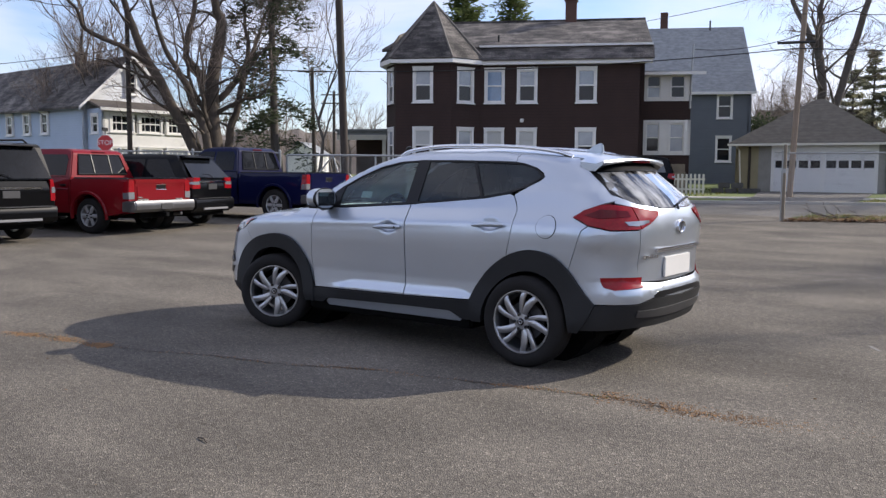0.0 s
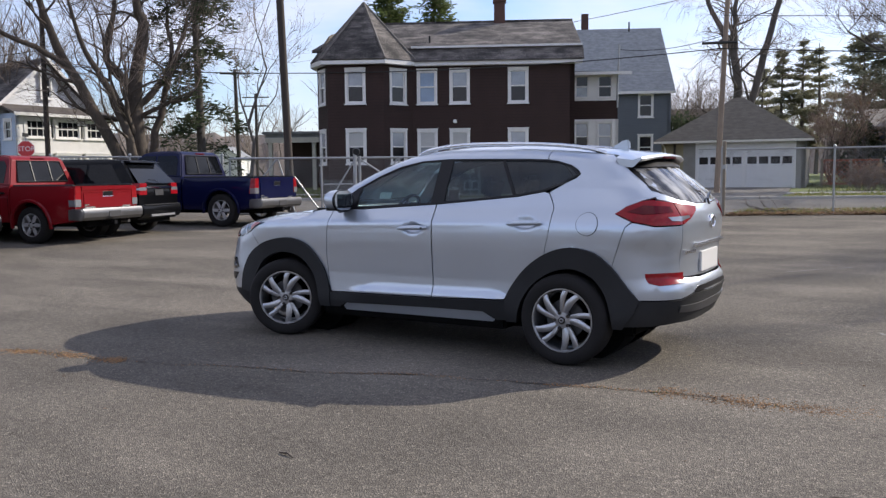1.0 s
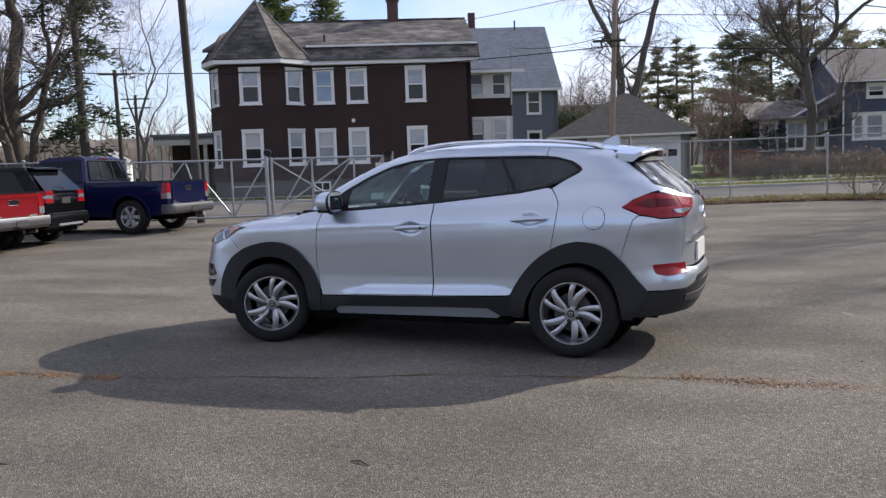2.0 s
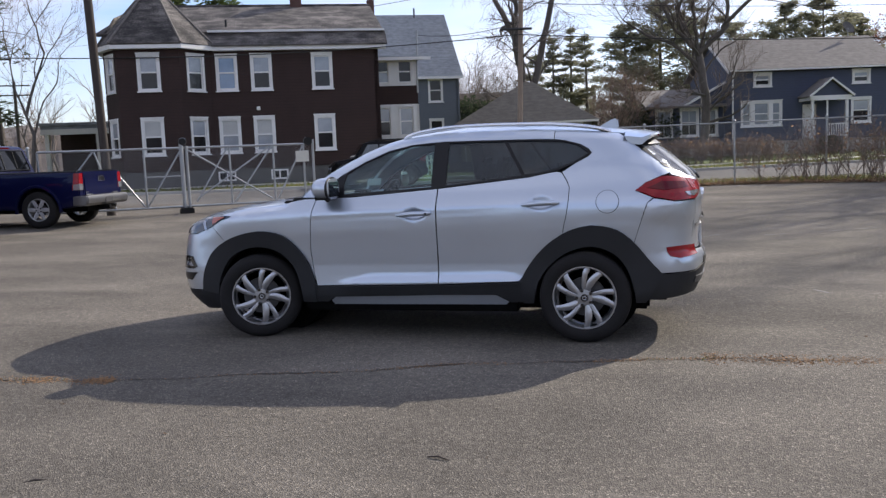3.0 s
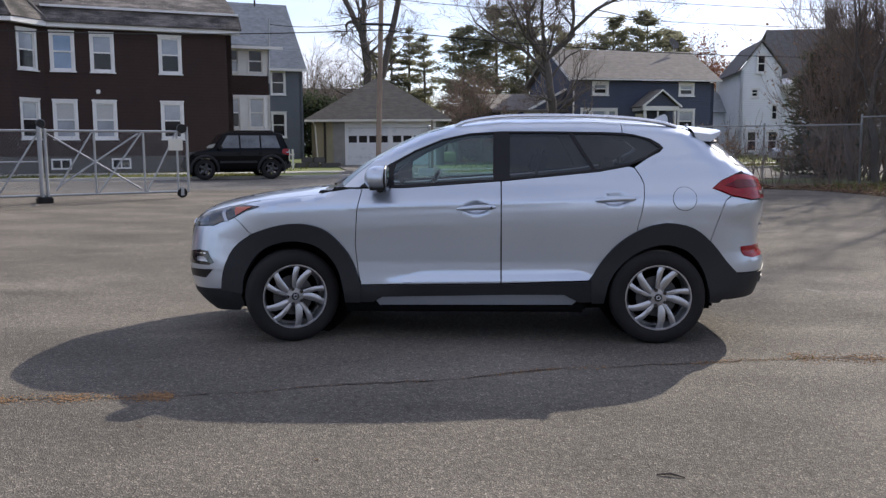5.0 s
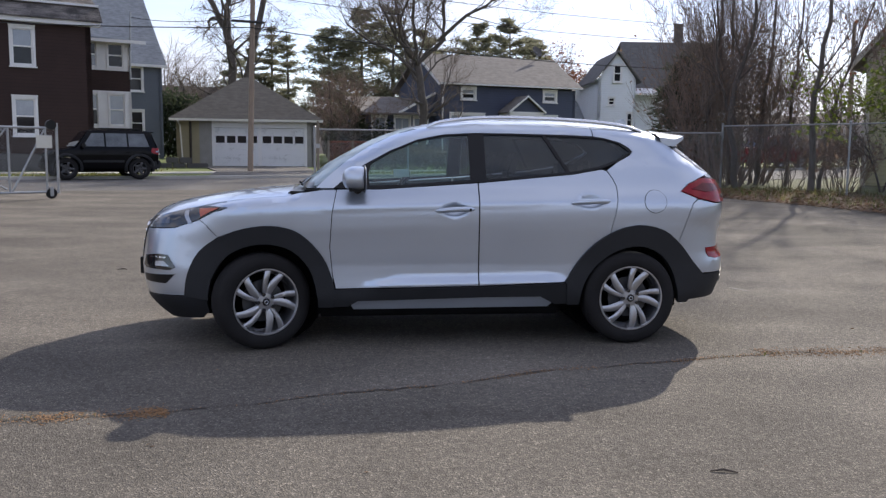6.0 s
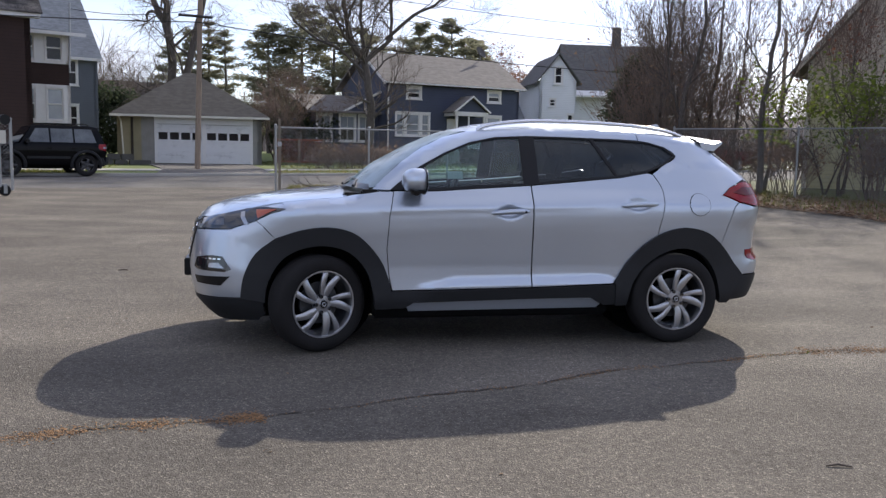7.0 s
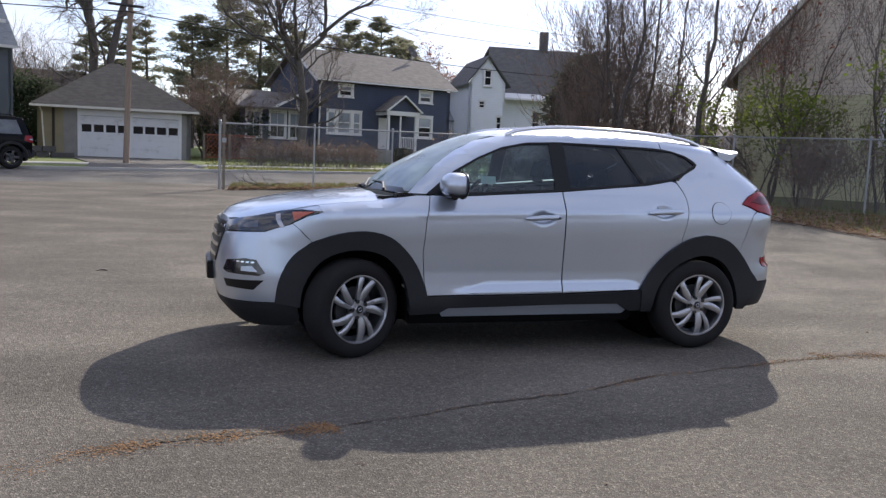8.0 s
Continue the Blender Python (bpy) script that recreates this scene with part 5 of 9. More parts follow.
def left_house():
    h = thing("house", pose(-38.9, 20.9, 0, 0, 0, 88), "white gabled house with bluish shade painted on its sides and a glazed sun porch", "house")
    z0, z1, g = 1.2, 5.2, 5.7
    part("wall", wall_mesh((0, 0), (g, 0), z0, z1, [], 0.22, (g / 2, 7.75)), M_WHITESIDING, h, "white clapboard gable wall")
    # Side walls carry their blue shade as colour.
    part("wall", wall_mesh((0, 18), (0, 0), z0, z1), M_SIDE_SHADE, h, "clapboard side wall with its bluish shade put into the colour")
    part("wall", wall_mesh((g, 0), (g, 18), z0, z1), M_SIDE_SHADE, h)
    window(h, (2.5, -0.085, 5.75), 0, 0.7, 1.3, M_PANE, M_PANE, 0.09)
    part("roof", slab([(-0.45, -0.35, 4.92), (g / 2, -0.35, 7.95), (g / 2, 18, 7.95), (-0.45, 18, 4.92)], 0.14), M_SLATE, h, "mottled brown shingle roof")
    part("roof", slab([(g / 2, -0.35, 7.95), (g + 0.45, -0.35, 4.92), (g + 0.45, 18, 4.92), (g / 2, 18, 7.95)], 0.14), M_SLATE, h)
    for a, b in (((-0.47, 4.90), (g / 2, 7.95)), ((g / 2, 7.95), (g + 0.47, 4.90))):
        part("rake_board", slab([(a[0], -0.41, a[1]), (b[0], -0.41, b[1]), (b[0], -0.35, b[1]), (a[0], -0.35, a[1])], 0.2), M_TRIM, h)
    # sun porch in two levels
    y = -1.5
    hol = [(0.6 + i * 1.75, 3.55, 0.6 + i * 1.75 + 1.5, 4.55) for i in range(3)]
    low = [(0.6 + i * 1.75, 1.5, 0.6 + i * 1.75 + 1.5, 2.75) for i in range(3)]
    part("porch_wall", wall_mesh((0.2, y), (g + 0.1, y), z0, 4.8, hol + low, 0.15), M_TRIM, h, "white sun porch wall")
    part("porch_wall", wall_mesh((0.2, 0), (0.2, y), z0, 4.8, [(0.35, 3.45, 1.1, 4.5)], 0.15), M_SIDE_SHADE, h)
    part("porch_wall", wall_mesh((g + 0.1, y), (g + 0.1, 0), z0, 4.8, (), 0.15), M_TRIM, h)
    for i in range(3):
        window(h, (0.6 + i * 1.75, y, 3.55), 0, 1.5, 1.0, M_PANE, M_PANE, 0.09, True, 3)
        window(h, (0.6 + i * 1.75, y, 1.5), 0, 1.5, 1.25, M_PANE_SKY, M_PANE, 0.09, True, 3)
    window(h, (0.2, -0.35, 3.45), -90, 0.75, 1.05, M_PANE, M_PANE, 0.1)
    part("porch_roof", slab([(-0.1, y - 0.35, 4.82), (g + 0.4, y - 0.35, 4.82), (g + 0.2, 0.0, 5.35), (0.1, 0.0, 5.35)], 0.12), M_SHINGLE_DARK, h)
    part("fascia", boxes((-0.1, y - 0.39, 4.66, g + 0.4, y - 0.33, 4.82)), M_TRIM, h)
    part("foundation", boxes((0.05, y + 0.05, 0.3, g - 0.05, 17.8, z0)), M_STONE, h)
    for i in range(5):
        window(h, (-0.085, 4.6 + i * 2.1, 3.5), -90, 0.85, 1.25, M_PANE, M_PANE, 0.1)
        window(h, (-0.085, 1.6 + i * 2.8, 1.5), -90, 0.8, 1.1, M_PANE, M_PANE, 0.1)
    part("chimney", boxes((2.6, 5.0, 7.2, 3.1, 5.5, 8.55)), M_BRICK, h, "brick chimney")
    return h


def open_porch():
    h = thing("porch", pose(-28.9, 30.2, 0.6, 0, 0, 26), "open flat-roofed porch with pale posts", "porch")
    part("roof", boxes((0, 0, 2.95, 5.4, 4, 3.15), (-0.15, -0.15, 3.15, 5.5, 4.1, 3.28)), M_SHINGLE_GREY, h)
    part("fascia", boxes((0, -0.08, 2.68, 5.4, -0.01, 2.96)), M_CREAM, h)
    for x in (0.15, 2.6, 5.0):
        part("post", boxes((x, 0.05, 0, x + 0.2, 0.25, 2.95)), M_CREAM, h)
    # The shadow under the porch roof is put into this wall's dark colour.
    part("back_wall", boxes((0, 3.9, 0, 5.4, 4.1, 2.95)), M_BROWN, h, "back wall in dark brown that paints in the porch's shade")
    part("floor", boxes((0, 0, -0.5, 5.4, 4, 0.0)), M_CONCRETE, h)
    return h


def small_shed():
    h = thing("shed", pose(-47.4, 43.9, 1.0, 0, 0, 26), "small white shed with a low gable", "shed")
    part("wall", wall_mesh((0, 0), (2.6, 0), 0, 2.0, (), 0.1, (1.3, 2.7)), M_TRIM, h)
    part("wall", wall_mesh((0, 3), (0, 0), 0, 2.0, (), 0.1), M_TRIM, h)
    part("wall", wall_mesh((2.6, 0), (2.6, 3), 0, 2.0, (), 0.1), M_TRIM, h)
    part("roof", slab([(-0.2, -0.2, 1.95), (1.3, -0.2, 2.9), (1.3, 3, 2.9), (-0.2, 3, 1.95)], 0.08), M_SHINGLE_GREY, h)
    part("roof", slab([(1.3, -0.2, 2.9), (2.8, -0.2, 1.95), (2.8, 3, 1.95), (1.3, 3, 2.9)], 0.08), M_SHINGLE_GREY, h)
    return h


def far_roofs():
    for x, y, a, w, d, e, r, mt in ((1.4, 52.0, 10, 5.5, 6, 2.6, 4.4, M_SHINGLE_TAN), (13.8, 60.0, 10, 4.5, 6, 3.2, 4.8, M_SHINGLE_GREY), (-17.0, 70.0, 20, 9, 8, 3.5, 6.0, M_SHINGLE_DARK)):
        z = ground_z(x, y)
        h = thing("house", pose(x, y, z, 0, 0, a), "low house with a shingle gable roof, half hidden", "house")
        part("wall", wall_mesh((0, 0), (w, 0), 0, e), M_WHITESIDING, h)
        part("wall", wall_mesh((0, d), (0, 0), 0, e, (), 0.2, (d / 2, r)), M_WHITESIDING, h)
        part("wall", wall_mesh((w, 0), (w, d), 0, e, (), 0.2, (d / 2, r)), M_WHITESIDING, h)
        part("roof", slab([(-0.3, -0.3, e), (w + 0.3, -0.3, e), (w + 0.3, d / 2, r + 0.1), (-0.3, d / 2, r + 0.1)], 0.1), mt, h)
        part("roof", slab([(w + 0.3, d + 0.3, e), (-0.3, d + 0.3, e), (-0.3, d / 2, r + 0.1), (w + 0.3, d / 2, r + 0.1)], 0.1), mt, h)
        window(h, (w * 0.3, 0, e * 0.35), 0, 0.9, 1.3, M_PANE, M_PANE, 0.1)


brown_house()
grey_house()
garage()
blue_house()
white_house_right()
right_house()
left_house()
open_porch()
small_shed()
far_roofs()


# ---- the silver car ----
def ramp01(a, b, v):
    t = min(max((v - a) / (b - a), 0), 1)
    return t * t * (3 - 2 * t)


def silver_relief(x, z):
    """Pressed shapes of the silver car's side: the shoulder crease, the ledge over the sill, handle bowls, the hollow in the rear corner."""
    e = 0.0
    u = 1.030 + 0.034 * x - z
    if 0 < u < 0.13:
        e -= 0.0036 * ramp01(-1.45, -0.75, x) * ramp01(1.62, 1.30, x) * (u / 0.022 if u < 0.022 else 1 - (u - 0.022) / 0.108)
    if x < -1.55 and z > 0.58:
        e -= 0.055 * ramp01(-1.55, -1.95, x) * min((z - 0.58) / 0.36, 1)
    zb = 0.458 + 0.012 * x
    wx = ramp01(-0.70, -0.36, x) * ramp01(0.90, 0.74, x)
    if wx > 0.01:
        zt = zb + 0.062 * wx + 0.004
        a = 0.025 * min(1, wx * 1.6)
        if zb <= z < zt:
            e += a * (zt - z) / (zt - zb)
        elif z < zb:
            e += a * min(1, max((z - 0.36) / (zb - 0.36), 0))
    for xc, zc in ((0.010, 1.003), (1.016, 1.067)):
        d = ((x - xc) / 0.098) ** 2 + ((z - zc) / 0.047) ** 2
        if d < 1:
            e -= 0.030 * (1 - d)
    if x > 1.70 and 0.70 < z < 0.935:
        e -= 0.022 * ramp01(1.72, 1.95, x) * ((0.935 - z) / 0.03 if z > 0.905 else (z - 0.70) / 0.205)
    return e


def silver_car():
    S = Shell(
        W=[(0.15, 0.78), (0.28, 0.835), (0.36, 0.858), (0.43, 0.856), (0.512, 0.852), (0.60, 0.850), (0.74, 0.859), (0.88, 0.8705), (0.97, 0.875), (1.03, 0.873), (1.055, 0.864), (1.10, 0.838), (1.16, 0.795), (1.22, 0.768), (1.32, 0.72), (1.45, 0.652), (1.56, 0.590), (1.70, 0.52)],
        xf=[(0.17, -2.10), (0.25, -2.19), (0.33, -2.26), (0.45, -2.302), (0.58, -2.312), (0.70, -2.298), (0.80, -2.280), (0.88, -2.258), (0.95, -2.222), (1.0, -2.17), (1.15, -2.16)],
        xr=[(0.17, 2.06), (0.25, 2.11), (0.35, 2.16), (0.45, 2.20), (0.56, 2.228), (0.63, 2.218), (0.67, 2.180), (0.75, 2.178), (0.88, 2.190), (0.93, 2.204), (1.05, 2.206), (1.13, 2.192), (1.2, 2.165), (1.265, 2.120), (1.35, 2.025), (1.45, 1.905), (1.52, 1.825), (1.6, 1.77), (1.7, 1.74)],
        top=[(-2.3, 0.88), (-2.2, 0.965), (-2.1, 1.008), (-1.9, 1.057), (-1.7, 1.09), (-1.4, 1.125), (-1.15, 1.148), (-0.9, 1.335), (-0.6, 1.498), (-0.4, 1.58), (-0.2, 1.633), (0.0, 1.66), (0.3, 1.678), (0.7, 1.678), (1.2, 1.655), (1.6, 1.615), (2.0, 1.56)],
        cowl=1.146, xfc=[(1.14, -1.16), (1.335, -0.90), (1.498, -0.60), (1.58, -0.40), (1.633, -0.20), (1.66, 0.0)], lean=0.03, relief=silver_relief)
    car = thing("car", pose(0, 0.885, 0), "silver compact SUV with black lower cladding, parked on asphalt", "car")
    P = S.panel
    arch_f = curve([(-1.91, 0.386), (-1.888, 0.539), (-1.807, 0.699), (-1.669, 0.803), (-1.492, 0.867), (-1.30, 0.887), (-1.134, 0.85), (-1.014, 0.756), (-0.912, 0.613), (-0.856, 0.435)], 3)
    in_f = curve([(-0.972, 0.30), (-0.985, 0.41), (-1.034, 0.573), (-1.154, 0.706), (-1.32, 0.757), (-1.493, 0.735), (-1.63, 0.655), (-1.725, 0.498), (-1.745, 0.36)], 3)
    arch_r = curve([(0.842, 0.464), (0.925, 0.605), (1.052, 0.745), (1.224, 0.852), (1.40, 0.889), (1.58, 0.854), (1.715, 0.746), (1.818, 0.616), (1.905, 0.52)], 3)
    in_r = curve([(1.712, 0.31), (1.702, 0.40), (1.655, 0.552), (1.558, 0.675), (1.40, 0.732), (1.235, 0.70), (1.09, 0.605), (0.985, 0.46), (0.945, 0.30)], 3)
    g = 0.0048
    # doors
    fd = P("front_door", [(-0.835, 1.140), (-0.868, 0.98), (-0.886, 0.73), (-0.868, 0.53), (-0.846, 0.432), (0.192 - g, 0.446), (0.192 - g, 1.190), (-0.525, 1.143)], M_SILVER, car, step=0.019, label="silver front door")
    rd = P("rear_door", [(0.192 + g, 0.446), (0.835, 0.470)] + [p for p in arch_r if 0.845 < p[0] < 1.17] + [(1.172, 0.80), (1.182, 0.872), (1.207, 0.97), (1.222, 1.066), (1.228, 1.17), (1.207, 1.222), (1.166, 1.284), (1.126, 1.294), (0.91, 1.256), (0.48, 1.216), (0.192 + g, 1.190)], M_SILVER, car, step=0.019, label="silver rear door")
    # front wing with the bonnet seam
    seam = [(x, min(S.at(x, 0.745, "t").z, 1.136)) for x in (-1.62, -1.5, -1.4, -1.3, -1.2, -1.1)]
    P("front_wing", [(-0.842, 1.138), (-0.874, 0.98), (-0.892, 0.73), (-0.874, 0.53), (-0.866, 0.48)] + [p for p in arch_f[::-1] if -1.665 < p[0] < -0.875] + [(-1.672, 0.808), (-1.752, 0.890), (-1.80, 0.928), (-1.70, 0.979), (-1.60, 1.008)] + seam + [(-0.94, 1.138)], M_SILVER, car, step=0.03)
    # rear quarter
    P("rear_quarter", [(1.234, 1.17), (1.228, 1.066), (1.212, 0.97), (1.187, 0.872), (1.178, 0.80)] + [p for p in arch_r if 1.2 < p[0] < 1.70] + [(1.694, 0.70), (1.706, 0.765), (1.724, 0.82), (1.742, 0.875), (1.760, 0.93), (1.778, 0.985), (1.802, 1.05), (1.842, 1.084), (1.715, 1.138), (1.79, 1.195), (1.89, 1.236), (1.99, 1.268), (1.935, 1.345), (1.80, 1.44), (1.64, 1.535), (1.58, 1.572), (1.30, 1.598)]
      + [(1.10, 1.614), (1.10, 1.545), (1.183, 1.532), (1.30, 1.50), (1.365, 1.462), (1.392, 1.43), (1.365, 1.40), (1.277, 1.357), (1.172, 1.290), (1.213, 1.226)], M_SILVER, car, step=0.03)
    # pillar and roof side
    P("roof_side", [(1.094, 1.545), (0.94, 1.552), (0.47, 1.560), (0.2, 1.562), (-0.05, 1.548), (-0.25, 1.506), (-0.45, 1.424), (-0.64, 1.322), (-0.785, 1.214), (-0.862, 1.152), (-0.985, 1.152), (-0.90, 1.235), (-0.755, 1.355), (-0.585, 1.462), (-0.40, 1.548), (-0.22, 1.592), (0.0, 1.617), (0.3, 1.635), (0.7, 1.635), (1.094, 1.615)], M_SILVER, car, thick=0.03, step=0.05)
    redge = [(x, S.wid(x, S.top(x) - 0.042) + 0.004) for x in (-0.22, -0.1, 0.05, 0.3, 0.7, 1.1, 1.4, 1.62)]
    P("roof", [(x, w) for x, w in redge] + [(1.66, 0.0)] + [(x, -w) for x, w in redge[::-1]] + [(-0.30, -0.3), (-0.33, 0), (-0.30, 0.3)], M_SILVER, car, chart="t", both=False, step=0.09)
    # bonnet
    he = [(-1.165, 0.735), (-1.4, 0.738), (-1.62, 0.738), (-1.80, 0.725), (-1.95, 0.705), (-2.06, 0.645), (-2.14, 0.53), (-2.20, 0.37), (-2.232, 0.18), (-2.24, 0.0)]
    P("bonnet", he + [(x, -w) for x, w in he[-2::-1]] + [(-1.172, -0.4), (-1.178, 0), (-1.172, 0.4)], M_SILVER, car, chart="t", both=False, step=0.06, label="silver bonnet")
    # front end
    lamp = [(S.C(x, z), z) for x, z in ((-1.60, 1.014), (-1.73, 1.020), (-1.87, 1.004), (-2.02, 0.966))] + [(S.Cw(0.50, 0.912), 0.912), (S.Cw(0.51, 0.852), 0.852)] + [(S.C(x, z), z) for x, z in ((-1.98, 0.868), (-1.82, 0.922), (-1.70, 0.984))]
    P("headlamp", lamp, M_LAMP_DARK, car, chart="c", out=0.004, step=0.04, label="dark headlamp with a clear lens")
    P("bonnet_lip", [(S.C(x, z), z) for x, z in ((-1.56, 1.000), (-1.66, 1.006), (-1.73, 1.010), (-1.87, 0.994), (-2.02, 0.956), (-2.02, 0.995), (-1.87, 1.040), (-1.73, 1.062), (-1.62, 1.075), (-1.56, 1.075))], M_SILVER, car, chart="c", out=-0.005, thick=0.0, step=0.03)
    P("reflector", [(S.C(x, z), z) for x, z in ((-1.66, 1.008), (-1.80, 1.000), (-1.79, 0.946), (-1.72, 0.984))], M_AMBER, car, chart="c", out=0.007, thick=0.004, step=0.03, label="amber side reflector")
    P("lamp_trim", [(S.C(x, z), z) for x, z in ((-1.875, 0.985), (-1.905, 0.980), (-1.88, 0.895), (-1.85, 0.900))], M_CLEAR_LENS, car, chart="c", out=0.007, thick=0.004, step=0.03)
    P("lamp_lens", [(S.C(-2.02, 0.938), 0.938), (S.Cw(0.655, 0.920), 0.920), (S.Cw(0.655, 0.880), 0.880), (S.C(-2.02, 0.893), 0.893)], M_LAMP_GREY, car, chart="c", out=0.006, thick=0.004, step=0.03)
    fas = [(-1, 0.37), (-1, 0.935), (S.Cw(0.40, 0.93), 0.93), (S.Cw(0.50, 0.920), 0.920), (S.Cw(0.51, 0.842), 0.842)] + [(S.C(x, z), z) for x, z in [(-1.98, 0.862), (-1.82, 0.917), (-1.803, 0.9245), (-1.7555, 0.8885), (-1.675, 0.807)] + [p for p in arch_f[::-1] if p[0] < -1.68] + [(-1.91, 0.39)]]
    P("front_bumper", fas, M_SILVER, car, chart="c", step=0.05, label="silver front bumper")
    P("lower_bumper", [(-1, 0.20), (-1, 0.365)] + [(S.C(x, z), z) for x, z in ((-1.912, 0.383), (-1.755, 0.362), (-1.742, 0.27), (-1.79, 0.222))] + [(S.Cw(0.6, 0.20), 0.20)], M_CLAD, car, chart="c", out=0.004, step=0.05, thick=0.04)
    P("grille", [(-1, 0.60), (-1, 0.90), (S.Cw(0.46, 0.90), 0.90), (S.Cw(0.485, 0.84), 0.84), (S.Cw(0.38, 0.62), 0.62)], M_BLACK, car, chart="c", out=0.006, step=0.05, label="black hexagonal grille with chrome bars")
    for z in (0.665, 0.735, 0.805, 0.87):
        P("grille_bar", [(-1, z - 0.012), (-1, z + 0.012), (S.Cw(0.36 + (z - 0.6) * 0.45, z), z + 0.012), (S.Cw(0.36 + (z - 0.6) * 0.45, z), z - 0.012)], M_CHROME, car, chart="c", out=0.014, thick=0.012, step=0.05)
    P("fog_housing", [(S.C(-1.975, 0.585), 0.585), (S.C(-2.035, 0.672), 0.672), (S.C(-2.10, 0.678), 0.678), (S.Cw(0.60, 0.655), 0.655), (S.Cw(0.57, 0.585), 0.585), (S.Cw(0.62, 0.568), 0.568), (S.C(-2.02, 0.566), 0.566)], M_LAMP_DARK, car, chart="c", out=0.006, step=0.03)
    P("fog_lens", [(S.C(-2.02, 0.590), 0.590), (S.C(-2.06, 0.628), 0.628), (S.Cw(0.72, 0.622), 0.622), (S.Cw(0.72, 0.590), 0.590)], M_CLEAR_LENS, car, chart="c", out=0.009, thick=0.004, step=0.03)
    c0, c1 = S.C(-2.045, 0.655), S.Cw(0.65, 0.645)
    for i in range(5):
        a, b = c0 + (c1 - c0) * i / 5, c0 + (c1 - c0) * (i + 0.65) / 5
        P("fog_led", [(a, 0.648), (b, 0.647), (b, 0.657), (a, 0.658)], M_CHROME, car, chart="c", out=0.009, thick=0.003, step=0.03)
    P("lower_intake", [(S.C(-1.985, 0.536), 0.536), (S.C(-2.05, 0.468), 0.468), (S.Cw(0.60, 0.472), 0.472), (S.Cw(0.57, 0.522), 0.522)], M_BLACK, car, chart="c", out=0.006, step=0.03)
    part("plate_holder", boxes((-2.345, -0.26, 0.47, -2.29, 0.26, 0.60), bevel=0.006), M_BLACK, car)
    # cladding
    P("wheel_arch_trim", arch_f + [(-0.862, 0.30)] + in_f, M_CLAD, car, out=0.022, thick=0.075, step=0.05, label="black plastic wheel arch trim")
    P("wheel_arch_trim", arch_r + [(1.86, 0.42), (1.78, 0.31)] + in_r + [(0.86, 0.30)], M_CLAD, car, out=0.022, thick=0.075, step=0.05, label="black plastic wheel arch trim")
    P("sill_trim", [(-0.858, 0.424), (0.2, 0.438), (0.85, 0.460), (0.862, 0.305), (0.765, 0.302), (0.655, 0.362), (0.2, 0.360), (-0.69, 0.342), (-0.76, 0.300), (-0.86, 0.300)], M_CLAD, car, out=0.012, thick=0.05, step=0.06, label="black plastic sill trim")
    P("sill", [(-0.74, 0.298), (-0.69, 0.338), (0.2, 0.356), (0.65, 0.358), (0.75, 0.298), (0.72, 0.268), (-0.72, 0.262)], M_SILVER, car, out=-0.02, thick=0.05)
    # rear end
    tail_o = [(S.C(x, z), z) for x, z in ((1.718, 1.138), (1.79, 1.190), (1.89, 1.228))] + [(S.Cw(0.70, 1.232, True), 1.232), (S.Cw(0.60, 1.215, True), 1.215), (S.Cw(0.60, 1.06, True), 1.06)] + [(S.C(x, z), z) for x, z in ((2.0, 1.056), (1.85, 1.086))]
    P("tail_lamp", tail_o, M_RED_LENS, car, chart="c", out=0.010, step=0.04, label="red tail lamp")
    P("tail_lamp", [(S.Cw(0.592, 1.213, True), 1.213), (S.Cw(0.345, 1.180, True), 1.180), (S.Cw(0.36, 1.155, True), 1.155), (S.Cw(0.47, 1.105, True), 1.105), (S.Cw(0.592, 1.062, True), 1.062)], M_RED_LENS, car, chart="c", out=0.010, step=0.04, label="red tail lamp")
    P("reversing_lens", [(S.Cw(0.70, 1.112, True), 1.112), (S.Cw(0.50, 1.120, True), 1.122), (S.Cw(0.50, 1.10, True), 1.105), (S.Cw(0.62, 1.082, True), 1.082), (S.Cw(0.69, 1.085, True), 1.088)], M_CLEAR_LENS, car, chart="c", out=0.013, thick=0.004, step=0.04)
    P("tail_lamp_band", [(S.C(1.80, 1.15), 1.15), (S.C(1.90, 1.195), 1.195), (S.Cw(0.64, 1.185, True), 1.185), (S.Cw(0.64, 1.145, True), 1.145), (S.Cw(0.79, 1.13, True), 1.13)], M_RED_DEEP, car, chart="c", out=0.013, thick=0.003, step=0.04)
    P("tailgate", [(2, 0.665), (2, 1.20), (S.Cw(0.30, 1.205, True), 1.205), (S.Cw(0.345, 1.187, True), 1.187)] + [(S.Cw(w, z, True), z) for w, z in ((0.352, 1.15), (0.47, 1.098), (0.600, 1.056), (0.605, 0.95), (0.60, 0.80), (0.575, 0.68))], M_SILVER, car, chart="c", step=0.05, label="silver tailgate")
    P("tailgate", [(S.Cw(0.345, 1.187, True), 1.188), (S.Cw(0.59, 1.222, True), 1.222), (S.Cw(0.665, 1.245, True), 1.245), (S.Cw(0.63, 1.30, True), 1.30), (S.Cw(0.585, 1.27, True), 1.27), (S.Cw(0.52, 1.235, True), 1.235), (S.Cw(0.30, 1.207, True), 1.207)], M_SILVER, car, chart="c", step=0.05)
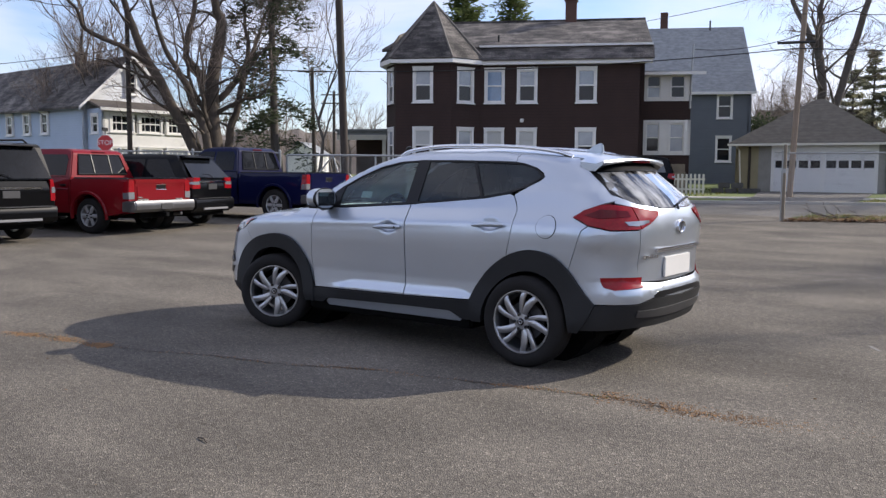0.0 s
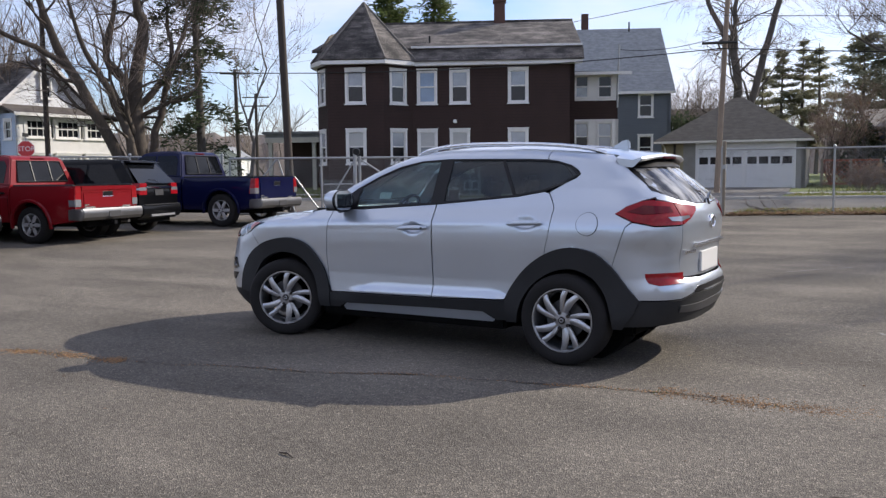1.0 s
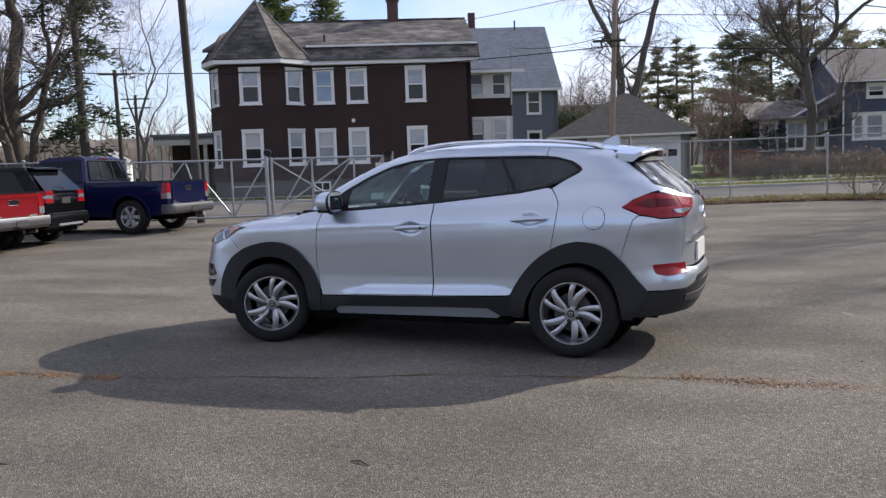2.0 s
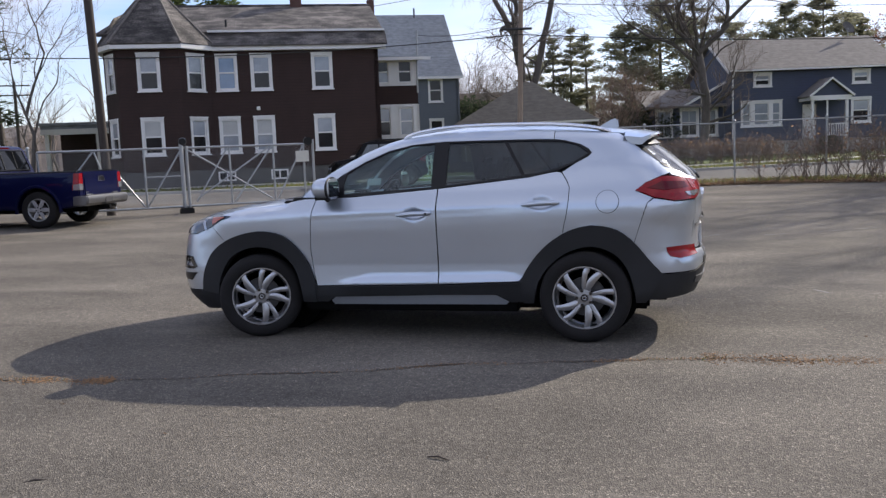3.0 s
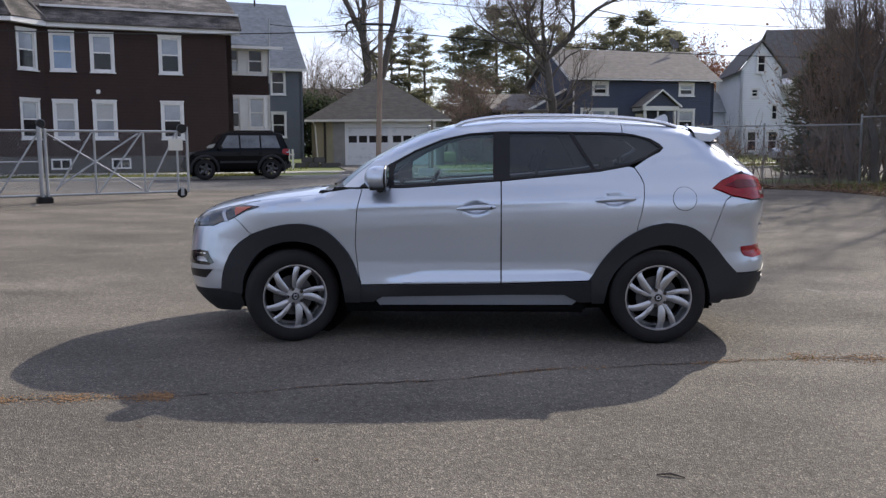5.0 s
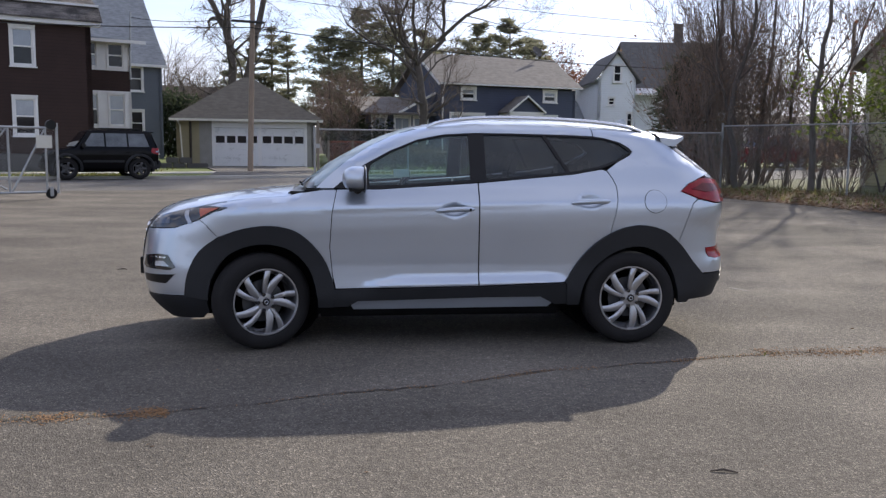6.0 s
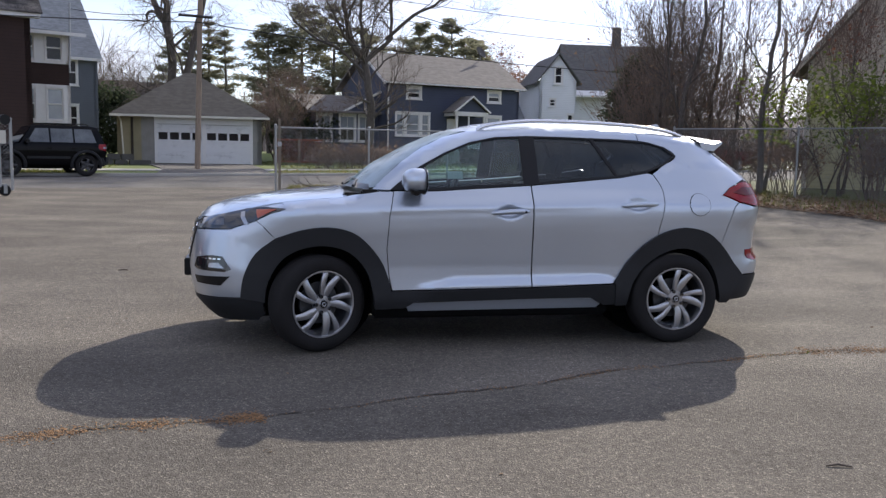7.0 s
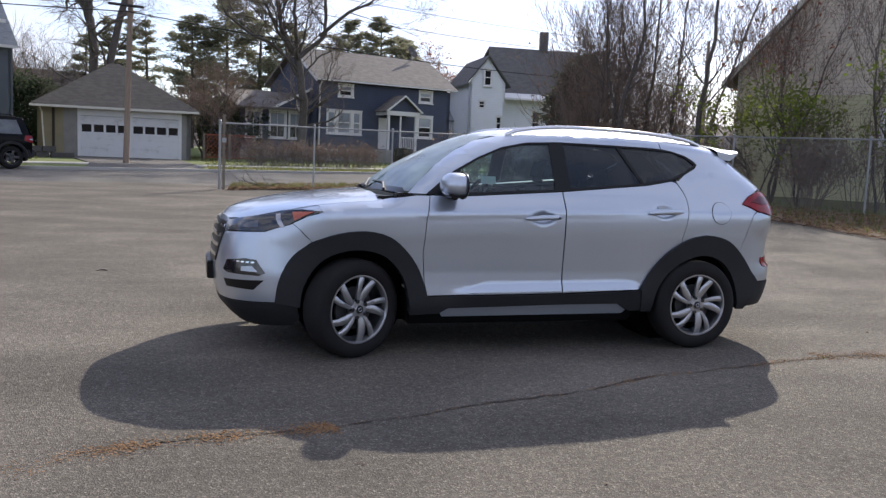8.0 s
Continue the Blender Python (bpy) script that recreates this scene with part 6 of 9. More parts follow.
    P("rear_window", [(2, 1.205), (2, 1.52), (S.Cw(0.545, 1.52, True), 1.52), (S.Cw(0.60, 1.37, True), 1.37), (S.Cw(0.585, 1.275, True), 1.275), (S.Cw(0.52, 1.24, True), 1.24), (S.Cw(0.30, 1.212, True), 1.212)], M_REAR_GLASS, car, chart="c", thick=0.006, step=0.06, label="tinted rear window")
    P("pillar_trim", [(S.Cw(0.548, 1.52, True), 1.52), (S.Cw(0.605, 1.37, True), 1.37), (S.Cw(0.59, 1.275, True), 1.278), (S.Cw(0.632, 1.305, True), 1.305), (S.C(1.80, 1.438), 1.438), (S.C(1.66, 1.525), 1.525)], M_BLACK, car, chart="c", out=0.002, step=0.05)
    P("rear_bumper", [(2, 0.545), (2, 0.655)] + [(S.Cw(w, z, True), z) for w, z in ((0.30, 0.655), (0.57, 0.672), (0.605, 0.80), (0.61, 0.95), (0.605, 1.052))] + [(S.C(x, z), z) for x, z in [(2.0, 1.048), (1.85, 1.078), (1.807, 1.048), (1.783, 0.985), (1.765, 0.93), (1.747, 0.875), (1.728, 0.82), (1.710, 0.765), (1.698, 0.70)] + [p for p in arch_r if p[0] > 1.72] + [(1.905, 0.525)]] + [(S.Cw(0.62, 0.545, True), 0.525), (S.Cw(0.45, 0.57, True), 0.565), (S.Cw(0.3, 0.55, True), 0.56)], M_SILVER, car, chart="c", step=0.05, label="silver rear bumper")
    P("lower_bumper", [(2, 0.33), (2, 0.54)] + [(S.Cw(w, z, True), z) for w, z in ((0.3, 0.553), (0.45, 0.558), (0.62, 0.518))] + [(S.C(x, z), z) for x, z in ((1.905, 0.514), (1.86, 0.42), (1.785, 0.325))] + [(S.Cw(0.6, 0.33, True), 0.345)], M_CLAD, car, chart="c", out=0.006, thick=0.04, step=0.05, label="black lower rear bumper")
    P("skid_strip", [(2, 0.40), (2, 0.47), (S.Cw(0.62, 0.45, True), 0.475), (S.Cw(0.62, 0.42, True), 0.43)], M_ALLOY_DARK, car, chart="c", out=0.014, thick=0.01, step=0.05)
    P("bumper_slot", [(2, 0.565), (2, 0.600), (S.Cw(0.40, 0.60, True), 0.600), (S.Cw(0.47, 0.572, True), 0.572), (S.Cw(0.45, 0.560, True), 0.560)], M_BLACK, car, chart="c", out=0.006, thick=0.004, step=0.05, label="black mesh slot in the bumper")
    P("bumper_reflector", [(S.C(1.935, 0.715), 0.715), (S.C(2.05, 0.718), 0.718), (S.Cw(0.55, 0.712, True), 0.712), (S.Cw(0.56, 0.640, True), 0.640), (S.C(2.03, 0.628), 0.628), (S.C(1.965, 0.645), 0.645)], M_RED_LENS, car, chart="c", out=0.006, step=0.03, label="red bumper reflector")
    part("number_plate", boxes((2.178, -0.255, 0.688, 2.196, 0.255, 0.842), bevel=0.004), M_PLATE, car, "plain white number plate")
    part("plate_garnish", boxes((2.17, -0.42, 0.885, 2.214, 0.42, 0.915), bevel=0.008), M_CHROME, car, "chrome strip over the number plate")
    oval = pose(2.208, 0, 1.06, 0, 0, 90) @ Matrix.Diagonal((1.3, 1, 0.82, 1))
    bm = lathe([(0.050, -0.006), (0.055, -0.012), (0.062, -0.006), (0.062, 0.02), (0.050, 0.02), (0.050, -0.006)], 28, oval)
    add_box(bm, -0.012, -0.010, -0.046, 0.012, 0.012, 0.046, oval @ pose(0, 0, 0, 0, 24, 0))
    part("badge", bm, M_CHROME, car, "oval chrome badge", smooth=40)
    for i in range(6):
        part("badge_letter", boxes((2.150, -0.56 + i * 0.036, 0.845, 2.180 - (0.004 * (5 - i)), -0.535 + i * 0.036, 0.868)), M_CHROME, car)
    # spoiler, rails, fin
    bm = bmesh.new()
    ys = [-0.57, -0.50, -0.3, 0, 0.3, 0.50, 0.57]
    rows = []
    for y in ys:
        k = abs(y) / 0.57
        zt = S.at(1.64, y * 0.9, "t").z
        xe = 1.885 - 0.06 * k ** 3
        rows.append([bm.verts.new(v) for v in ((1.63, y, zt + 0.003), (1.76, y, zt - 0.014 + 0.006 * (1 - k)), (xe, y, 1.578 - 0.028 * k * k), (xe + 0.006, y, 1.565 - 0.03 * k * k), (xe - 0.02, y, 1.553 - 0.04 * k * k), (1.76, y, 1.535 - 0.06 * k * k), (1.66, y, 1.53 - 0.05 * k * k))])
    under = bmesh.new()
    low = [[under.verts.new(v.co) for v in r] for r in rows]
    for a, b in zip(rows, rows[1:]):
        for k in range(4):
            bm.faces.new((a[k], a[k + 1], b[k + 1], b[k]))
    for a, b in zip(low, low[1:]):
        for k in (4, 5, 6):
            under.faces.new((a[k], a[(k + 1) % 7], b[(k + 1) % 7], b[k]))
    for r in (rows[0], rows[-1]):
        bm.faces.new(r)
    part("spoiler", bm, M_SILVER, car, "silver roof spoiler", smooth=40)
    part("spoiler_underside", under, M_BLACK, car, "gloss black underside of the spoiler", smooth=40)
    P("screen_band", [(2, 1.475), (2, 1.53), (S.Cw(0.53, 1.53, True), 1.53), (S.Cw(0.565, 1.465, True), 1.465)], M_BLACK, car, chart="c", out=0.012, thick=0.01, step=0.05, label="black band over the rear window")
    part("brake_lamp", boxes((1.855, -0.16, 1.545, 1.878, 0.16, 1.556)), M_RED_DEEP, car)
    for s in (-1, 1):
        pts = [(x, s * (S.wid(x, S.top(x) - 0.045) - 0.015), S.top(x) - 0.035 + h) for x, h in ((-0.16, -0.005), (-0.05, 0.022), (0.25, 0.034), (0.7, 0.034), (1.1, 0.032), (1.38, 0.020), (1.52, -0.005))]
        part("roof_rail", tube(curve(pts, 4), 0.016, 8), M_CHROME, car, "satin silver roof rail", smooth=50)
    bm = bmesh.new()
    add_prism(bm, [(1.38, 1.63), (1.50, 1.70), (1.545, 1.70), (1.555, 1.62)], -0.018, 0.018)
    bmesh.ops.bevel(bm, geom=bm.edges[:], offset=0.012, segments=2, affect="EDGES")
    part("antenna_fin", bm, M_SILVER, car, "silver shark fin antenna", smooth=40)
    # glass
    P("windscreen", [(-1, 1.16)] + [(-1, z) for z in (1.30, 1.45, 1.61)] + [(S.C(x, z), z) for x, z in ((-0.20, 1.604), (-0.34, 1.568), (-0.40, 1.545), (-0.592, 1.456), (-0.762, 1.349), (-0.905, 1.229), (-0.975, 1.165))], M_SCREEN, car, chart="c", thick=0.006, step=0.06, label="clear windscreen")
    P("screen_border", [(-1, 1.150), (-1, 1.185), (S.C(-1.0, 1.185), 1.185), (S.C(-1.0, 1.155), 1.150)], M_BLACK, car, chart="c", out=0.002, thick=0.0, step=0.05)
    P("front_window", curve([(-0.62, 1.166), (0.135, 1.205)], 1) + [(0.135, 1.545), (-0.05, 1.536), (-0.25, 1.492), (-0.45, 1.410), (-0.60, 1.325)], M_CAR_GLASS, car, out=-0.008, thick=0.0, label="green-tinted front window")
    P("rear_window_side", [(0.255, 1.212), (0.48, 1.236), (0.80, 1.266), (0.86, 1.275), (0.70, 1.543), (0.47, 1.548), (0.255, 1.549)], M_CAR_GLASS_DARK, car, out=-0.008, thick=0.0, label="dark-tinted rear door window")
    P("quarter_window", [(0.885, 1.278), (1.126, 1.318), (1.277, 1.372), (1.372, 1.43), (1.285, 1.492), (1.183, 1.522), (0.94, 1.538), (0.73, 1.541)], M_CAR_GLASS_DARK, car, out=-0.008, thick=0.0, label="dark-tinted quarter window")
    ring = [(-0.862, 1.150), (-0.525, 1.148), (0.18, 1.196), (0.48, 1.222), (0.91, 1.262), (1.13, 1.302), (1.277, 1.359), (1.388, 1.43), (1.30, 1.498), (1.183, 1.530), (0.94, 1.548), (0.47, 1.556), (0.2, 1.558), (-0.05, 1.545), (-0.25, 1.503), (-0.45, 1.421), (-0.64, 1.319), (-0.785, 1.212)]
    inner = [(-0.60, 1.166), (-0.525, 1.170), (0.18, 1.210), (0.48, 1.236), (0.91, 1.277), (1.126, 1.318), (1.265, 1.370), (1.366, 1.43), (1.285, 1.490), (1.18, 1.521), (0.94, 1.537), (0.47, 1.546), (0.2, 1.547), (-0.05, 1.535), (-0.25, 1.492), (-0.45, 1.410), (-0.59, 1.330), (-0.61, 1.25)]
    for i in range(len(ring)):
        j = (i + 1) % len(ring)
        P("window_frame", [ring[i], ring[j], inner[j], inner[i]], M_BLACK, car, out=0.002, thick=0.012, step=0.2)
    P("door_pillar", [(0.135, 1.205), (0.255, 1.212), (0.255, 1.549), (0.135, 1.545)], M_BLACK, car, out=0.001, thick=0.01, label="black door pillar")
    P("window_bar", [(0.86, 1.274), (0.885, 1.278), (0.73, 1.541), (0.70, 1.542)], M_BLACK, car, out=0.001, thick=0.01)
    # handles, filler, mirrors
    for x0, x1, z, d in ((-0.128, 0.150, 0.993, fd), (0.875, 1.158, 1.052, rd)):
        for s in (-1, 1):
            pts = []
            n = 11
            for k in range(n):
                f = k / (n - 1)
                x = x0 + (x1 - x0) * f
                zz = z + 0.014 * f + 0.006 * math.sin(f * math.pi)
                pts.append((x, s * (0.872 + 0.012 + 0.026 * math.sin(f * math.pi) ** 0.5), zz))
            part("door_handle", tube(pts, [0.008, 0.014, 0.018, 0.019, 0.020, 0.020, 0.020, 0.020, 0.019, 0.017, 0.010], 10), M_SILVER, car, "silver door handle", smooth=50)
            bm = bmesh.new()
            add_lathe(bm, [(0, -0.004), (0.008, -0.004), (0.009, 0.004)], 12, pose(x1 - 0.03, s * 0.918, z + 0.012, 0, 0, 0 if s < 0 else 180))
            part("door_lock", bm, M_BLACK, car) if d is fd else bm.free()
    nn = 36
    cx, cz, r = 1.515, 1.063, 0.086
    for rr, nm, mt, o in ((r, "filler_seam", M_LINER, 0.0008), (r - 0.0045, "filler_flap", M_SILVER, 0.005)):
        part(nm, S.mesh([(cx + rr * math.cos(2 * math.pi * k / nn), cz + rr * math.sin(2 * math.pi * k / nn)) for k in range(nn)], "x", o, 0.001, 0.05), mt, car, smooth=40)
    for s in (-1, 1):
        bm = bmesh.new()
        bmesh.ops.create_uvsphere(bm, u_segments=24, v_segments=14, radius=1)
        for v in bm.verts:
            x, y, z = v.co
            e = 0.82
            f = lambda c: math.copysign(abs(c) ** e, c)
            v.co = Vector((-0.690 + 0.108 * f(x), s * (0.935 + 0.135 * f(y)), 1.224 + 0.088 * f(z)))
            if v.co.x > -0.650:
                v.co.x = -0.630
        mir = part("wing_mirror", bm, M_SILVER, car, "silver wing mirror with a black base", smooth=60)
        part("mirror_glass", boxes((-0.632, s * 0.932 - 0.10, 1.162, -0.626, s * 0.932 + 0.10, 1.278), bevel=0.002), M_MIRROR_GLASS, mir)
        # Black disc added over the housing's rear to paint its shade.
        part("mirror_shade_disc", lathe([(0, 0.0), (0.96, 0.0), (1.0, -0.004), (1.0, -0.012)], 28, Matrix.Translation((-0.634, s * 0.935, 1.222)) @ Matrix.Rotation(radians(-90), 4, "Z") @ Matrix.Diagonal((0.146, 1, 0.097, 1))), M_BLACK, mir, "black disc standing in for shade on the mirror's rear face", smooth=40)
        bm = boxes((-0.765, s * 0.932 - 0.110, 1.138, -0.634, s * 0.932 + 0.110, 1.168), bevel=0.014)
        add_tube(bm, [(-0.70, s * 0.77, 1.150), (-0.69, s * 0.84, 1.147), (-0.69, s * 0.92, 1.145)], [0.03, 0.026, 0.03], 8)
        part("mirror_base", bm, M_BLACK, mir, smooth=40)
        P("mirror_sail", [(-0.84, 1.153), (-0.62, 1.166), (-0.60, 1.33), (-0.70, 1.265)], M_BLACK, car, out=0.001, thick=0.006, both=False) if s < 0 else None
    # wipers
    part("wiper", tube([(-1.10, -0.45, 1.165), (-1.05, -0.2, 1.205), (-1.06, 0.10, 1.205)], 0.010, 6), M_BLACK, car)
    part("wiper", tube([(-1.14, 0.05, 1.165), (-1.06, 0.3, 1.205), (-0.99, 0.58, 1.205)], 0.010, 6), M_BLACK, car)
    # Black blocks added to stop sunlight leaking at the windscreen's lower corners.
    for y in (-0.70, 0.70):
        part("cowl_light_block", boxes((-1.07, y - 0.07, 1.06, -0.93, y + 0.06, 1.152), bevel=0.012), M_BLACK, car)
    part("cowl", boxes((-1.19, -0.68, 1.04, -0.98, 0.68, 1.124), bevel=0.01), M_BLACK, car)
    part("rear_wiper", tube([(2.185, 0.0, 1.195), (2.165, 0.03, 1.225), (2.125, 0.25, 1.262), (2.085, 0.45, 1.275)], 0.010, 6), M_BLACK, car)
    # inner shell, underbody and cabin
    lower_in = [(-1.98, 0.25), (-2.0, 0.88), (-1.6, 0.985), (-0.9, 1.12), (0.2, 1.175), (1.1, 1.25), (1.75, 1.20), (1.95, 1.10), (2.0, 0.30), (1.76, 0.30)] + [(x, z + 0.03) for x, z in in_r] + [(0.90, 0.30), (-0.92, 0.30)] + [(x, z + 0.03) for x, z in in_f] + [(-1.80, 0.25)]
    P("inner_panel", lower_in, M_LINER, car, out=-0.045, thick=0.0, step=0.12)
    P("inner_trim", [(1.10, 1.26), (1.30, 1.34), (1.41, 1.43), (1.31, 1.51), (1.10, 1.56), (1.10, 1.60), (1.56, 1.55), (1.70, 1.46), (1.93, 1.28), (1.80, 1.15), (1.2, 1.15)], M_SEAT, car, out=-0.03, thick=0.0, step=0.1)
    part("floor_pan", boxes((-1.95, -0.60, 0.21, 1.80, 0.60, 0.34), (-0.98, -0.80, 0.215, 0.82, 0.80, 0.42), (1.62, -0.60, 0.28, 1.95, 0.60, 0.40), bevel=0.02), M_LINER, car)
    part("bulkhead", boxes((-1.98, -0.60, 0.34, -1.0, 0.60, 0.93)), M_LINER, car)
    part("boot_floor", boxes((1.0, -0.62, 0.34, 2.0, 0.62, 0.85)), M_LINER, car)
    for x in (-1.335, 1.335):
        for s in (-1, 1):
            part("wheel_well", lathe([(0.40, -s * 0.34), (0.40, 0.0), (0.0, 0.0)], 24, pose(x, s * 0.50, 0.36)), M_LINER, car)
    part("dashboard", boxes((-1.02, -0.66, 0.80, -0.50, 0.66, 1.10), bevel=0.06), M_LINER, car)
    part("steering_wheel", _torus(0.185, 0.017, pose(-0.38, -0.37, 1.09, 0, -62, 0)), M_BLACK, car, "black steering wheel", smooth=60)
    for y in (-0.37, 0.37):
        part("front_seat", _seat(0.02, y), M_SEAT, car, "dark cloth front seat", smooth=45)
    part("rear_seat", boxes((0.62, -0.62, 0.45, 1.12, 0.62, 0.72), (1.02, -0.62, 0.70, 1.20, 0.62, 1.20), (1.06, -0.52, 1.20, 1.16, -0.28, 1.36), (1.06, 0.28, 1.20, 1.16, 0.52, 1.36), bevel=0.04), M_SEAT, car, "dark cloth rear seat", smooth=45)
    part("headliner", S.mesh([(-0.25, -0.5), (1.5, -0.5), (1.5, 0.5), (-0.25, 0.5)], "t", -0.03, 0, 0.2), M_SEAT, car)
    part("sticker", boxes((-0.005, -0.001, -0.03, 0.11, 0.001, 0.03), m=pose(-0.42, -0.695, 1.26, -25, 0, 0)), M_PLATE, car)
    wheel = make_wheel(0.346, 0.225, 0.234, 10, M_ALLOY, M_ALLOY_DARK)
    put_wheels(car, ((-1.335, -0.905, 0.345, 24, False), (1.335, -0.905, 0.345, 0, False), (-1.335, 0.905, 0.345, 24, True), (1.335, 0.905, 0.345, 0, True)), wheel)
    return car


def _torus(R, r, m, n=28, k=8):
    bm = bmesh.new()
    rings = [[bm.verts.new(m @ Vector(((R + r * math.cos(2 * math.pi * j / k)) * math.cos(2 * math.pi * i / n), (R + r * math.cos(2 * math.pi * j / k)) * math.sin(2 * math.pi * i / n), r * math.sin(2 * math.pi * j / k)))) for j in range(k)] for i in range(n)]
    for i in range(n):
        a, b = rings[i], rings[(i + 1) % n]
        for j in range(k):
            bm.faces.new((a[j], a[(j + 1) % k], b[(j + 1) % k], b[j]))
    for a in (0, 120, 240):
        add_tube(bm, [m @ Vector((0, 0, -0.02)), m @ Vector((R * math.cos(radians(a + 90)), R * math.sin(radians(a + 90)), 0))], 0.02, 6)
    return bm


def _seat(x, y):
    bm = bmesh.new()
    add_box(bm, x - 0.30, y - 0.24, 0.45, x + 0.26, y + 0.24, 0.66, bevel=0.05)
    add_box(bm, -0.08, -0.24, 0, 0.08, 0.24, 0.62, m=pose(x + 0.24, y, 0.60, 0, 18, 0), bevel=0.06)
    add_box(bm, -0.05, -0.13, 0.66, 0.05, 0.13, 0.86, m=pose(x + 0.24, y, 0.60, 0, 18, 0), bevel=0.04)
    return bm


silver_car()


# ---- parked vehicles ----
def rounded_plan(xf, xr, front=0.16, rear=0.10, length=0.42):
    """How far the sides of a car draw in towards its nose and tail."""
    def f(x):
        a, b = max(1 - (x - xf) / length, 0), max(1 - (xr - x) / length, 0)
        return 1 - front * min(a, 1.2) ** 2.4 - rear * min(b, 1.2) ** 2.4
    return f


def zprism(pts, W, bevel=0.0, plan=None):
    """A side outline (x, z) drawn out to the half-width W(z) on both sides, drawn in at its ends by plan(x)."""
    fl = bmesh.new()
    fl.faces.new([fl.verts.new((x, 0, z)) for x, z in pts])
    fl.normal_update()
    bmesh.ops.triangulate(fl, faces=fl.faces[:])
    for axis, pitch in ((2, 0.12), (0, 0.11)):
        if axis == 0 and not plan:
            continue
        lo, hi = min(p[axis // 2] for p in pts), max(p[axis // 2] for p in pts)
        n = max(2, round((hi - lo) / pitch))
        for i in range(1, n):
            v = lo + (hi - lo) * i / n
            if axis == 0 and 0.5 < v - lo and v < hi - 0.5:
                continue
            bmesh.ops.bisect_plane(fl, geom=fl.verts[:] + fl.edges[:] + fl.faces[:], plane_co=(v, 0, v), plane_no=(0, 0, 1) if axis else (1, 0, 0), dist=1e-5)
    fl.verts.index_update()
    half = lambda c: W(c.z) * (plan(c.x) if plan else 1)
    bm = bmesh.new()
    a = [bm.verts.new((v.co.x, -half(v.co), v.co.z)) for v in fl.verts]
    b = [bm.verts.new((v.co.x, half(v.co), v.co.z)) for v in fl.verts]
    for f in fl.faces:
        bm.faces.new([a[v.index] for v in f.verts])
        bm.faces.new([b[v.index] for v in reversed(f.verts)])
    rim = []
    for e in fl.edges:
        if e.is_boundary:
            k, m = e.verts[0].index, e.verts[1].index
            bm.faces.new((a[k], a[m], b[m], b[k]))
            rim += [bm.edges.get((a[k], a[m])), bm.edges.get((b[k], b[m]))]
    fl.free()
    bmesh.ops.recalc_face_normals(bm, faces=bm.faces[:])
    if bevel:
        bmesh.ops.bevel(bm, geom=rim, offset=bevel, segments=3, affect="EDGES", clamp_overlap=True)
    return bm


def corner_piece(pts, W, plan, s, cut, out=0.012):
    """The part of such a prism that lies beyond half-width cut on one side: lamps and bumper corners that wrap round the body."""
    bm = zprism(pts, lambda z: W(z) + out, 0.012, plan)
    bmesh.ops.bisect_plane(bm, geom=bm.verts[:] + bm.edges[:] + bm.faces[:], plane_co=(0, s * cut, 0), plane_no=(0, s, 0), clear_inner=True, dist=1e-5)
    bmesh.ops.holes_fill(bm, edges=[e for e in bm.edges if e.is_boundary])
    return bm


def side_pane(pts, W, s, out=0.006, plan=None):
    bm = bmesh.new()
    k = plan or (lambda x: 1.0)
    a = [bm.verts.new((x, s * (W(z) * k(x) + out), z)) for x, z in pts]
    b = [bm.verts.new((x, s * (W(z) * k(x) - 0.02), z)) for x, z in pts]
    bm.faces.new(a)
    for i in range(len(pts)):
        j = (i + 1) % len(pts)
        bm.faces.new((a[i], a[j], b[j], b[i]))
    bmesh.ops.triangulate(bm, faces=[f for f in bm.faces if len(f.verts) > 4])
    return bm


def arc(cx, cz, r, a0, a1, n=10):
    return [(cx + r * math.cos(radians(a0 + (a1 - a0) * i / n)), cz + r * math.sin(radians(a0 + (a1 - a0) * i / n))) for i in range(n + 1)]


M_AUTO_GLASS = mat("dark_auto_glass", (0.006, 0.007, 0.009), rough=0.03, var=0.5, spec=0.22)


def paint(name, col, metal=0.2, coat=0.38):
    return mat(name, col, rough=0.35, metal=metal, var=0.08, scale=2, fine=200, coat=coat, spec=0.05)


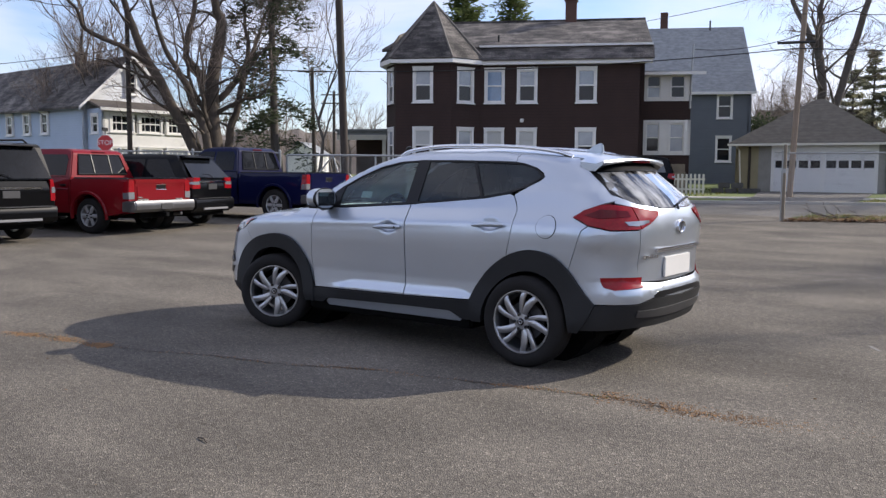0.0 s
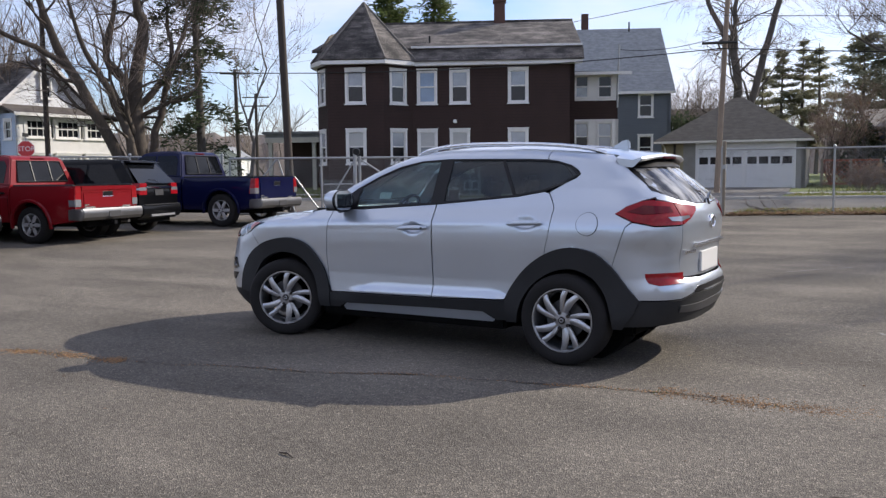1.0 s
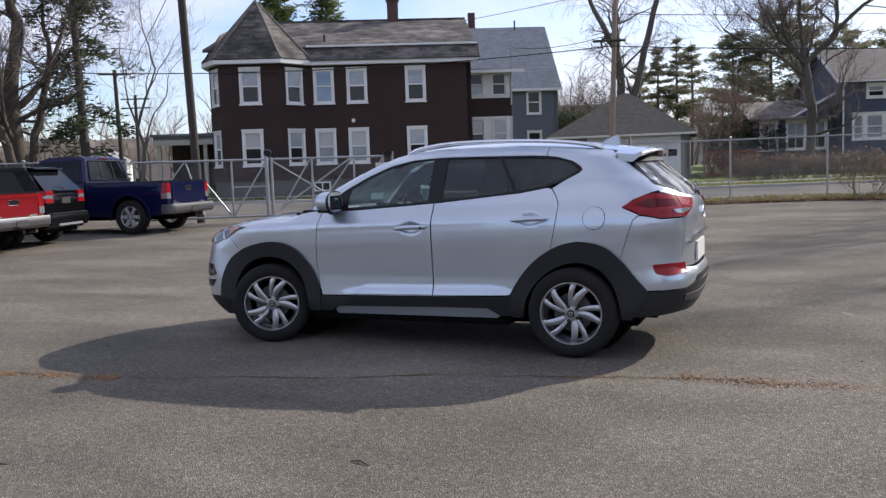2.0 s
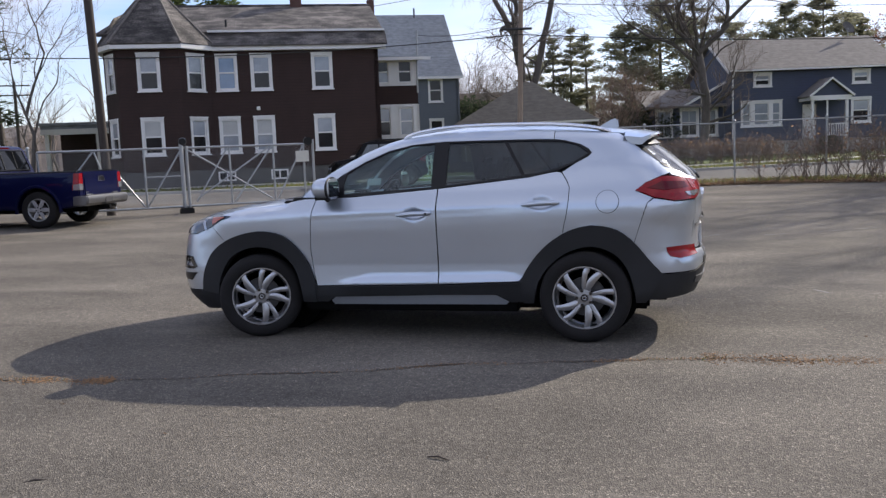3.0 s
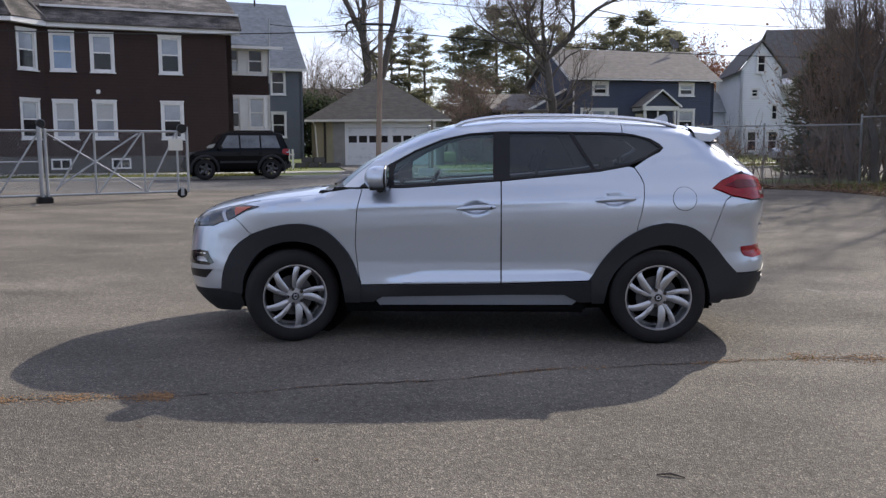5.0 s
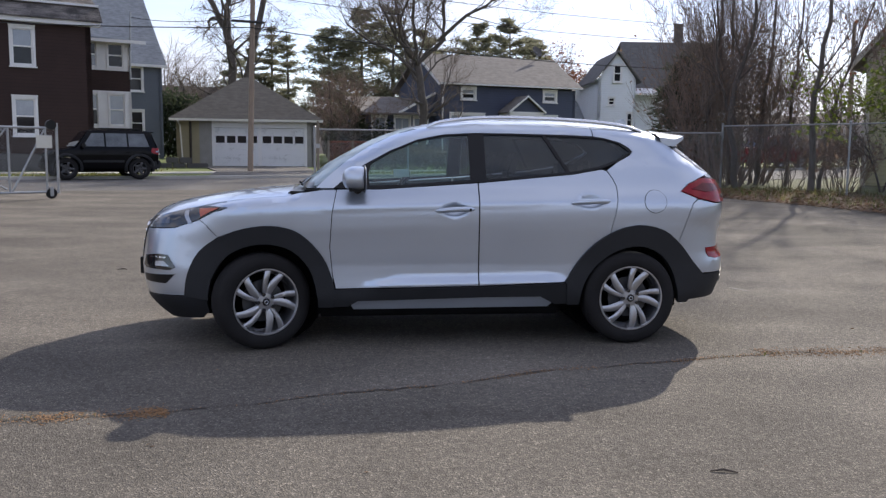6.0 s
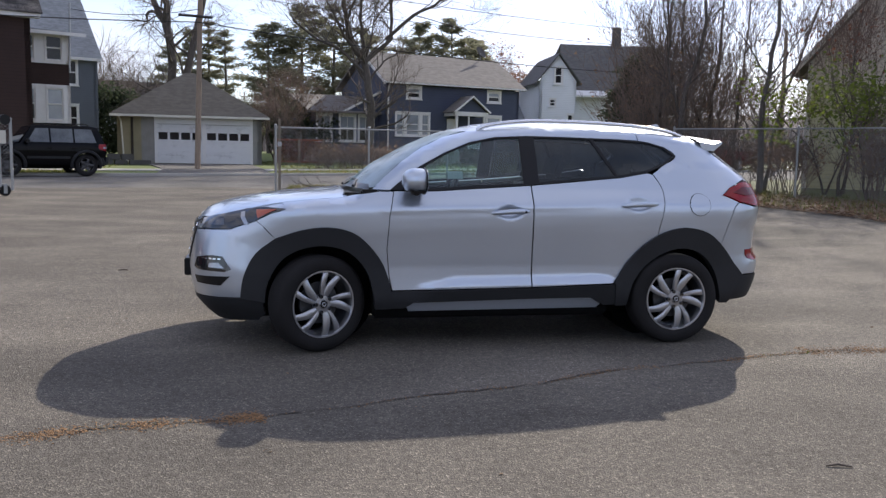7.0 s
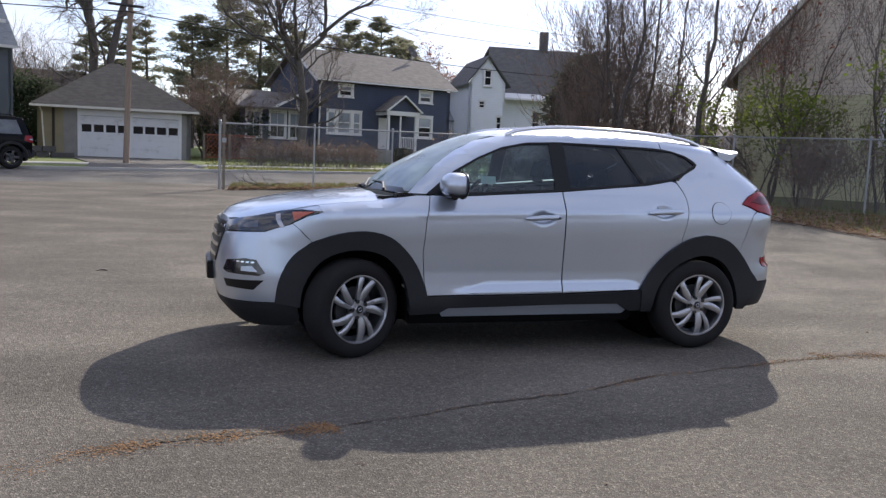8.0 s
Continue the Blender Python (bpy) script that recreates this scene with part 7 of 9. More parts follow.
def pickup(m, body, label, wb, over, width, height, rail, tyre, spokes, bed0):
    """A pickup facing -x, the middle of its rear axle over the origin."""
    t = thing("pickup_truck", m, label, "truck")
    w = width / 2
    W = interp([(0.2, w - 0.07), (0.45, w - 0.03), (0.60, w - 0.012), (0.78, w - 0.004), (rail - 0.22, w), (rail - 0.19, w - 0.012), (rail - 0.03, w - 0.022), (rail + 0.03, w - 0.05), (height - 0.08, w - 0.24), (height, w - 0.30)])
    xr, xf = over, -wb - 0.92
    plan = rounded_plan(xf, xr, 0.18, 0.035, 0.5)
    ar = tyre + 0.09
    lo = 0.42
    cab_r = bed0 - 0.03
    # bed with its wheel arch, cab and bonnet
    part("bed", zprism([(bed0, lo)] + arc(0, tyre, ar, 180, 0) + [(xr, lo + 0.05), (xr, rail), (bed0, rail)], W, 0.03, plan), body, t, "painted cargo bed", smooth=40)
    part("bed_liner", boxes((bed0 + 0.06, -w + 0.14, 0.75, xr - 0.07, w - 0.14, rail + 0.006)), M_LINER, t)
    for s in (-1, 1):
        part("bed_rail", tube([(bed0 + 0.04, s * (w - 0.085), rail + 0.006), (xr - 0.06, s * (w - 0.095), rail + 0.006)], 0.028, 6), M_CLAD, t, "black bed rail cap")
    part("cab", zprism([(cab_r, lo), (-wb + ar + 0.02, lo - 0.02)] + arc(-wb, tyre, ar, 0, 180) + [(xf + 0.02, lo - 0.02), (xf, 0.75), (xf + 0.05, rail - 0.12), (xf + 0.25, rail - 0.02), (-wb + 0.35, rail + 0.03), (cab_r, rail + 0.03)], W, 0.04, plan), body, t, "painted cab and bonnet", smooth=40)
    gh = [(cab_r, rail + 0.02), (-wb + 0.45, rail + 0.02), (-wb + 0.80, rail + 0.30), (-wb + 1.15, height - 0.07), (-wb + 1.35, height - 0.015), (-wb + 1.6, height), (cab_r - 0.42, height), (cab_r - 0.22, height - 0.025), (cab_r - 0.13, height - 0.09)]
    part("cab_roof", zprism(gh, W, 0.06), body, t, smooth=50)
    x0, x1 = -wb + 0.62, cab_r - 0.16
    xm = (x0 + x1) / 2 + 0.15
    for s in (-1, 1):
        part("side_window", side_pane([(x0, rail + 0.07), (xm - 0.03, rail + 0.07), (xm - 0.03, height - 0.12), (x0 + 0.60, height - 0.12), (x0 + 0.35, height - 0.25)], W, s), M_AUTO_GLASS, t)
        part("side_window", side_pane([(xm + 0.03, rail + 0.07), (x1, rail + 0.07), (x1 - 0.03, height - 0.22), (x1 - 0.12, height - 0.12), (xm + 0.03, height - 0.12)], W, s), M_AUTO_GLASS, t)
        for x in (x0 - 0.02, xm, cab_r - 0.03):
            part("door_seam", tube([(x, s * (W(z) + 0.001), z) for z in (0.50, 0.7, rail - 0.22, rail - 0.19, rail + 0.02)], 0.005, 4), M_LINER, t)
        for x in (xm - 0.22, x1 - 0.10):
            part("door_handle", boxes((x, s * (w + 0.005) - 0.02, rail - 0.15, x + 0.17, s * (w + 0.005) + 0.02, rail - 0.11), bevel=0.012), M_BLACK, t)
        part("wing_mirror", boxes((x0 - 0.02, s * (w + 0.14) - 0.10, rail + 0.05, x0 + 0.12, s * (w + 0.14) + 0.10, rail + 0.27), bevel=0.04), M_BLACK, t)
        lamp = part("tail_lamp", corner_piece([(xr - 0.15, rail - 0.40), (xr + 0.012, rail - 0.40), (xr + 0.012, rail - 0.03), (xr - 0.11, rail - 0.03)], W, plan, s, w - 0.20), M_RED_LENS, t, "red and clear tail lamp")
        part("tail_lamp_lens", corner_piece([(xr - 0.13, rail - 0.40), (xr + 0.017, rail - 0.40), (xr + 0.017, rail - 0.26), (xr - 0.13, rail - 0.26)], W, plan, s, w - 0.19, 0.016), M_CLEAR_LENS, lamp, "clear lens")
        for x in (0, -wb):
            part("arch_lip", tube([(x + q, s * (W(z) * plan(x + q) + 0.012), z) for q, z in arc(0, tyre, ar + 0.02, 188, -8, 14)], 0.036, 6), body, t, smooth=50)
        part("side_crease", tube([(xf + 0.9, s * (W(rail - 0.21) + 0.002), rail - 0.21), (cab_r - 0.02, s * (W(rail - 0.21) + 0.002), rail - 0.21)], 0.010, 5), body, t, smooth=60)
    rw = part("rear_window", slab([(cab_r + 0.002, -w + 0.26, rail + 0.10), (cab_r + 0.002, w - 0.26, rail + 0.10), (cab_r - 0.118, w - 0.37, height - 0.12), (cab_r - 0.118, -w + 0.37, height - 0.12)], 0.02), M_AUTO_GLASS, t, "dark rear cab window")
    for y in (-0.24, 0.24):
        part("window_bar", tube([(cab_r + 0.006, y, rail + 0.10), (cab_r - 0.114, y, height - 0.12)], 0.014, 4), M_BLACK, rw)
    part("window_seal", tube([(cab_r + 0.004, -w + 0.26, rail + 0.10), (cab_r + 0.004, w - 0.26, rail + 0.10), (cab_r - 0.116, w - 0.37, height - 0.12), (cab_r - 0.116, -w + 0.37, height - 0.12), (cab_r + 0.004, -w + 0.26, rail + 0.10)], 0.014, 5), M_BLACK, rw)
    part("brake_lamp", boxes((cab_r - 0.16, -0.18, height - 0.085, cab_r - 0.125, 0.18, height - 0.05), bevel=0.008), M_RED_DEEP, t)
    part("windscreen", slab([(-wb + 0.44, w - 0.18, rail + 0.06), (-wb + 0.44, -w + 0.18, rail + 0.06), (-wb + 1.10, -w + 0.34, height - 0.09), (-wb + 1.10, w - 0.34, height - 0.09)], 0.02), M_AUTO_GLASS, t)
    tw = w - 0.205
    tg = part("tailgate", boxes((xr - 0.05, -tw, lo + 0.17, xr + 0.010, tw, rail - 0.01), (xr - 0.05, -tw + 0.05, lo + 0.24, xr + 0.022, tw - 0.05, rail - 0.13), (xr - 0.05, -tw, rail - 0.09, xr + 0.024, tw, rail - 0.005), bevel=0.012), body, t, "painted tailgate with a raised panel", smooth=40)
    part("tailgate_handle", boxes((xr + 0.018, -0.13, rail - 0.20, xr + 0.032, 0.13, rail - 0.12), bevel=0.006), M_BLACK, tg)
    part("handle_bezel", tube([(xr + 0.026, -0.14, rail - 0.21), (xr + 0.026, 0.14, rail - 0.21), (xr + 0.026, 0.14, rail - 0.11), (xr + 0.026, -0.14, rail - 0.11), (xr + 0.026, -0.14, rail - 0.21)], 0.006, 5), M_CHROME, tg)
    part("badge", boxes((xr + 0.020, -tw + 0.07, lo + 0.28, xr + 0.028, -tw + 0.36, lo + 0.31), (xr + 0.020, -tw + 0.07, lo + 0.33, xr + 0.028, -tw + 0.20, lo + 0.355)), M_CHROME, tg, "chrome bars of a badge")
    part("badge", boxes((xr + 0.020, tw - 0.30, lo + 0.28, xr + 0.028, tw - 0.08, lo + 0.31)), M_CHROME, tg)
    bp = part("rear_bumper", zprism([(xr - 0.16, 0.47), (xr + 0.10, 0.46), (xr + 0.17, 0.52), (xr + 0.18, 0.62), (xr + 0.15, 0.69), (xr - 0.16, 0.69)], lambda z: w - 0.01, 0.02, rounded_plan(xf, xr + 0.18, 0, 0.06, 0.3)), M_CHROME_DULL, t, "chrome step bumper", smooth=40)
    part("step_pad", boxes((xr + 0.02, -w + 0.14, 0.688, xr + 0.14, w - 0.14, 0.700), bevel=0.004), M_CLAD, bp)
    part("number_plate", boxes((xr + 0.172, -0.17, 0.51, xr + 0.186, 0.17, 0.63), bevel=0.004), M_ALLOY_DARK, bp, "number plate in a dark recess")
    part("tow_hitch", boxes((xr - 0.1, -0.05, 0.36, xr + 0.20, 0.05, 0.44), bevel=0.01), M_BLACK, bp)
    part("front_bumper", boxes((xf - 0.10, -w + 0.12, 0.42, xf + 0.10, w - 0.12, 0.66), bevel=0.04), M_CHROME, t)
    part("chassis", boxes((xf + 0.2, -0.5, 0.32, xr - 0.1, 0.5, 0.50), (-0.06, -w + 0.2, tyre - 0.07, 0.06, w - 0.2, tyre + 0.07), (-wb + 0.5, -w + 0.12, lo - 0.05, bed0, w - 0.12, lo + 0.1)), M_LINER, t)
    for x in (0, -wb):
        part("wheel_well", boxes((x - ar - 0.05, -w + 0.30, 0.5, x + ar + 0.05, w - 0.30, rail - 0.12)), M_LINER, t)
    part("exhaust", tube([(xr - 0.6, 0.55, 0.40), (xr + 0.05, 0.58, 0.40)], 0.04, 8), M_ALLOY_DARK, t)
    spec = make_wheel(tyre, 0.25, tyre * 0.60, spokes, M_ALLOY_PARKED, M_ALLOY_DARK, False)
    put_wheels(t, [(x, s * (w - 0.02), tyre, 0, s > 0) for x in (0, -wb) for s in (-1, 1)], spec)
    return t


def estate(m, name, body, label, wb, over, width, height, belt, tyre, spokes, clad=None, slant=0.30, nose=0.85, lamp_z=0.95, boxy=0.0, roof_rack=False, pane=None, lamp_in=0.24, lamp_h=0.14):
    """An upright car facing -x, the middle of its rear axle over the origin."""
    t = thing(name, m, label, "car")
    w = width / 2
    W = interp([(0.2, w - 0.08), (0.5, w - 0.015), (belt - 0.30, w), (belt - 0.12, w - 0.004), (belt - 0.09, w - 0.020), (belt, w - 0.035), (height - 0.06, w - 0.19 + boxy), (height, w - 0.26 + boxy)])
    xr, xf = over, -wb - nose
    plan = rounded_plan(xf, xr, 0.20, 0.10 if not clad else 0.04)
    ar = tyre + 0.07
    lo = 0.34
    part("body", zprism([(xr - 0.05, lo), (xr, 0.6), (xr + 0.008, belt - 0.16), (xr - 0.03, belt), (-wb + 0.28, belt), (-wb - nose * 0.55, belt - 0.10), (xf + 0.04, belt - 0.28), (xf, 0.55), (xf + 0.06, lo)] + arc(-wb, tyre, ar, 180, 0) + arc(0, tyre, ar, 180, 0), W, 0.05, plan), body, t, "painted body", smooth=40)
    top = [(xr - 0.05, belt - 0.01), (-wb + 0.32, belt - 0.01), (-wb + 0.32 + slant * 2.0, height - 0.06), (-wb + 0.55 + slant * 2.0, height - 0.01), (-wb + 1.2 + slant, height), (xr - slant - 0.35, height - 0.005), (xr - slant - 0.06, height - 0.035), (xr - slant - 0.01, height - 0.08)]
    part("roof", zprism(top, W, 0.06, plan), body, t, smooth=50)
    x0, x1 = -wb + 0.52, xr - 0.22 - slant * 0.3
    n = 3
    for s in (-1, 1):
        for i in range(n):
            a, b = x0 + (x1 - x0) * i / n + 0.03, x0 + (x1 - x0) * (i + 1) / n - 0.03
            pts = [(a, belt + 0.05), (b, belt + 0.05), (b - (slant * 0.7 if i == n - 1 else 0), height - 0.12), (a + (slant * 1.5 if i == 0 else 0), height - 0.12)]
            part("side_window", side_pane(pts, W, s, 0.010, plan), pane or M_AUTO_GLASS, t)
        for x in (x0 + 0.0, x0 + (x1 - x0) / 3, x0 + (x1 - x0) * 0.66):
            part("door_seam", tube([(x, s * (W(z) + 0.001), z) for z in (0.45, 0.6, belt - 0.3, belt - 0.12, belt)], 0.005, 4), M_LINER, t)
        for x in (x0 + 0.62, x0 + 1.40):
            part("door_handle", boxes((x, s * w - 0.02, belt - 0.17, x + 0.17, s * w + 0.02, belt - 0.135), bevel=0.01), body, t)
        lamp = part("tail_lamp", corner_piece([(xr - 0.26, lamp_z - lamp_h * 0.4), (xr + 0.016, lamp_z - lamp_h), (xr + 0.016, lamp_z + lamp_h * 0.8), (xr - 0.22, lamp_z + lamp_h * 0.8)], W, plan, s, w * 0.9 - lamp_in), M_RED_LENS, t, "red tail lamp with a clear strip")
        part("tail_lamp_lens", corner_piece([(xr - 0.10, lamp_z - lamp_h * 0.35), (xr + 0.021, lamp_z - lamp_h * 0.35), (xr + 0.021, lamp_z + lamp_h * 0.15), (xr - 0.10, lamp_z + lamp_h * 0.15)], W, plan, s, w * 0.9 - lamp_in + 0.02, 0.016), M_CLEAR_LENS, lamp)
        part("wing_mirror", boxes((x0 - 0.05, s * (w + 0.10) - 0.09, belt + 0.0, x0 + 0.09, s * (w + 0.10) + 0.09, belt + 0.16), bevel=0.04), M_BLACK, t)
        if clad:
            for x in (0, -wb):
                part("arch_trim", tube([(x + q[0], s * (W(q[1]) * plan(x + q[0]) + 0.015), q[1]) for q in arc(0, tyre, ar + 0.03, 190, -10, 12)], 0.055, 6), clad, t, smooth=50)
            part("side_strip", boxes((-wb + ar + 0.08, s * w - 0.025, 0.60, -ar - 0.08, s * w + 0.025, 0.68), bevel=0.01), clad, t)
        if roof_rack:
            part("roof_rail", tube([(x0 + 0.5, s * (w - 0.30), height - 0.01), (x0 + 0.6, s * (w - 0.30), height + 0.05), (x1 - 0.3, s * (w - 0.30), height + 0.05), (x1 - 0.2, s * (w - 0.30), height - 0.01)], 0.02, 6), M_BLACK, t)
    k = 0.90 if not clad else 0.96
    gx0, gx1 = xr - 0.015, xr - slant + 0.018
    rear = part("rear_window", slab([(gx0, (-w + 0.06) * k, belt + 0.05), (gx0, (w - 0.06) * k, belt + 0.05), (gx1, (w - 0.24 + boxy) * k, height - 0.11), (gx1, (-w + 0.24 - boxy) * k, height - 0.11)], 0.03), M_AUTO_GLASS, t, "dark glossy rear window")
    part("rear_wiper", tube([(gx0 + 0.02, 0.02, belt + 0.06), (gx0 + 0.005, -0.12, belt + 0.12), (gx0 - 0.01, -0.36, belt + 0.13)], 0.010, 5), M_BLACK, rear)
    bm = zprism([(gx1 - 0.16, height - 0.03), (gx1 + 0.09, height - 0.055), (gx1 + 0.10, height - 0.075), (gx1 - 0.12, height - 0.085)], lambda z: (w - 0.24 + boxy) * k, 0.008)
    part("roof_spoiler", bm, body, t, smooth=40)
    part("windscreen", slab([(-wb + 0.30, w - 0.12, belt + 0.05), (-wb + 0.30, -w + 0.12, belt + 0.05), (-wb + 0.30 + slant * 2.0, -w + 0.24, height - 0.08), (-wb + 0.30 + slant * 2.0, w - 0.24, height - 0.08)], 0.03), M_AUTO_GLASS, t)
    bp = part("rear_bumper", zprism([(xr - 0.30, 0.40), (xr + 0.02, 0.38), (xr + 0.10, 0.46), (xr + 0.10, 0.60), (xr + 0.06, 0.665), (xr - 0.30, 0.665)], lambda z: w + 0.006, 0.025, rounded_plan(xf, xr + 0.1, 0, 0.13, 0.45)), clad or body, t, "rear bumper", smooth=40)
    part("bumper_pad", boxes((xr + 0.05, -w * 0.78, 0.655, xr + 0.104, w * 0.78, 0.672), bevel=0.006), M_CHROME_DULL, bp)
    part("skid_plate", boxes((xr + 0.06, -w * 0.55, 0.40, xr + 0.112, w * 0.55, 0.45), bevel=0.01), M_GALV_DULL, bp, "dull silver skid plate")
    part("chrome_strip", boxes((xr + 0.0, -w * 0.62, lamp_z - 0.005, xr + 0.022, w * 0.62, lamp_z + 0.035), bevel=0.006), M_CHROME, t, "chrome strip over the number plate")
    part("number_plate", boxes((xr + 0.0, -0.17, lamp_z - 0.16, xr + 0.020, 0.17, lamp_z - 0.03), bevel=0.004), M_ALLOY_DARK, t)
    part("front_bumper", boxes((xf - 0.05, -w + 0.20, 0.36, xf + 0.10, w - 0.20, 0.62), bevel=0.05), clad or body, t)
    for s in (-1, 1):
        part("headlamp", boxes((xf - 0.01, s * (w - 0.33) - 0.14, 0.66, xf + 0.14, s * (w - 0.33) + 0.14, 0.80), bevel=0.03), M_CLEAR_LENS, t)
    part("underbody", boxes((xf + 0.15, -w + 0.28, 0.26, xr - 0.1, w - 0.28, 0.62), (-0.05, -w + 0.15, tyre - 0.06, 0.05, w - 0.15, tyre + 0.06)), M_LINER, t)
    spec = make_wheel(tyre, 0.23, tyre * 0.62, spokes, M_ALLOY_PARKED if spokes > 5 else M_ALLOY_DARK, M_ALLOY_DARK, False)
    put_wheels(t, [(x, s * (w - 0.01), tyre, 0, s > 0) for x in (0, -wb) for s in (-1, 1)], spec)
    return t


M_GALV_DULL = mat("dull_silver_plastic", (0.20, 0.20, 0.21), rough=0.5, var=0.1)
M_RED = paint("red_paint", (0.175, 0.0065, 0.011), 0.0)
M_BLUE = paint("dark_blue_paint", (0.0035, 0.005, 0.034), 0.0)
M_BLACKPAINT = paint("black_paint", (0.002, 0.0022, 0.003), 0.0, 0.22)
M_GREYPAINT = paint("silver_grey_paint", (0.35, 0.36, 0.38), 0.4)
pickup(pose(-11.91, 5.36, 0.15, 0, 0, 11.9), M_RED, "red crew-cab pickup truck with a chrome bumper, parked on asphalt", 3.25, 1.07, 1.88, 1.76, 1.13, 0.37, 6, -0.48)
pickup(pose(-11.86, 10.52, 0.20, 0, 0, 9.7), M_BLUE, "dark blue pickup truck with a chrome bumper, parked by the gate", 3.64, 0.98, 2.04, 1.90, 1.22, 0.41, 6, -1.14)
estate(pose(-12.30, 7.15, 0.18, 0, 0, 18), "suv", M_BLACKPAINT, "black compact SUV parked between two pickup trucks", 2.64, 0.88, 1.78, 1.66, 1.08, 0.35, 10, slant=0.42, lamp_z=1.02, lamp_in=0.30)
estate(pose(-11.55, 2.10, 0.13, 0, 0, 8), "suv", M_BLACKPAINT, "black large SUV with a chrome-trimmed rear, parked on asphalt", 2.95, 1.05, 1.98, 1.83, 1.12, 0.39, 6, slant=0.24, lamp_z=0.98, roof_rack=True, lamp_in=0.10, lamp_h=0.22)
# Jeep side panes: their pale reflection is put into the base colour.
M_LIGHT_GLASS = mat("auto_glass_grey_reflection", (0.13, 0.14, 0.145), rough=0.05, var=0.5, scale=3, spec=0.4)
estate(pose(-8.45, 26.25, 0.39, 0, 0, 27), "jeep", M_BLACKPAINT, "black boxy off-road car with grey arch trim, parked by the lawn", 2.42, 0.66, 1.80, 1.73, 1.10, 0.38, 5, clad=M_CLAD, slant=0.20, nose=0.62, lamp_z=1.0, boxy=0.0, roof_rack=True, pane=M_LIGHT_GLASS)
estate(pose(17.4, 37.6, 0.60, 0, 0, 15), "parked_car", M_GREYPAINT, "silver-grey car parked in a drive behind the trees", 2.6, 0.95, 1.78, 1.45, 0.95, 0.32, 6, slant=0.5)
pickup(pose(23.5, 38.8, 0.7, 0, 0, 15), M_RED, "red pickup truck parked in a drive behind the trees", 3.2, 1.1, 1.84, 1.75, 1.12, 0.36, 6, -0.6)


# ---- fences, gate, poles, cables ----
def link_mesh(x0, x1, z0, z1, pitch=0.085, wd=0.0024):
    """Chain link between two heights along x: flat crossing wires."""
    vs, fs = [], []
    H = z1 - z0
    n = int((x1 - x0 + H) / pitch)
    for sgn in (1, -1):
        for i in range(n + 1):
            a = x0 - H + i * pitch if sgn > 0 else x0 + i * pitch
            p, q = (a, z0), (a + sgn * H, z1)
            pts = []
            for t in (0.0, 1.0):
                pts.append([p[0] + (q[0] - p[0]) * t, p[1] + (q[1] - p[1]) * t])
            (xa, za), (xb, zb) = pts
            lo, hi = (xa, za), (xb, zb)
            t0, t1 = 0.0, 1.0
            dx = xb - xa
            for lim, low in ((x0, True), (x1, False)):
                if dx:
                    t = (lim - xa) / dx
                    if (dx > 0) == low:
                        t0 = max(t0, t)
                    else:
                        t1 = min(t1, t)
            if t1 <= t0:
                continue
            A, B = (xa + dx * t0, za + (zb - za) * t0), (xa + dx * t1, za + (zb - za) * t1)
            k = len(vs)
            y = 0.003 * sgn
            vs += [(A[0] - wd, y, A[1]), (A[0] + wd, y, A[1]), (B[0] + wd, y, B[1]), (B[0] - wd, y, B[1])]
            fs.append((k, k + 1, k + 2, k + 3))
    me = bpy.data.meshes.new("chain_link")
    me.from_pydata(vs, [], fs)
    me.materials.append(M_GALV)
    return me


def fence_run(pts, height, label):
    """A chain-link fence along plan points: posts, rails and mesh."""
    f = thing("fence", Matrix(), label, "fence")
    for i, (x, y) in enumerate(pts):
        z = ground_z(x, y)
        part("post", tube([(x, y, z - 0.05), (x, y, z + height + 0.03)], 0.036 if i in (0, len(pts) - 1) else 0.028, 8), M_GALV, f)
        bm = bmesh.new()
        bmesh.ops.create_uvsphere(bm, u_segments=8, v_segments=6, radius=0.045, matrix=Matrix.Translation((x, y, z + height + 0.05)))
        part("post_cap", bm, M_GALV, f)
    for (x0, y0), (x1, y1) in zip(pts, pts[1:]):
        a, b = ground_z(x0, y0), ground_z(x1, y1)
        part("rail", tube([(x0, y0, a + height), (x1, y1, b + height)], 0.022, 6), M_GALV, f)
        L = math.hypot(x1 - x0, y1 - y0)
        ob = new("chain_link", link_mesh(0, L, 0.03, height))
        ob.parent = f
        ob.matrix_world = Matrix.Translation((x0, y0, (a + b) / 2)) @ pose(0, 0, 0, 0, -math.degrees(math.atan2(b - a, L)), math.degrees(math.atan2(y1 - y0, x1 - x0)))
        tagged(ob, "galvanised chain-link mesh", kind="stuff")
    return f


fence_run([(-1.65, 18.5), (1.07, 19.6), (3.63, 20.5), (6.3, 21.5), (9.0, 22.4), (11.5, 21.0)], 1.80, "galvanised chain-link fence between lot and street")
fence_run([(11.5, 21.0), (13.3, 16.7), (14.9, 13.0), (16.6, 8.6), (18.0, 4.5)], 2.02, "galvanised chain-link fence behind the trees")
fence_run([(-17.5, 9.0), (-15.5, 10.0), (-13.5, 11.45)], 1.75, "galvanised chain-link fence behind parked trucks")


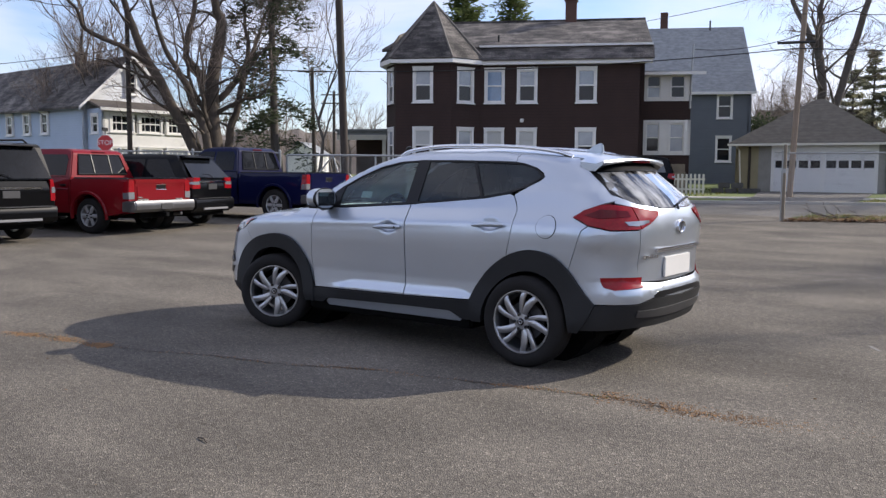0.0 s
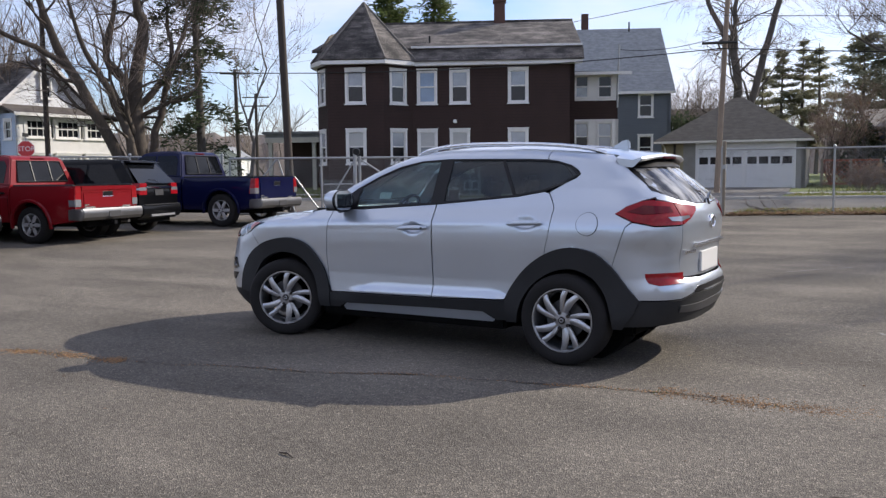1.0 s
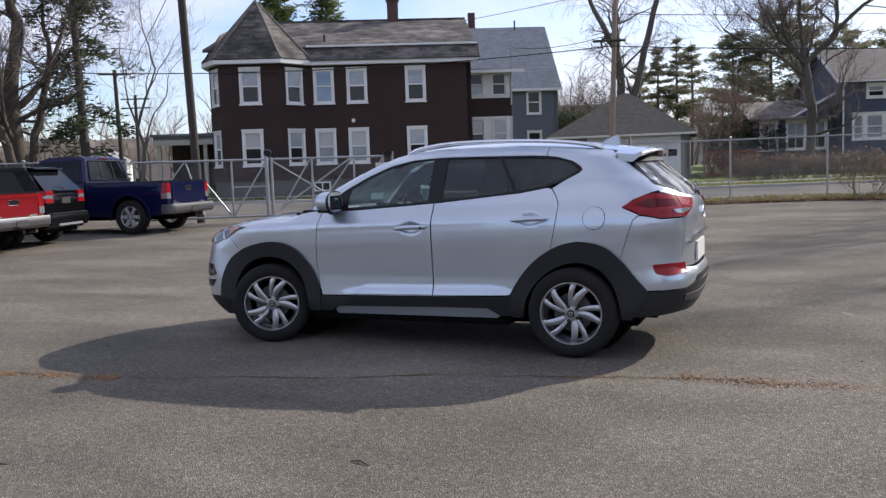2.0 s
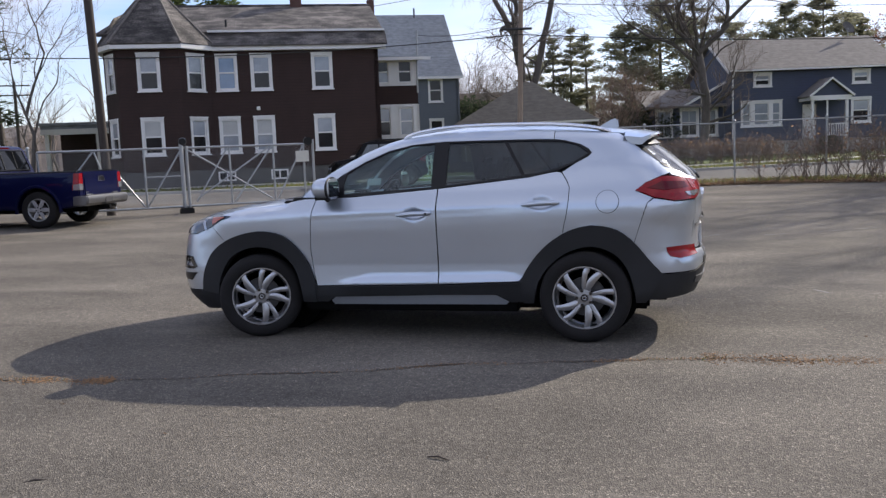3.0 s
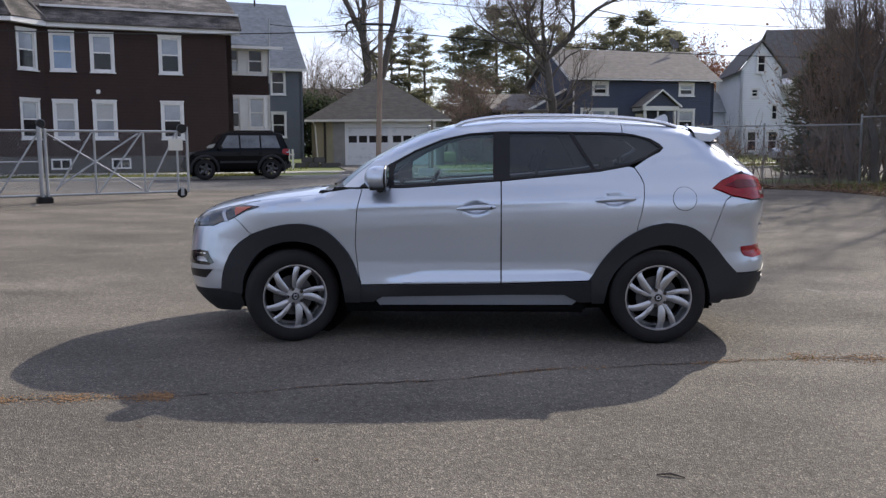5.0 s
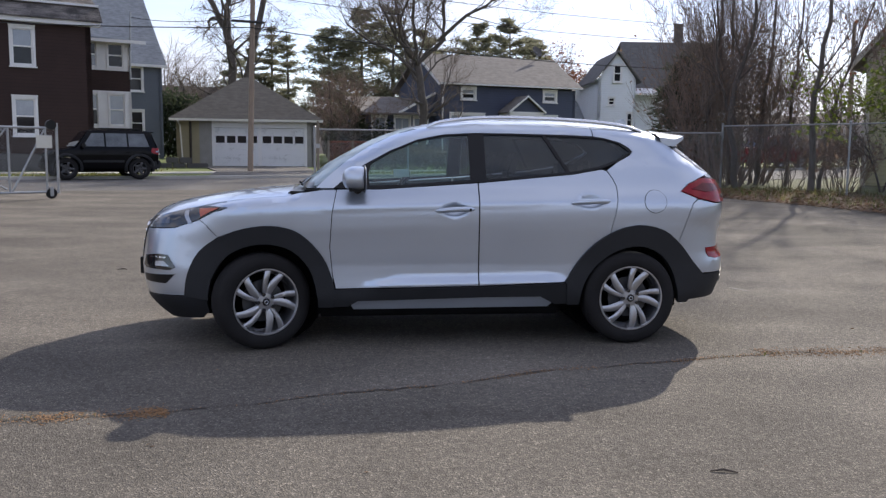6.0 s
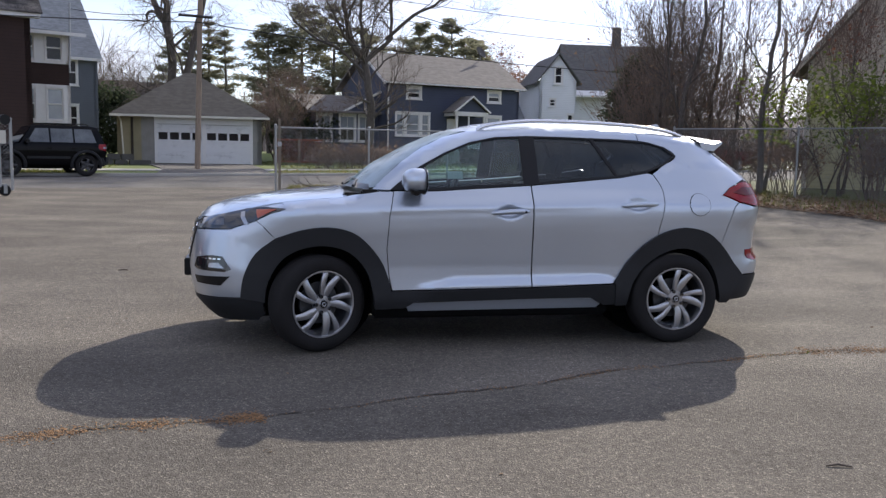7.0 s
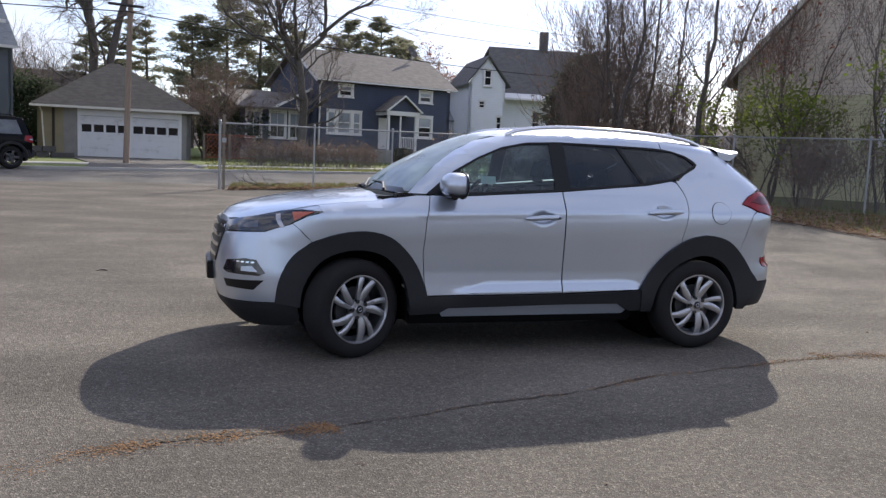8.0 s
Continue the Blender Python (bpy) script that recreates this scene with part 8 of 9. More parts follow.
def sliding_gate():
    g = thing("gate", pose(-10.46, 13.57, 0, 0, 0, 35.6), "galvanised sliding chain-link gate with cross braces", "gate")
    z0, z1 = 0.40, 1.93
    for n, a, b, r in (("top_rail", (-3.5, z1), (3.41, z1), 0.03), ("bottom_rail", (-3.5, z0), (3.41, z0), 0.03), ("upright", (-3.5, z0), (-3.5, z1), 0.03), ("upright", (-1.0, z0), (-1.0, z1), 0.028), ("upright", (1.16, z0), (1.16, z1), 0.028), ("upright", (2.32, z0), (2.32, z1), 0.028), ("upright", (3.41, z0 - 0.03), (3.41, z1 + 0.12), 0.035), ("upright", (3.15, z0), (3.15, z1), 0.028),
                       ("brace", (-1.75, 1.42), (-1.05, z0 + 0.04), 0.024), ("brace", (-1.0, z0), (-0.05, z1), 0.022), ("brace", (0.08, z1 - 0.05), (2.25, z0 + 0.08), 0.022), ("brace", (0.25, z0 + 0.1), (1.13, z1), 0.022), ("brace", (1.20, z0), (2.30, z1), 0.022), ("brace", (2.2, z1 - 0.05), (0.30, z0 + 0.2), 0.022), ("brace", (2.36, z0), (3.15, z1), 0.022), ("brace", (-3.4, z0), (-2.2, z1), 0.022), ("brace", (-2.2, z1), (-1.75, z0), 0.022), ("cross_rail", (-1.0, 1.2), (0.0, 1.2), 0.018)):
        part(n, tube([(a[0], 0, a[1]), (b[0], 0, b[1])], r, 8), M_GALV, g)
    ob = new("chain_link", link_mesh(-3.5, 3.41, z0, z1))
    ob.parent = g
    tagged(ob, "galvanised chain-link mesh", kind="stuff")
    part("wheel", lathe([(0, -0.04), (0.11, -0.04), (0.13, -0.02), (0.13, 0.02), (0.11, 0.04), (0, 0.04)], 18, Matrix.Translation((3.24, 0.0, 0.37))), M_TYRE, g, "black rubber gate wheel", smooth=40)
    part("wheel_fork", boxes((3.20, -0.05, 0.30, 3.28, 0.05, 0.52)), M_GALV, g)
    part("sign_plate", boxes((2.92, -0.06, 1.45, 3.28, -0.05, 1.75)), M_CREAM, g, "blank pale sign plate")
    part("roller", lathe([(0, -0.05), (0.12, -0.05), (0.12, 0.05), (0, 0.05)], 16, Matrix.Translation((3.28, 0.0, 2.0))), M_BLACK, g)
    p = thing("gate_post", pose(-10.46, 13.45, 0.23, 0, 0, 35.6), "thick galvanised gate post with rollers", "gate post")
    part("post", tube([(0, 0, -0.05), (0, 0, 1.82)], 0.055, 10), M_GALV, p)
    part("post", tube([(0.13, 0.05, -0.05), (0.13, 0.05, 1.75)], 0.04, 10), M_GALV, p)
    part("roller", lathe([(0, -0.06), (0.09, -0.06), (0.11, 0), (0.09, 0.06), (0, 0.06)], 16, Matrix.Translation((0.04, 0.0, 1.86))), M_BLACK, p)
    part("footing", boxes((-0.14, -0.14, -0.1, 0.22, 0.16, 0.14), bevel=0.03), M_BLACK, p)
    return g


sliding_gate()


def pole(name, base, top, r0, r1, material, label, arms=()):
    p = thing(name, Matrix(), label, "pole")
    a, b = Vector(base), Vector(top)
    part("shaft", tube([a, a.lerp(b, 0.4), b], [r0, r0 * 0.6 + r1 * 0.4, r1], 12), material, p, smooth=40)
    for z, L, deg in arms:
        q = a.lerp(b, (z - a.z) / (b.z - a.z))
        c, d = math.cos(radians(deg)) * L / 2, math.sin(radians(deg)) * L / 2
        part("crossarm", tube([(q.x - c, q.y - d, z), (q.x + c, q.y + d, z)], 0.06, 4), material, p)
        for s in (-0.9, -0.45, 0.45, 0.9):
            part("insulator", tube([(q.x + c * s, q.y + d * s, z + 0.05), (q.x + c * s, q.y + d * s, z + 0.2)], 0.035, 6), M_CREAM, p)
    return p


pole("utility_pole", (-12.40, 13.02, 0.15), (-12.25, 12.35, 10.5), 0.115, 0.10, M_POLE_DARK, "dark weathered wooden pole beside the gate")
pole("utility_pole", (-4.95, 32.3, 0.4), (-4.72, 33.0, 10.6), 0.125, 0.10, M_POLE, "tan wooden utility pole on the sidewalk")
pole("utility_pole", (-34.0, 20.4, 0.5), (-34.0, 20.4, 9.8), 0.13, 0.11, M_POLE_DARK, "dark wooden utility pole by the maple")
pole("utility_pole", (-37.6, 37.2, 0.7), (-37.7, 37.1, 8.6), 0.15, 0.11, M_POLE_DARK, "far wooden utility pole with a crossarm", ((8.3, 2.0, 40),))
pole("utility_pole", (-45.5, 47.5, 0.8), (-45.5, 47.5, 8.2), 0.14, 0.11, M_POLE_DARK, "far wooden utility pole with crossarms", ((7.9, 2.2, 30), (7.2, 2.2, 30)))
pole("utility_pole", (30.0, 44.0, 0.7), (30.0, 44.0, 9.5), 0.15, 0.11, M_POLE, "wooden utility pole along the street")
post = fence_post = thing("steel_post", pose(-1.55, 18.3, 0.22), "rusty perforated steel post at the fence end", "post")
part("post", boxes((-0.035, -0.03, -0.05, 0.035, 0.03, 2.05)), M_WEATHERED, post)
part("hasp", boxes((-0.05, -0.05, 1.30, 0.06, 0.0, 1.42)), M_GALV, post)


def cable(a, b, sag, r=0.016, label="black overhead cable strung between poles"):
    a, b = Vector(a), Vector(b)
    pts = []
    for i in range(15):
        t = i / 14
        p = a.lerp(b, t)
        p.z -= sag * 4 * t * (1 - t)
        pts.append(p)
    return tagged(part("cable", tube(pts, r, 5), M_CABLE), label, "cable", "overhead cables")


cable((-34.0, 20.4, 6.9), (-4.88, 32.5, 6.75), 0.7, 0.022)
for z, r, sag in ((6.9, 0.022, 0.7), (8.3, 0.014, 0.6), (9.2, 0.014, 0.6)):
    cable((-4.88, 32.5, z - 0.15), (30.0, 44.0, z - 0.3), sag * 0.9, r)
cable((-4.85, 32.6, 7.3), (-10.9, 36.9, 7.7), 0.25, 0.016, "service cable to the brown house")
cable((-4.8, 32.8, 9.3), (-40, 60, 13.5), 0.6, 0.016)
cable((-12.27, 12.45, 9.2), (-34.0, 20.4, 9.4), 0.5, 0.014)
cable((-12.3, 12.6, 7.0), (-37.6, 37.2, 8.2), 0.5, 0.014)
cable((-34.0, 20.4, 7.6), (-60, 12.0, 7.5), 0.6, 0.018)
for y in (37.0, 37.6):
    cable((-37.6, y, 8.4), (-45.5, 47.5 + y - 37, 8.0), 0.2, 0.014)
cable((-5.6, 32.0, 6.95), (-4.3, 32.75, 7.0), 0.0, 0.06, "black splice sleeve on the overhead cable")


def stop_sign():
    s = thing("stop_sign", pose(-26.4, 14.2, 0.25, 0, 0, 38), "red octagonal stop sign on a steel post", "sign")
    n = 8
    R = 0.34
    bm = bmesh.new()
    add_prism(bm, [(R * math.cos(radians(22.5 + 45 * i)), 2.30 + R * math.sin(radians(22.5 + 45 * i))) for i in range(n)], -0.012, 0.0)
    part("sign_border", bm, M_TRIM, s, "white sign border")
    bm = bmesh.new()
    add_prism(bm, [(R * 0.93 * math.cos(radians(22.5 + 45 * i)), 2.30 + R * 0.93 * math.sin(radians(22.5 + 45 * i))) for i in range(n)], -0.018, -0.013)
    part("sign_plate", bm, M_STOP, s, "red sign face")
    cu = bpy.data.curves.new("lettering", "FONT")
    cu.body, cu.size, cu.align_x, cu.align_y, cu.extrude = "STOP", 0.26, "CENTER", "CENTER", 0.002
    cu.materials.append(M_TRIM)
    ob = new("lettering", cu)
    ob.parent = s
    ob.matrix_local = pose(0, -0.021, 2.30, 90, 0, 0)
    tagged(ob, "white letters STOP")
    part("post", boxes((-0.03, 0.0, 0, 0.03, 0.03, 2.75)), M_GALV, s)
    part("street_plate", boxes((-0.015, -0.30, 2.76, 0.015, 0.30, 2.90)), M_CLAD, s)
    return s


stop_sign()
f = thing("picket_fence", pose(-10.6, 33.2, 0.5, 0, 0, 26), "short pale picket fence by the back steps", "fence")
for i in range(9):
    part("picket", boxes((i * 0.19, 0, 0, i * 0.19 + 0.09, 0.025, 1.0)), M_CREAM, f)
part("rail", boxes((0, 0.03, 0.25, 1.65, 0.07, 0.33), (0, 0.03, 0.72, 1.65, 0.07, 0.80)), M_CREAM, f)
f = thing("lattice_fence", pose(-1.7, 40.2, 0.7, 0, 0, 8), "low rust-orange lattice fence beside the garage", "fence")
for x in (0, 1.3, 2.6):
    part("post", boxes((x - 0.05, -0.05, 0, x + 0.05, 0.05, 1.35)), M_WEATHERED, f)
for i in range(-5, 14):
    for s in (1, -1):
        a = i * 0.22
        x0, x1 = (a, a + 1.15) if s > 0 else (a + 1.15, a)
        c0, c1 = max(0, min(2.6, x0)), max(0, min(2.6, x1))
        if abs(c1 - c0) < 0.1:
            continue
        t0, t1 = (c0 - x0) / (x1 - x0), (c1 - x0) / (x1 - x0)
        part("slat", tube([(c0, 0.01 * s, 0.12 + 1.15 * t0), (c1, 0.01 * s, 0.12 + 1.15 * t1)], 0.018, 4), M_LATTICE, f)
part("rail", boxes((0, -0.03, 1.24, 2.6, 0.03, 1.31), (0, -0.03, 0.08, 2.6, 0.03, 0.14)), M_LATTICE, f)
w = thing("stone_wall", pose(-9.6, 36.2, 0.55, 0, 0, 15), "low stack of grey blocks by the garage", "stones")
for i, (x, y, z) in enumerate(((0, 0, 0), (0.62, 0.05, 0), (1.25, -0.03, 0), (0.3, 0.02, 0.28), (0.9, 0, 0.28), (1.7, 0.2, 0))):
    part("block", boxes((x, y, z, x + 0.56, y + 0.4, z + 0.27), bevel=0.03), M_STONE, w)


# ---- trees and shrubs ----
class Acc:
    def __init__(self):
        self.v, self.f = [], []

    def limb(self, pts, radii, n):
        v, f = self.v, self.f
        base = len(v)
        ref = None
        for i, p in enumerate(pts):
            d = (pts[min(i + 1, len(pts) - 1)] - pts[max(i - 1, 0)])
            d.normalize()
            if ref is None:
                ref = d.orthogonal()
                ref.normalize()
            ref = ref - d * ref.dot(d)
            ref.normalize()
            q = d.cross(ref)
            r = radii[i]
            for k in range(n):
                a = 2 * math.pi * k / n
                v.append(p + ref * (r * math.cos(a)) + q * (r * math.sin(a)))
        for i in range(len(pts) - 1):
            for k in range(n):
                j = (k + 1) % n
                f.append((base + i * n + k, base + i * n + j, base + i * n + n + j, base + i * n + n + k))

    def leaf(self, p, s, rnd, flat=0.5, thin=0.45):
        a = Vector((rnd.gauss(0, 1), rnd.gauss(0, 1), rnd.gauss(0, flat)))
        a.normalize()
        b = a.orthogonal()
        b.rotate(Matrix.Rotation(rnd.uniform(0, 6.28), 3, a))
        n = len(self.v)
        self.v += [p - a * s, p + b * s * thin, p + a * s, p - b * s * thin + Vector((0, 0, s * thin * 0.45))]
        self.f.append((n, n + 1, n + 2, n + 3))

    def mesh(self, name, material, parent=None, label="", smooth=False):
        me = bpy.data.meshes.new(name)
        me.from_pydata(self.v, [], self.f)
        me.materials.append(material)
        if smooth:
            me.shade_smooth()
        ob = new(name, me)
        if parent is not None:
            ob.parent = parent
        if label:
            tagged(ob, label)
        return ob


def branch(big, fine, p, d, r, L, depth, rnd, up=0.12, spread=0.75, kids=3, tips=None, cut=2, wob=0.18):
    """Grow one limb and its children; thick ones into big, thin ones into fine."""
    n = 4 if depth > 1 else 3
    pts, rad = [p.copy()], [r]
    q, e = p.copy(), d.copy()
    for i in range(n):
        e = e + Vector((rnd.gauss(0, wob), rnd.gauss(0, wob), rnd.gauss(0, wob) + up * 0.5))
        e.normalize()
        q = q + e * (L / n)
        pts.append(q.copy())
        rad.append(r * (1 - 0.55 * (i + 1) / n))
    (big if depth >= cut else fine).limb(pts, rad, 7 if depth >= cut + 1 else 5 if depth >= cut else 3)
    if tips is not None and depth <= 1:
        tips.extend(pts[1:])
    if depth <= 0:
        return
    m = kids + (1 if rnd.random() < 0.4 else 0)
    for k in range(m):
        t = rnd.uniform(0.35, 1.0) if k else 1.0
        x = t * n
        i = min(int(x), n - 1)
        b = pts[i].lerp(pts[i + 1], x - i)
        ax = Vector((rnd.gauss(0, 1), rnd.gauss(0, 1), rnd.gauss(0, 0.6)))
        ax.normalize()
        g = (e + ax * spread * (0.55 if k == 0 else 1.0) + Vector((0, 0, up)))
        g.normalize()
        rr = r * (0.62 if k == 0 else rnd.uniform(0.34, 0.52)) * (1 - 0.3 * (1 - t))
        branch(big, fine, b, g, max(rr, 0.0062), L * rnd.uniform(0.58, 0.82), depth - 1, rnd, up, spread, kids, tips, cut, wob)


def bare_tree(x, y, stems, label, seed, bark=None, twig=None, depth=5, kids=3, leaves=None, leaf_n=0, leaf_s=0.08, spread=0.75, up=0.12, min_leaf_z=0.0):
    """A leafless tree: stems of (dx, dy, dz, radius, length)."""
    rnd = random.Random(seed)
    t = thing("tree", pose(x, y, ground_z(x, y) - 0.1), label, "tree")
    big, fine, tips = Acc(), Acc(), []
    for dx, dy, dz, r, L in stems:
        d = Vector((dx, dy, dz))
        d.normalize()
        branch(big, fine, Vector((dx * 0.15, dy * 0.15, 0)), d, r, L, depth, rnd, up, spread, kids, tips, 3 if depth >= 5 else 2)
    big.mesh("trunk", bark or M_BARK, t, "rough grey-brown trunk and limbs", True)
    fine.mesh("crown", twig or M_TWIG, t, "leafless twigs")
    if leaves:
        acc = Acc()
        tips = [q for q in tips if q.z > min_leaf_z] or tips
        for i in range(leaf_n):
            q = rnd.choice(tips) + Vector((rnd.gauss(0, 0.12), rnd.gauss(0, 0.12), rnd.gauss(0, 0.12)))
            acc.leaf(q, leaf_s * rnd.uniform(0.6, 1.4), rnd)
        acc.mesh("foliage", leaves, t, "sparse spring leaves")
    return t


def conifer(x, y, H, R, clear, label, seed, needle, sparse=1.0, droop=0.15, clump=0.28, per=26, z=None, trunk_r=None, top_round=False, gap=1.0):
    """A conifer: a straight trunk, whorls of limbs and many small needle sprays."""
    rnd = random.Random(seed)
    t = thing("tree", pose(x, y, (ground_z(x, y) if z is None else z) - 0.1), label, "tree")
    big, nd = Acc(), Acc()
    r = trunk_r or H * 0.017
    big.limb([Vector((0, 0, 0)), Vector((rnd.gauss(0, 0.1), rnd.gauss(0, 0.1), H * 0.5)), Vector((0, 0, H))], [r, r * 0.65, 0.03], 8)
    h = clear
    while h < H - 0.2:
        f = (h - clear) / (H - clear)
        shape = (1 - f) ** 0.75 if not top_round else max(0.25, math.sin(math.pi * (0.18 + 0.80 * f)))
        m = rnd.randint(4, 6)
        for k in range(m):
            if rnd.random() > sparse:
                continue
            a = rnd.uniform(0, 6.28)
            L = R * shape * rnd.uniform(0.55, 1.2) + 0.2
            p = Vector((0, 0, h + rnd.uniform(-0.2, 0.2)))
            pts = [p]
            for i in range(1, 5):
                s = i / 4
                pts.append(p + Vector((math.cos(a) * L * s, math.sin(a) * L * s, L * (0.18 * s - droop * 1.6 * s * s) + rnd.gauss(0, 0.05))))
            big.limb(pts, [r * 0.22 * (1 - f * 0.6), r * 0.16, r * 0.11, r * 0.07, 0.008], 4)
            cnt = int(per * 0.95 * (0.4 + L / R))
            for i in range(cnt):
                s = rnd.uniform(0.25, 1.05) * 4
                j = min(int(s), 3)
                q = pts[j].lerp(pts[j + 1], min(s - j, 1.0)) + Vector((rnd.gauss(0, 0.24), rnd.gauss(0, 0.24), rnd.gauss(-0.03, 0.10))) * (0.6 + 0.3 * L)
                nd.leaf(q, clump * rnd.uniform(0.8, 2.0), rnd, 0.30, 0.16)
        h += rnd.uniform(0.35, 0.6) * max(H / 14, 0.6) * gap
    big.mesh("trunk", M_BARK_GREY, t, "straight grey trunk with whorled limbs", True)
    nd.mesh("crown", needle, t, "dark evergreen needle sprays")
    return t


def shrub(x, y, H, R, label, seed, twig, n=26, leaves=None, leaf_n=0, leaf_s=0.05, depth=2, z=None):
    rnd = random.Random(seed)
    t = thing("shrub", pose(x, y, (ground_z(x, y) if z is None else z) - 0.03), label, "shrub")
    big, fine, tips = Acc(), Acc(), []
    for i in range(n):
        a, b = rnd.uniform(0, 6.28), rnd.random() ** 0.5
        d = Vector((math.cos(a) * b * 0.55, math.sin(a) * b * 0.55, 1))
        d.normalize()
        branch(big, fine, Vector((math.cos(a) * b * R * 0.55, math.sin(a) * b * R * 0.55, 0)), d, rnd.uniform(0.006, 0.016) * (0.6 + H / 3), H * rnd.uniform(0.35, 0.62), depth, rnd, 0.2, 0.7, 3, tips, 2)
    big.mesh("stem", twig, t)
    fine.mesh("crown", twig, t)
    if leaves:
        acc = Acc()
        for i in range(leaf_n):
            q = rnd.choice(tips) + Vector((rnd.gauss(0, 0.08), rnd.gauss(0, 0.08), rnd.gauss(0, 0.08)))
            acc.leaf(q, leaf_s * rnd.uniform(0.6, 1.4), rnd)
        acc.mesh("foliage", leaves, t)
    return t


def evergreen_bush(x, y, H, R, label, seed, n=2600):
    rnd = random.Random(seed)
    t = thing("bush", pose(x, y, ground_z(x, y) - 0.03), label, "bush")
    big, acc = Acc(), Acc()
    for i in range(7):
        a = rnd.uniform(0, 6.28)
        big.limb([Vector((0, 0, 0)), Vector((math.cos(a) * R * 0.4, math.sin(a) * R * 0.4, H * 0.5)), Vector((math.cos(a) * R * 0.55, math.sin(a) * R * 0.55, H * 0.85))], [0.04, 0.025, 0.008], 4)
    for i in range(n):
        u = Vector((rnd.gauss(0, 1), rnd.gauss(0, 1), rnd.gauss(0, 1)))
        u.normalize()
        k = 1 + 0.22 * noise.noise(u * 2.2 + Vector((seed, 0, 0)))
        s = rnd.uniform(0.7, 1.0) * k
        acc.leaf(Vector((u.x * R * s, u.y * R * s, H * 0.5 + u.z * H * 0.5 * s)), rnd.uniform(0.06, 0.15), rnd, 1.0)
    big.mesh("stem", M_BARK, t)
    acc.mesh("foliage", M_SPRUCE, t, "dense dark evergreen foliage")
    return t


def limbed_tree(x, y, yaw, limbs, label, seed, bark, twig, depth=4, shoots=5, reach=2.2, up=0.10, spread=0.8, kids=3):
    """A tree with given main limbs: each (points (across, deep, up), first radius, last radius); smaller wood grows from them."""
    rnd = random.Random(seed)
    t = thing("tree", pose(x, y, ground_z(x, y) - 0.1, 0, 0, yaw), label, "tree")
    big, fine = Acc(), Acc()
    for pts, r0, r1 in limbs:
        c = [Vector(q) for q in curve(pts, 4)]
        n = len(c) - 1
        c = [q + Vector((rnd.gauss(0, 0.04), rnd.gauss(0, 0.04), 0)) if i else q for i, q in enumerate(c)]
        big.limb(c, [r0 + (r1 - r0) * i / n for i in range(n + 1)], 10)
        for k in range(shoots):
            f = 1.0 if k < 2 else rnd.uniform(0.35, 0.98)
            i = min(int(f * n), n - 1)
            d = (c[i + 1] - c[i]).normalized() * (1.0 if k < 2 else 0.5) + Vector((rnd.gauss(0, 0.6), rnd.gauss(0, 0.7), rnd.gauss(0.15, 0.3)))
            d.normalize()
            r = (r0 + (r1 - r0) * f) * (0.75 if k < 2 else 0.4)
            branch(big, fine, c[i + 1] if k < 2 else c[i], d, r, reach * rnd.uniform(0.7, 1.3), depth, rnd, up, spread, kids, None, 3)
    big.mesh("trunk", bark, t, "rough grey-brown trunk and limbs", True)
    fine.mesh("crown", twig, t, "leafless twigs")
    return t


# left: the old maple, the spruce
limbed_tree(-29.8, 22.6, 50.8, [
    ([(-0.1, 0, 0), (-0.1, 0, 1.0), (-0.15, 0, 2.2), (-0.28, 0.2, 5.3), (0.25, 0.4, 8.3), (-0.1, 0.3, 9.4), (0.3, 0.2, 12.5)], 0.55, 0.12),
    ([(-0.4, -0.1, 0.2), (-1.2, -0.3, 2.1), (-3.2, -0.9, 6.2), (-4.0, -1.1, 8.3), (-4.6, -1.4, 11.0)], 0.34, 0.09),
    ([(-3.1, -0.9, 6.0), (-4.4, -1.4, 6.8), (-5.8, -1.6, 7.4), (-6.2, -1.9, 8.3), (-7.5, -2.2, 9.5)], 0.15, 0.04),
    ([(-0.3, -0.4, 0.8), (-0.5, -0.6, 2.1), (-1.4, -1.2, 5.0), (-2.4, -1.6, 6.7), (-3.0, -2.0, 9.0)], 0.26, 0.06),
    ([(-0.28, 0.2, 5.2), (-1.5, 0.8, 6.7), (-1.1, 1.2, 9.3), (-1.4, 1.6, 12.0)], 0.22, 0.07),
    ([(-0.2, 0.2, 4.4), (1.1, 0.5, 5.7), (1.6, 0.9, 6.7), (2.4, 1.4, 9.0)], 0.18, 0.06),
    ([(0.2, 0.3, 0.8), (0.35, 0.6, 2.0), (1.0, 1.0, 4.6), (1.5, 1.6, 7.0), (1.4, 2.2, 9.5)], 0.26, 0.07)],
    "large bare maple with several spreading trunks", 3, M_BARK, M_TWIG, 4, 11, 2.3)
bare_tree(-42.0, 22.0, [(0.1, 0, 1, 0.35, 4.5), (-0.3, 0.1, 1, 0.26, 4.0)], "bare tree behind the white house", 9, M_BARK_GREY, M_TWIG, 5, 4)
conifer(-29.35, 25.97, 19.0, 2.9, 2.6, "tall dark spruce with drooping sparse branches", 5, M_SPRUCE, 0.62, 0.40, 0.13, 130, trunk_r=0.24)
bare_tree(-24.5, 24.0, [(0.15, 0.1, 1, 0.12, 3.5)], "thin bare tree by the brown house", 15, M_BARK_GREY, M_TWIG, 5, 3)
# behind the brown house
for i, (x, y, h) in enumerate(((-29.4, 43.5, 13.6), (-27.6, 47.0, 14.2))):
    conifer(x, y, h, 1.9, 2.0, "tall light-green cedar behind the brown house", 21 + i, M_CEDAR, 1.0, -0.25, 0.15, 80, top_round=True)
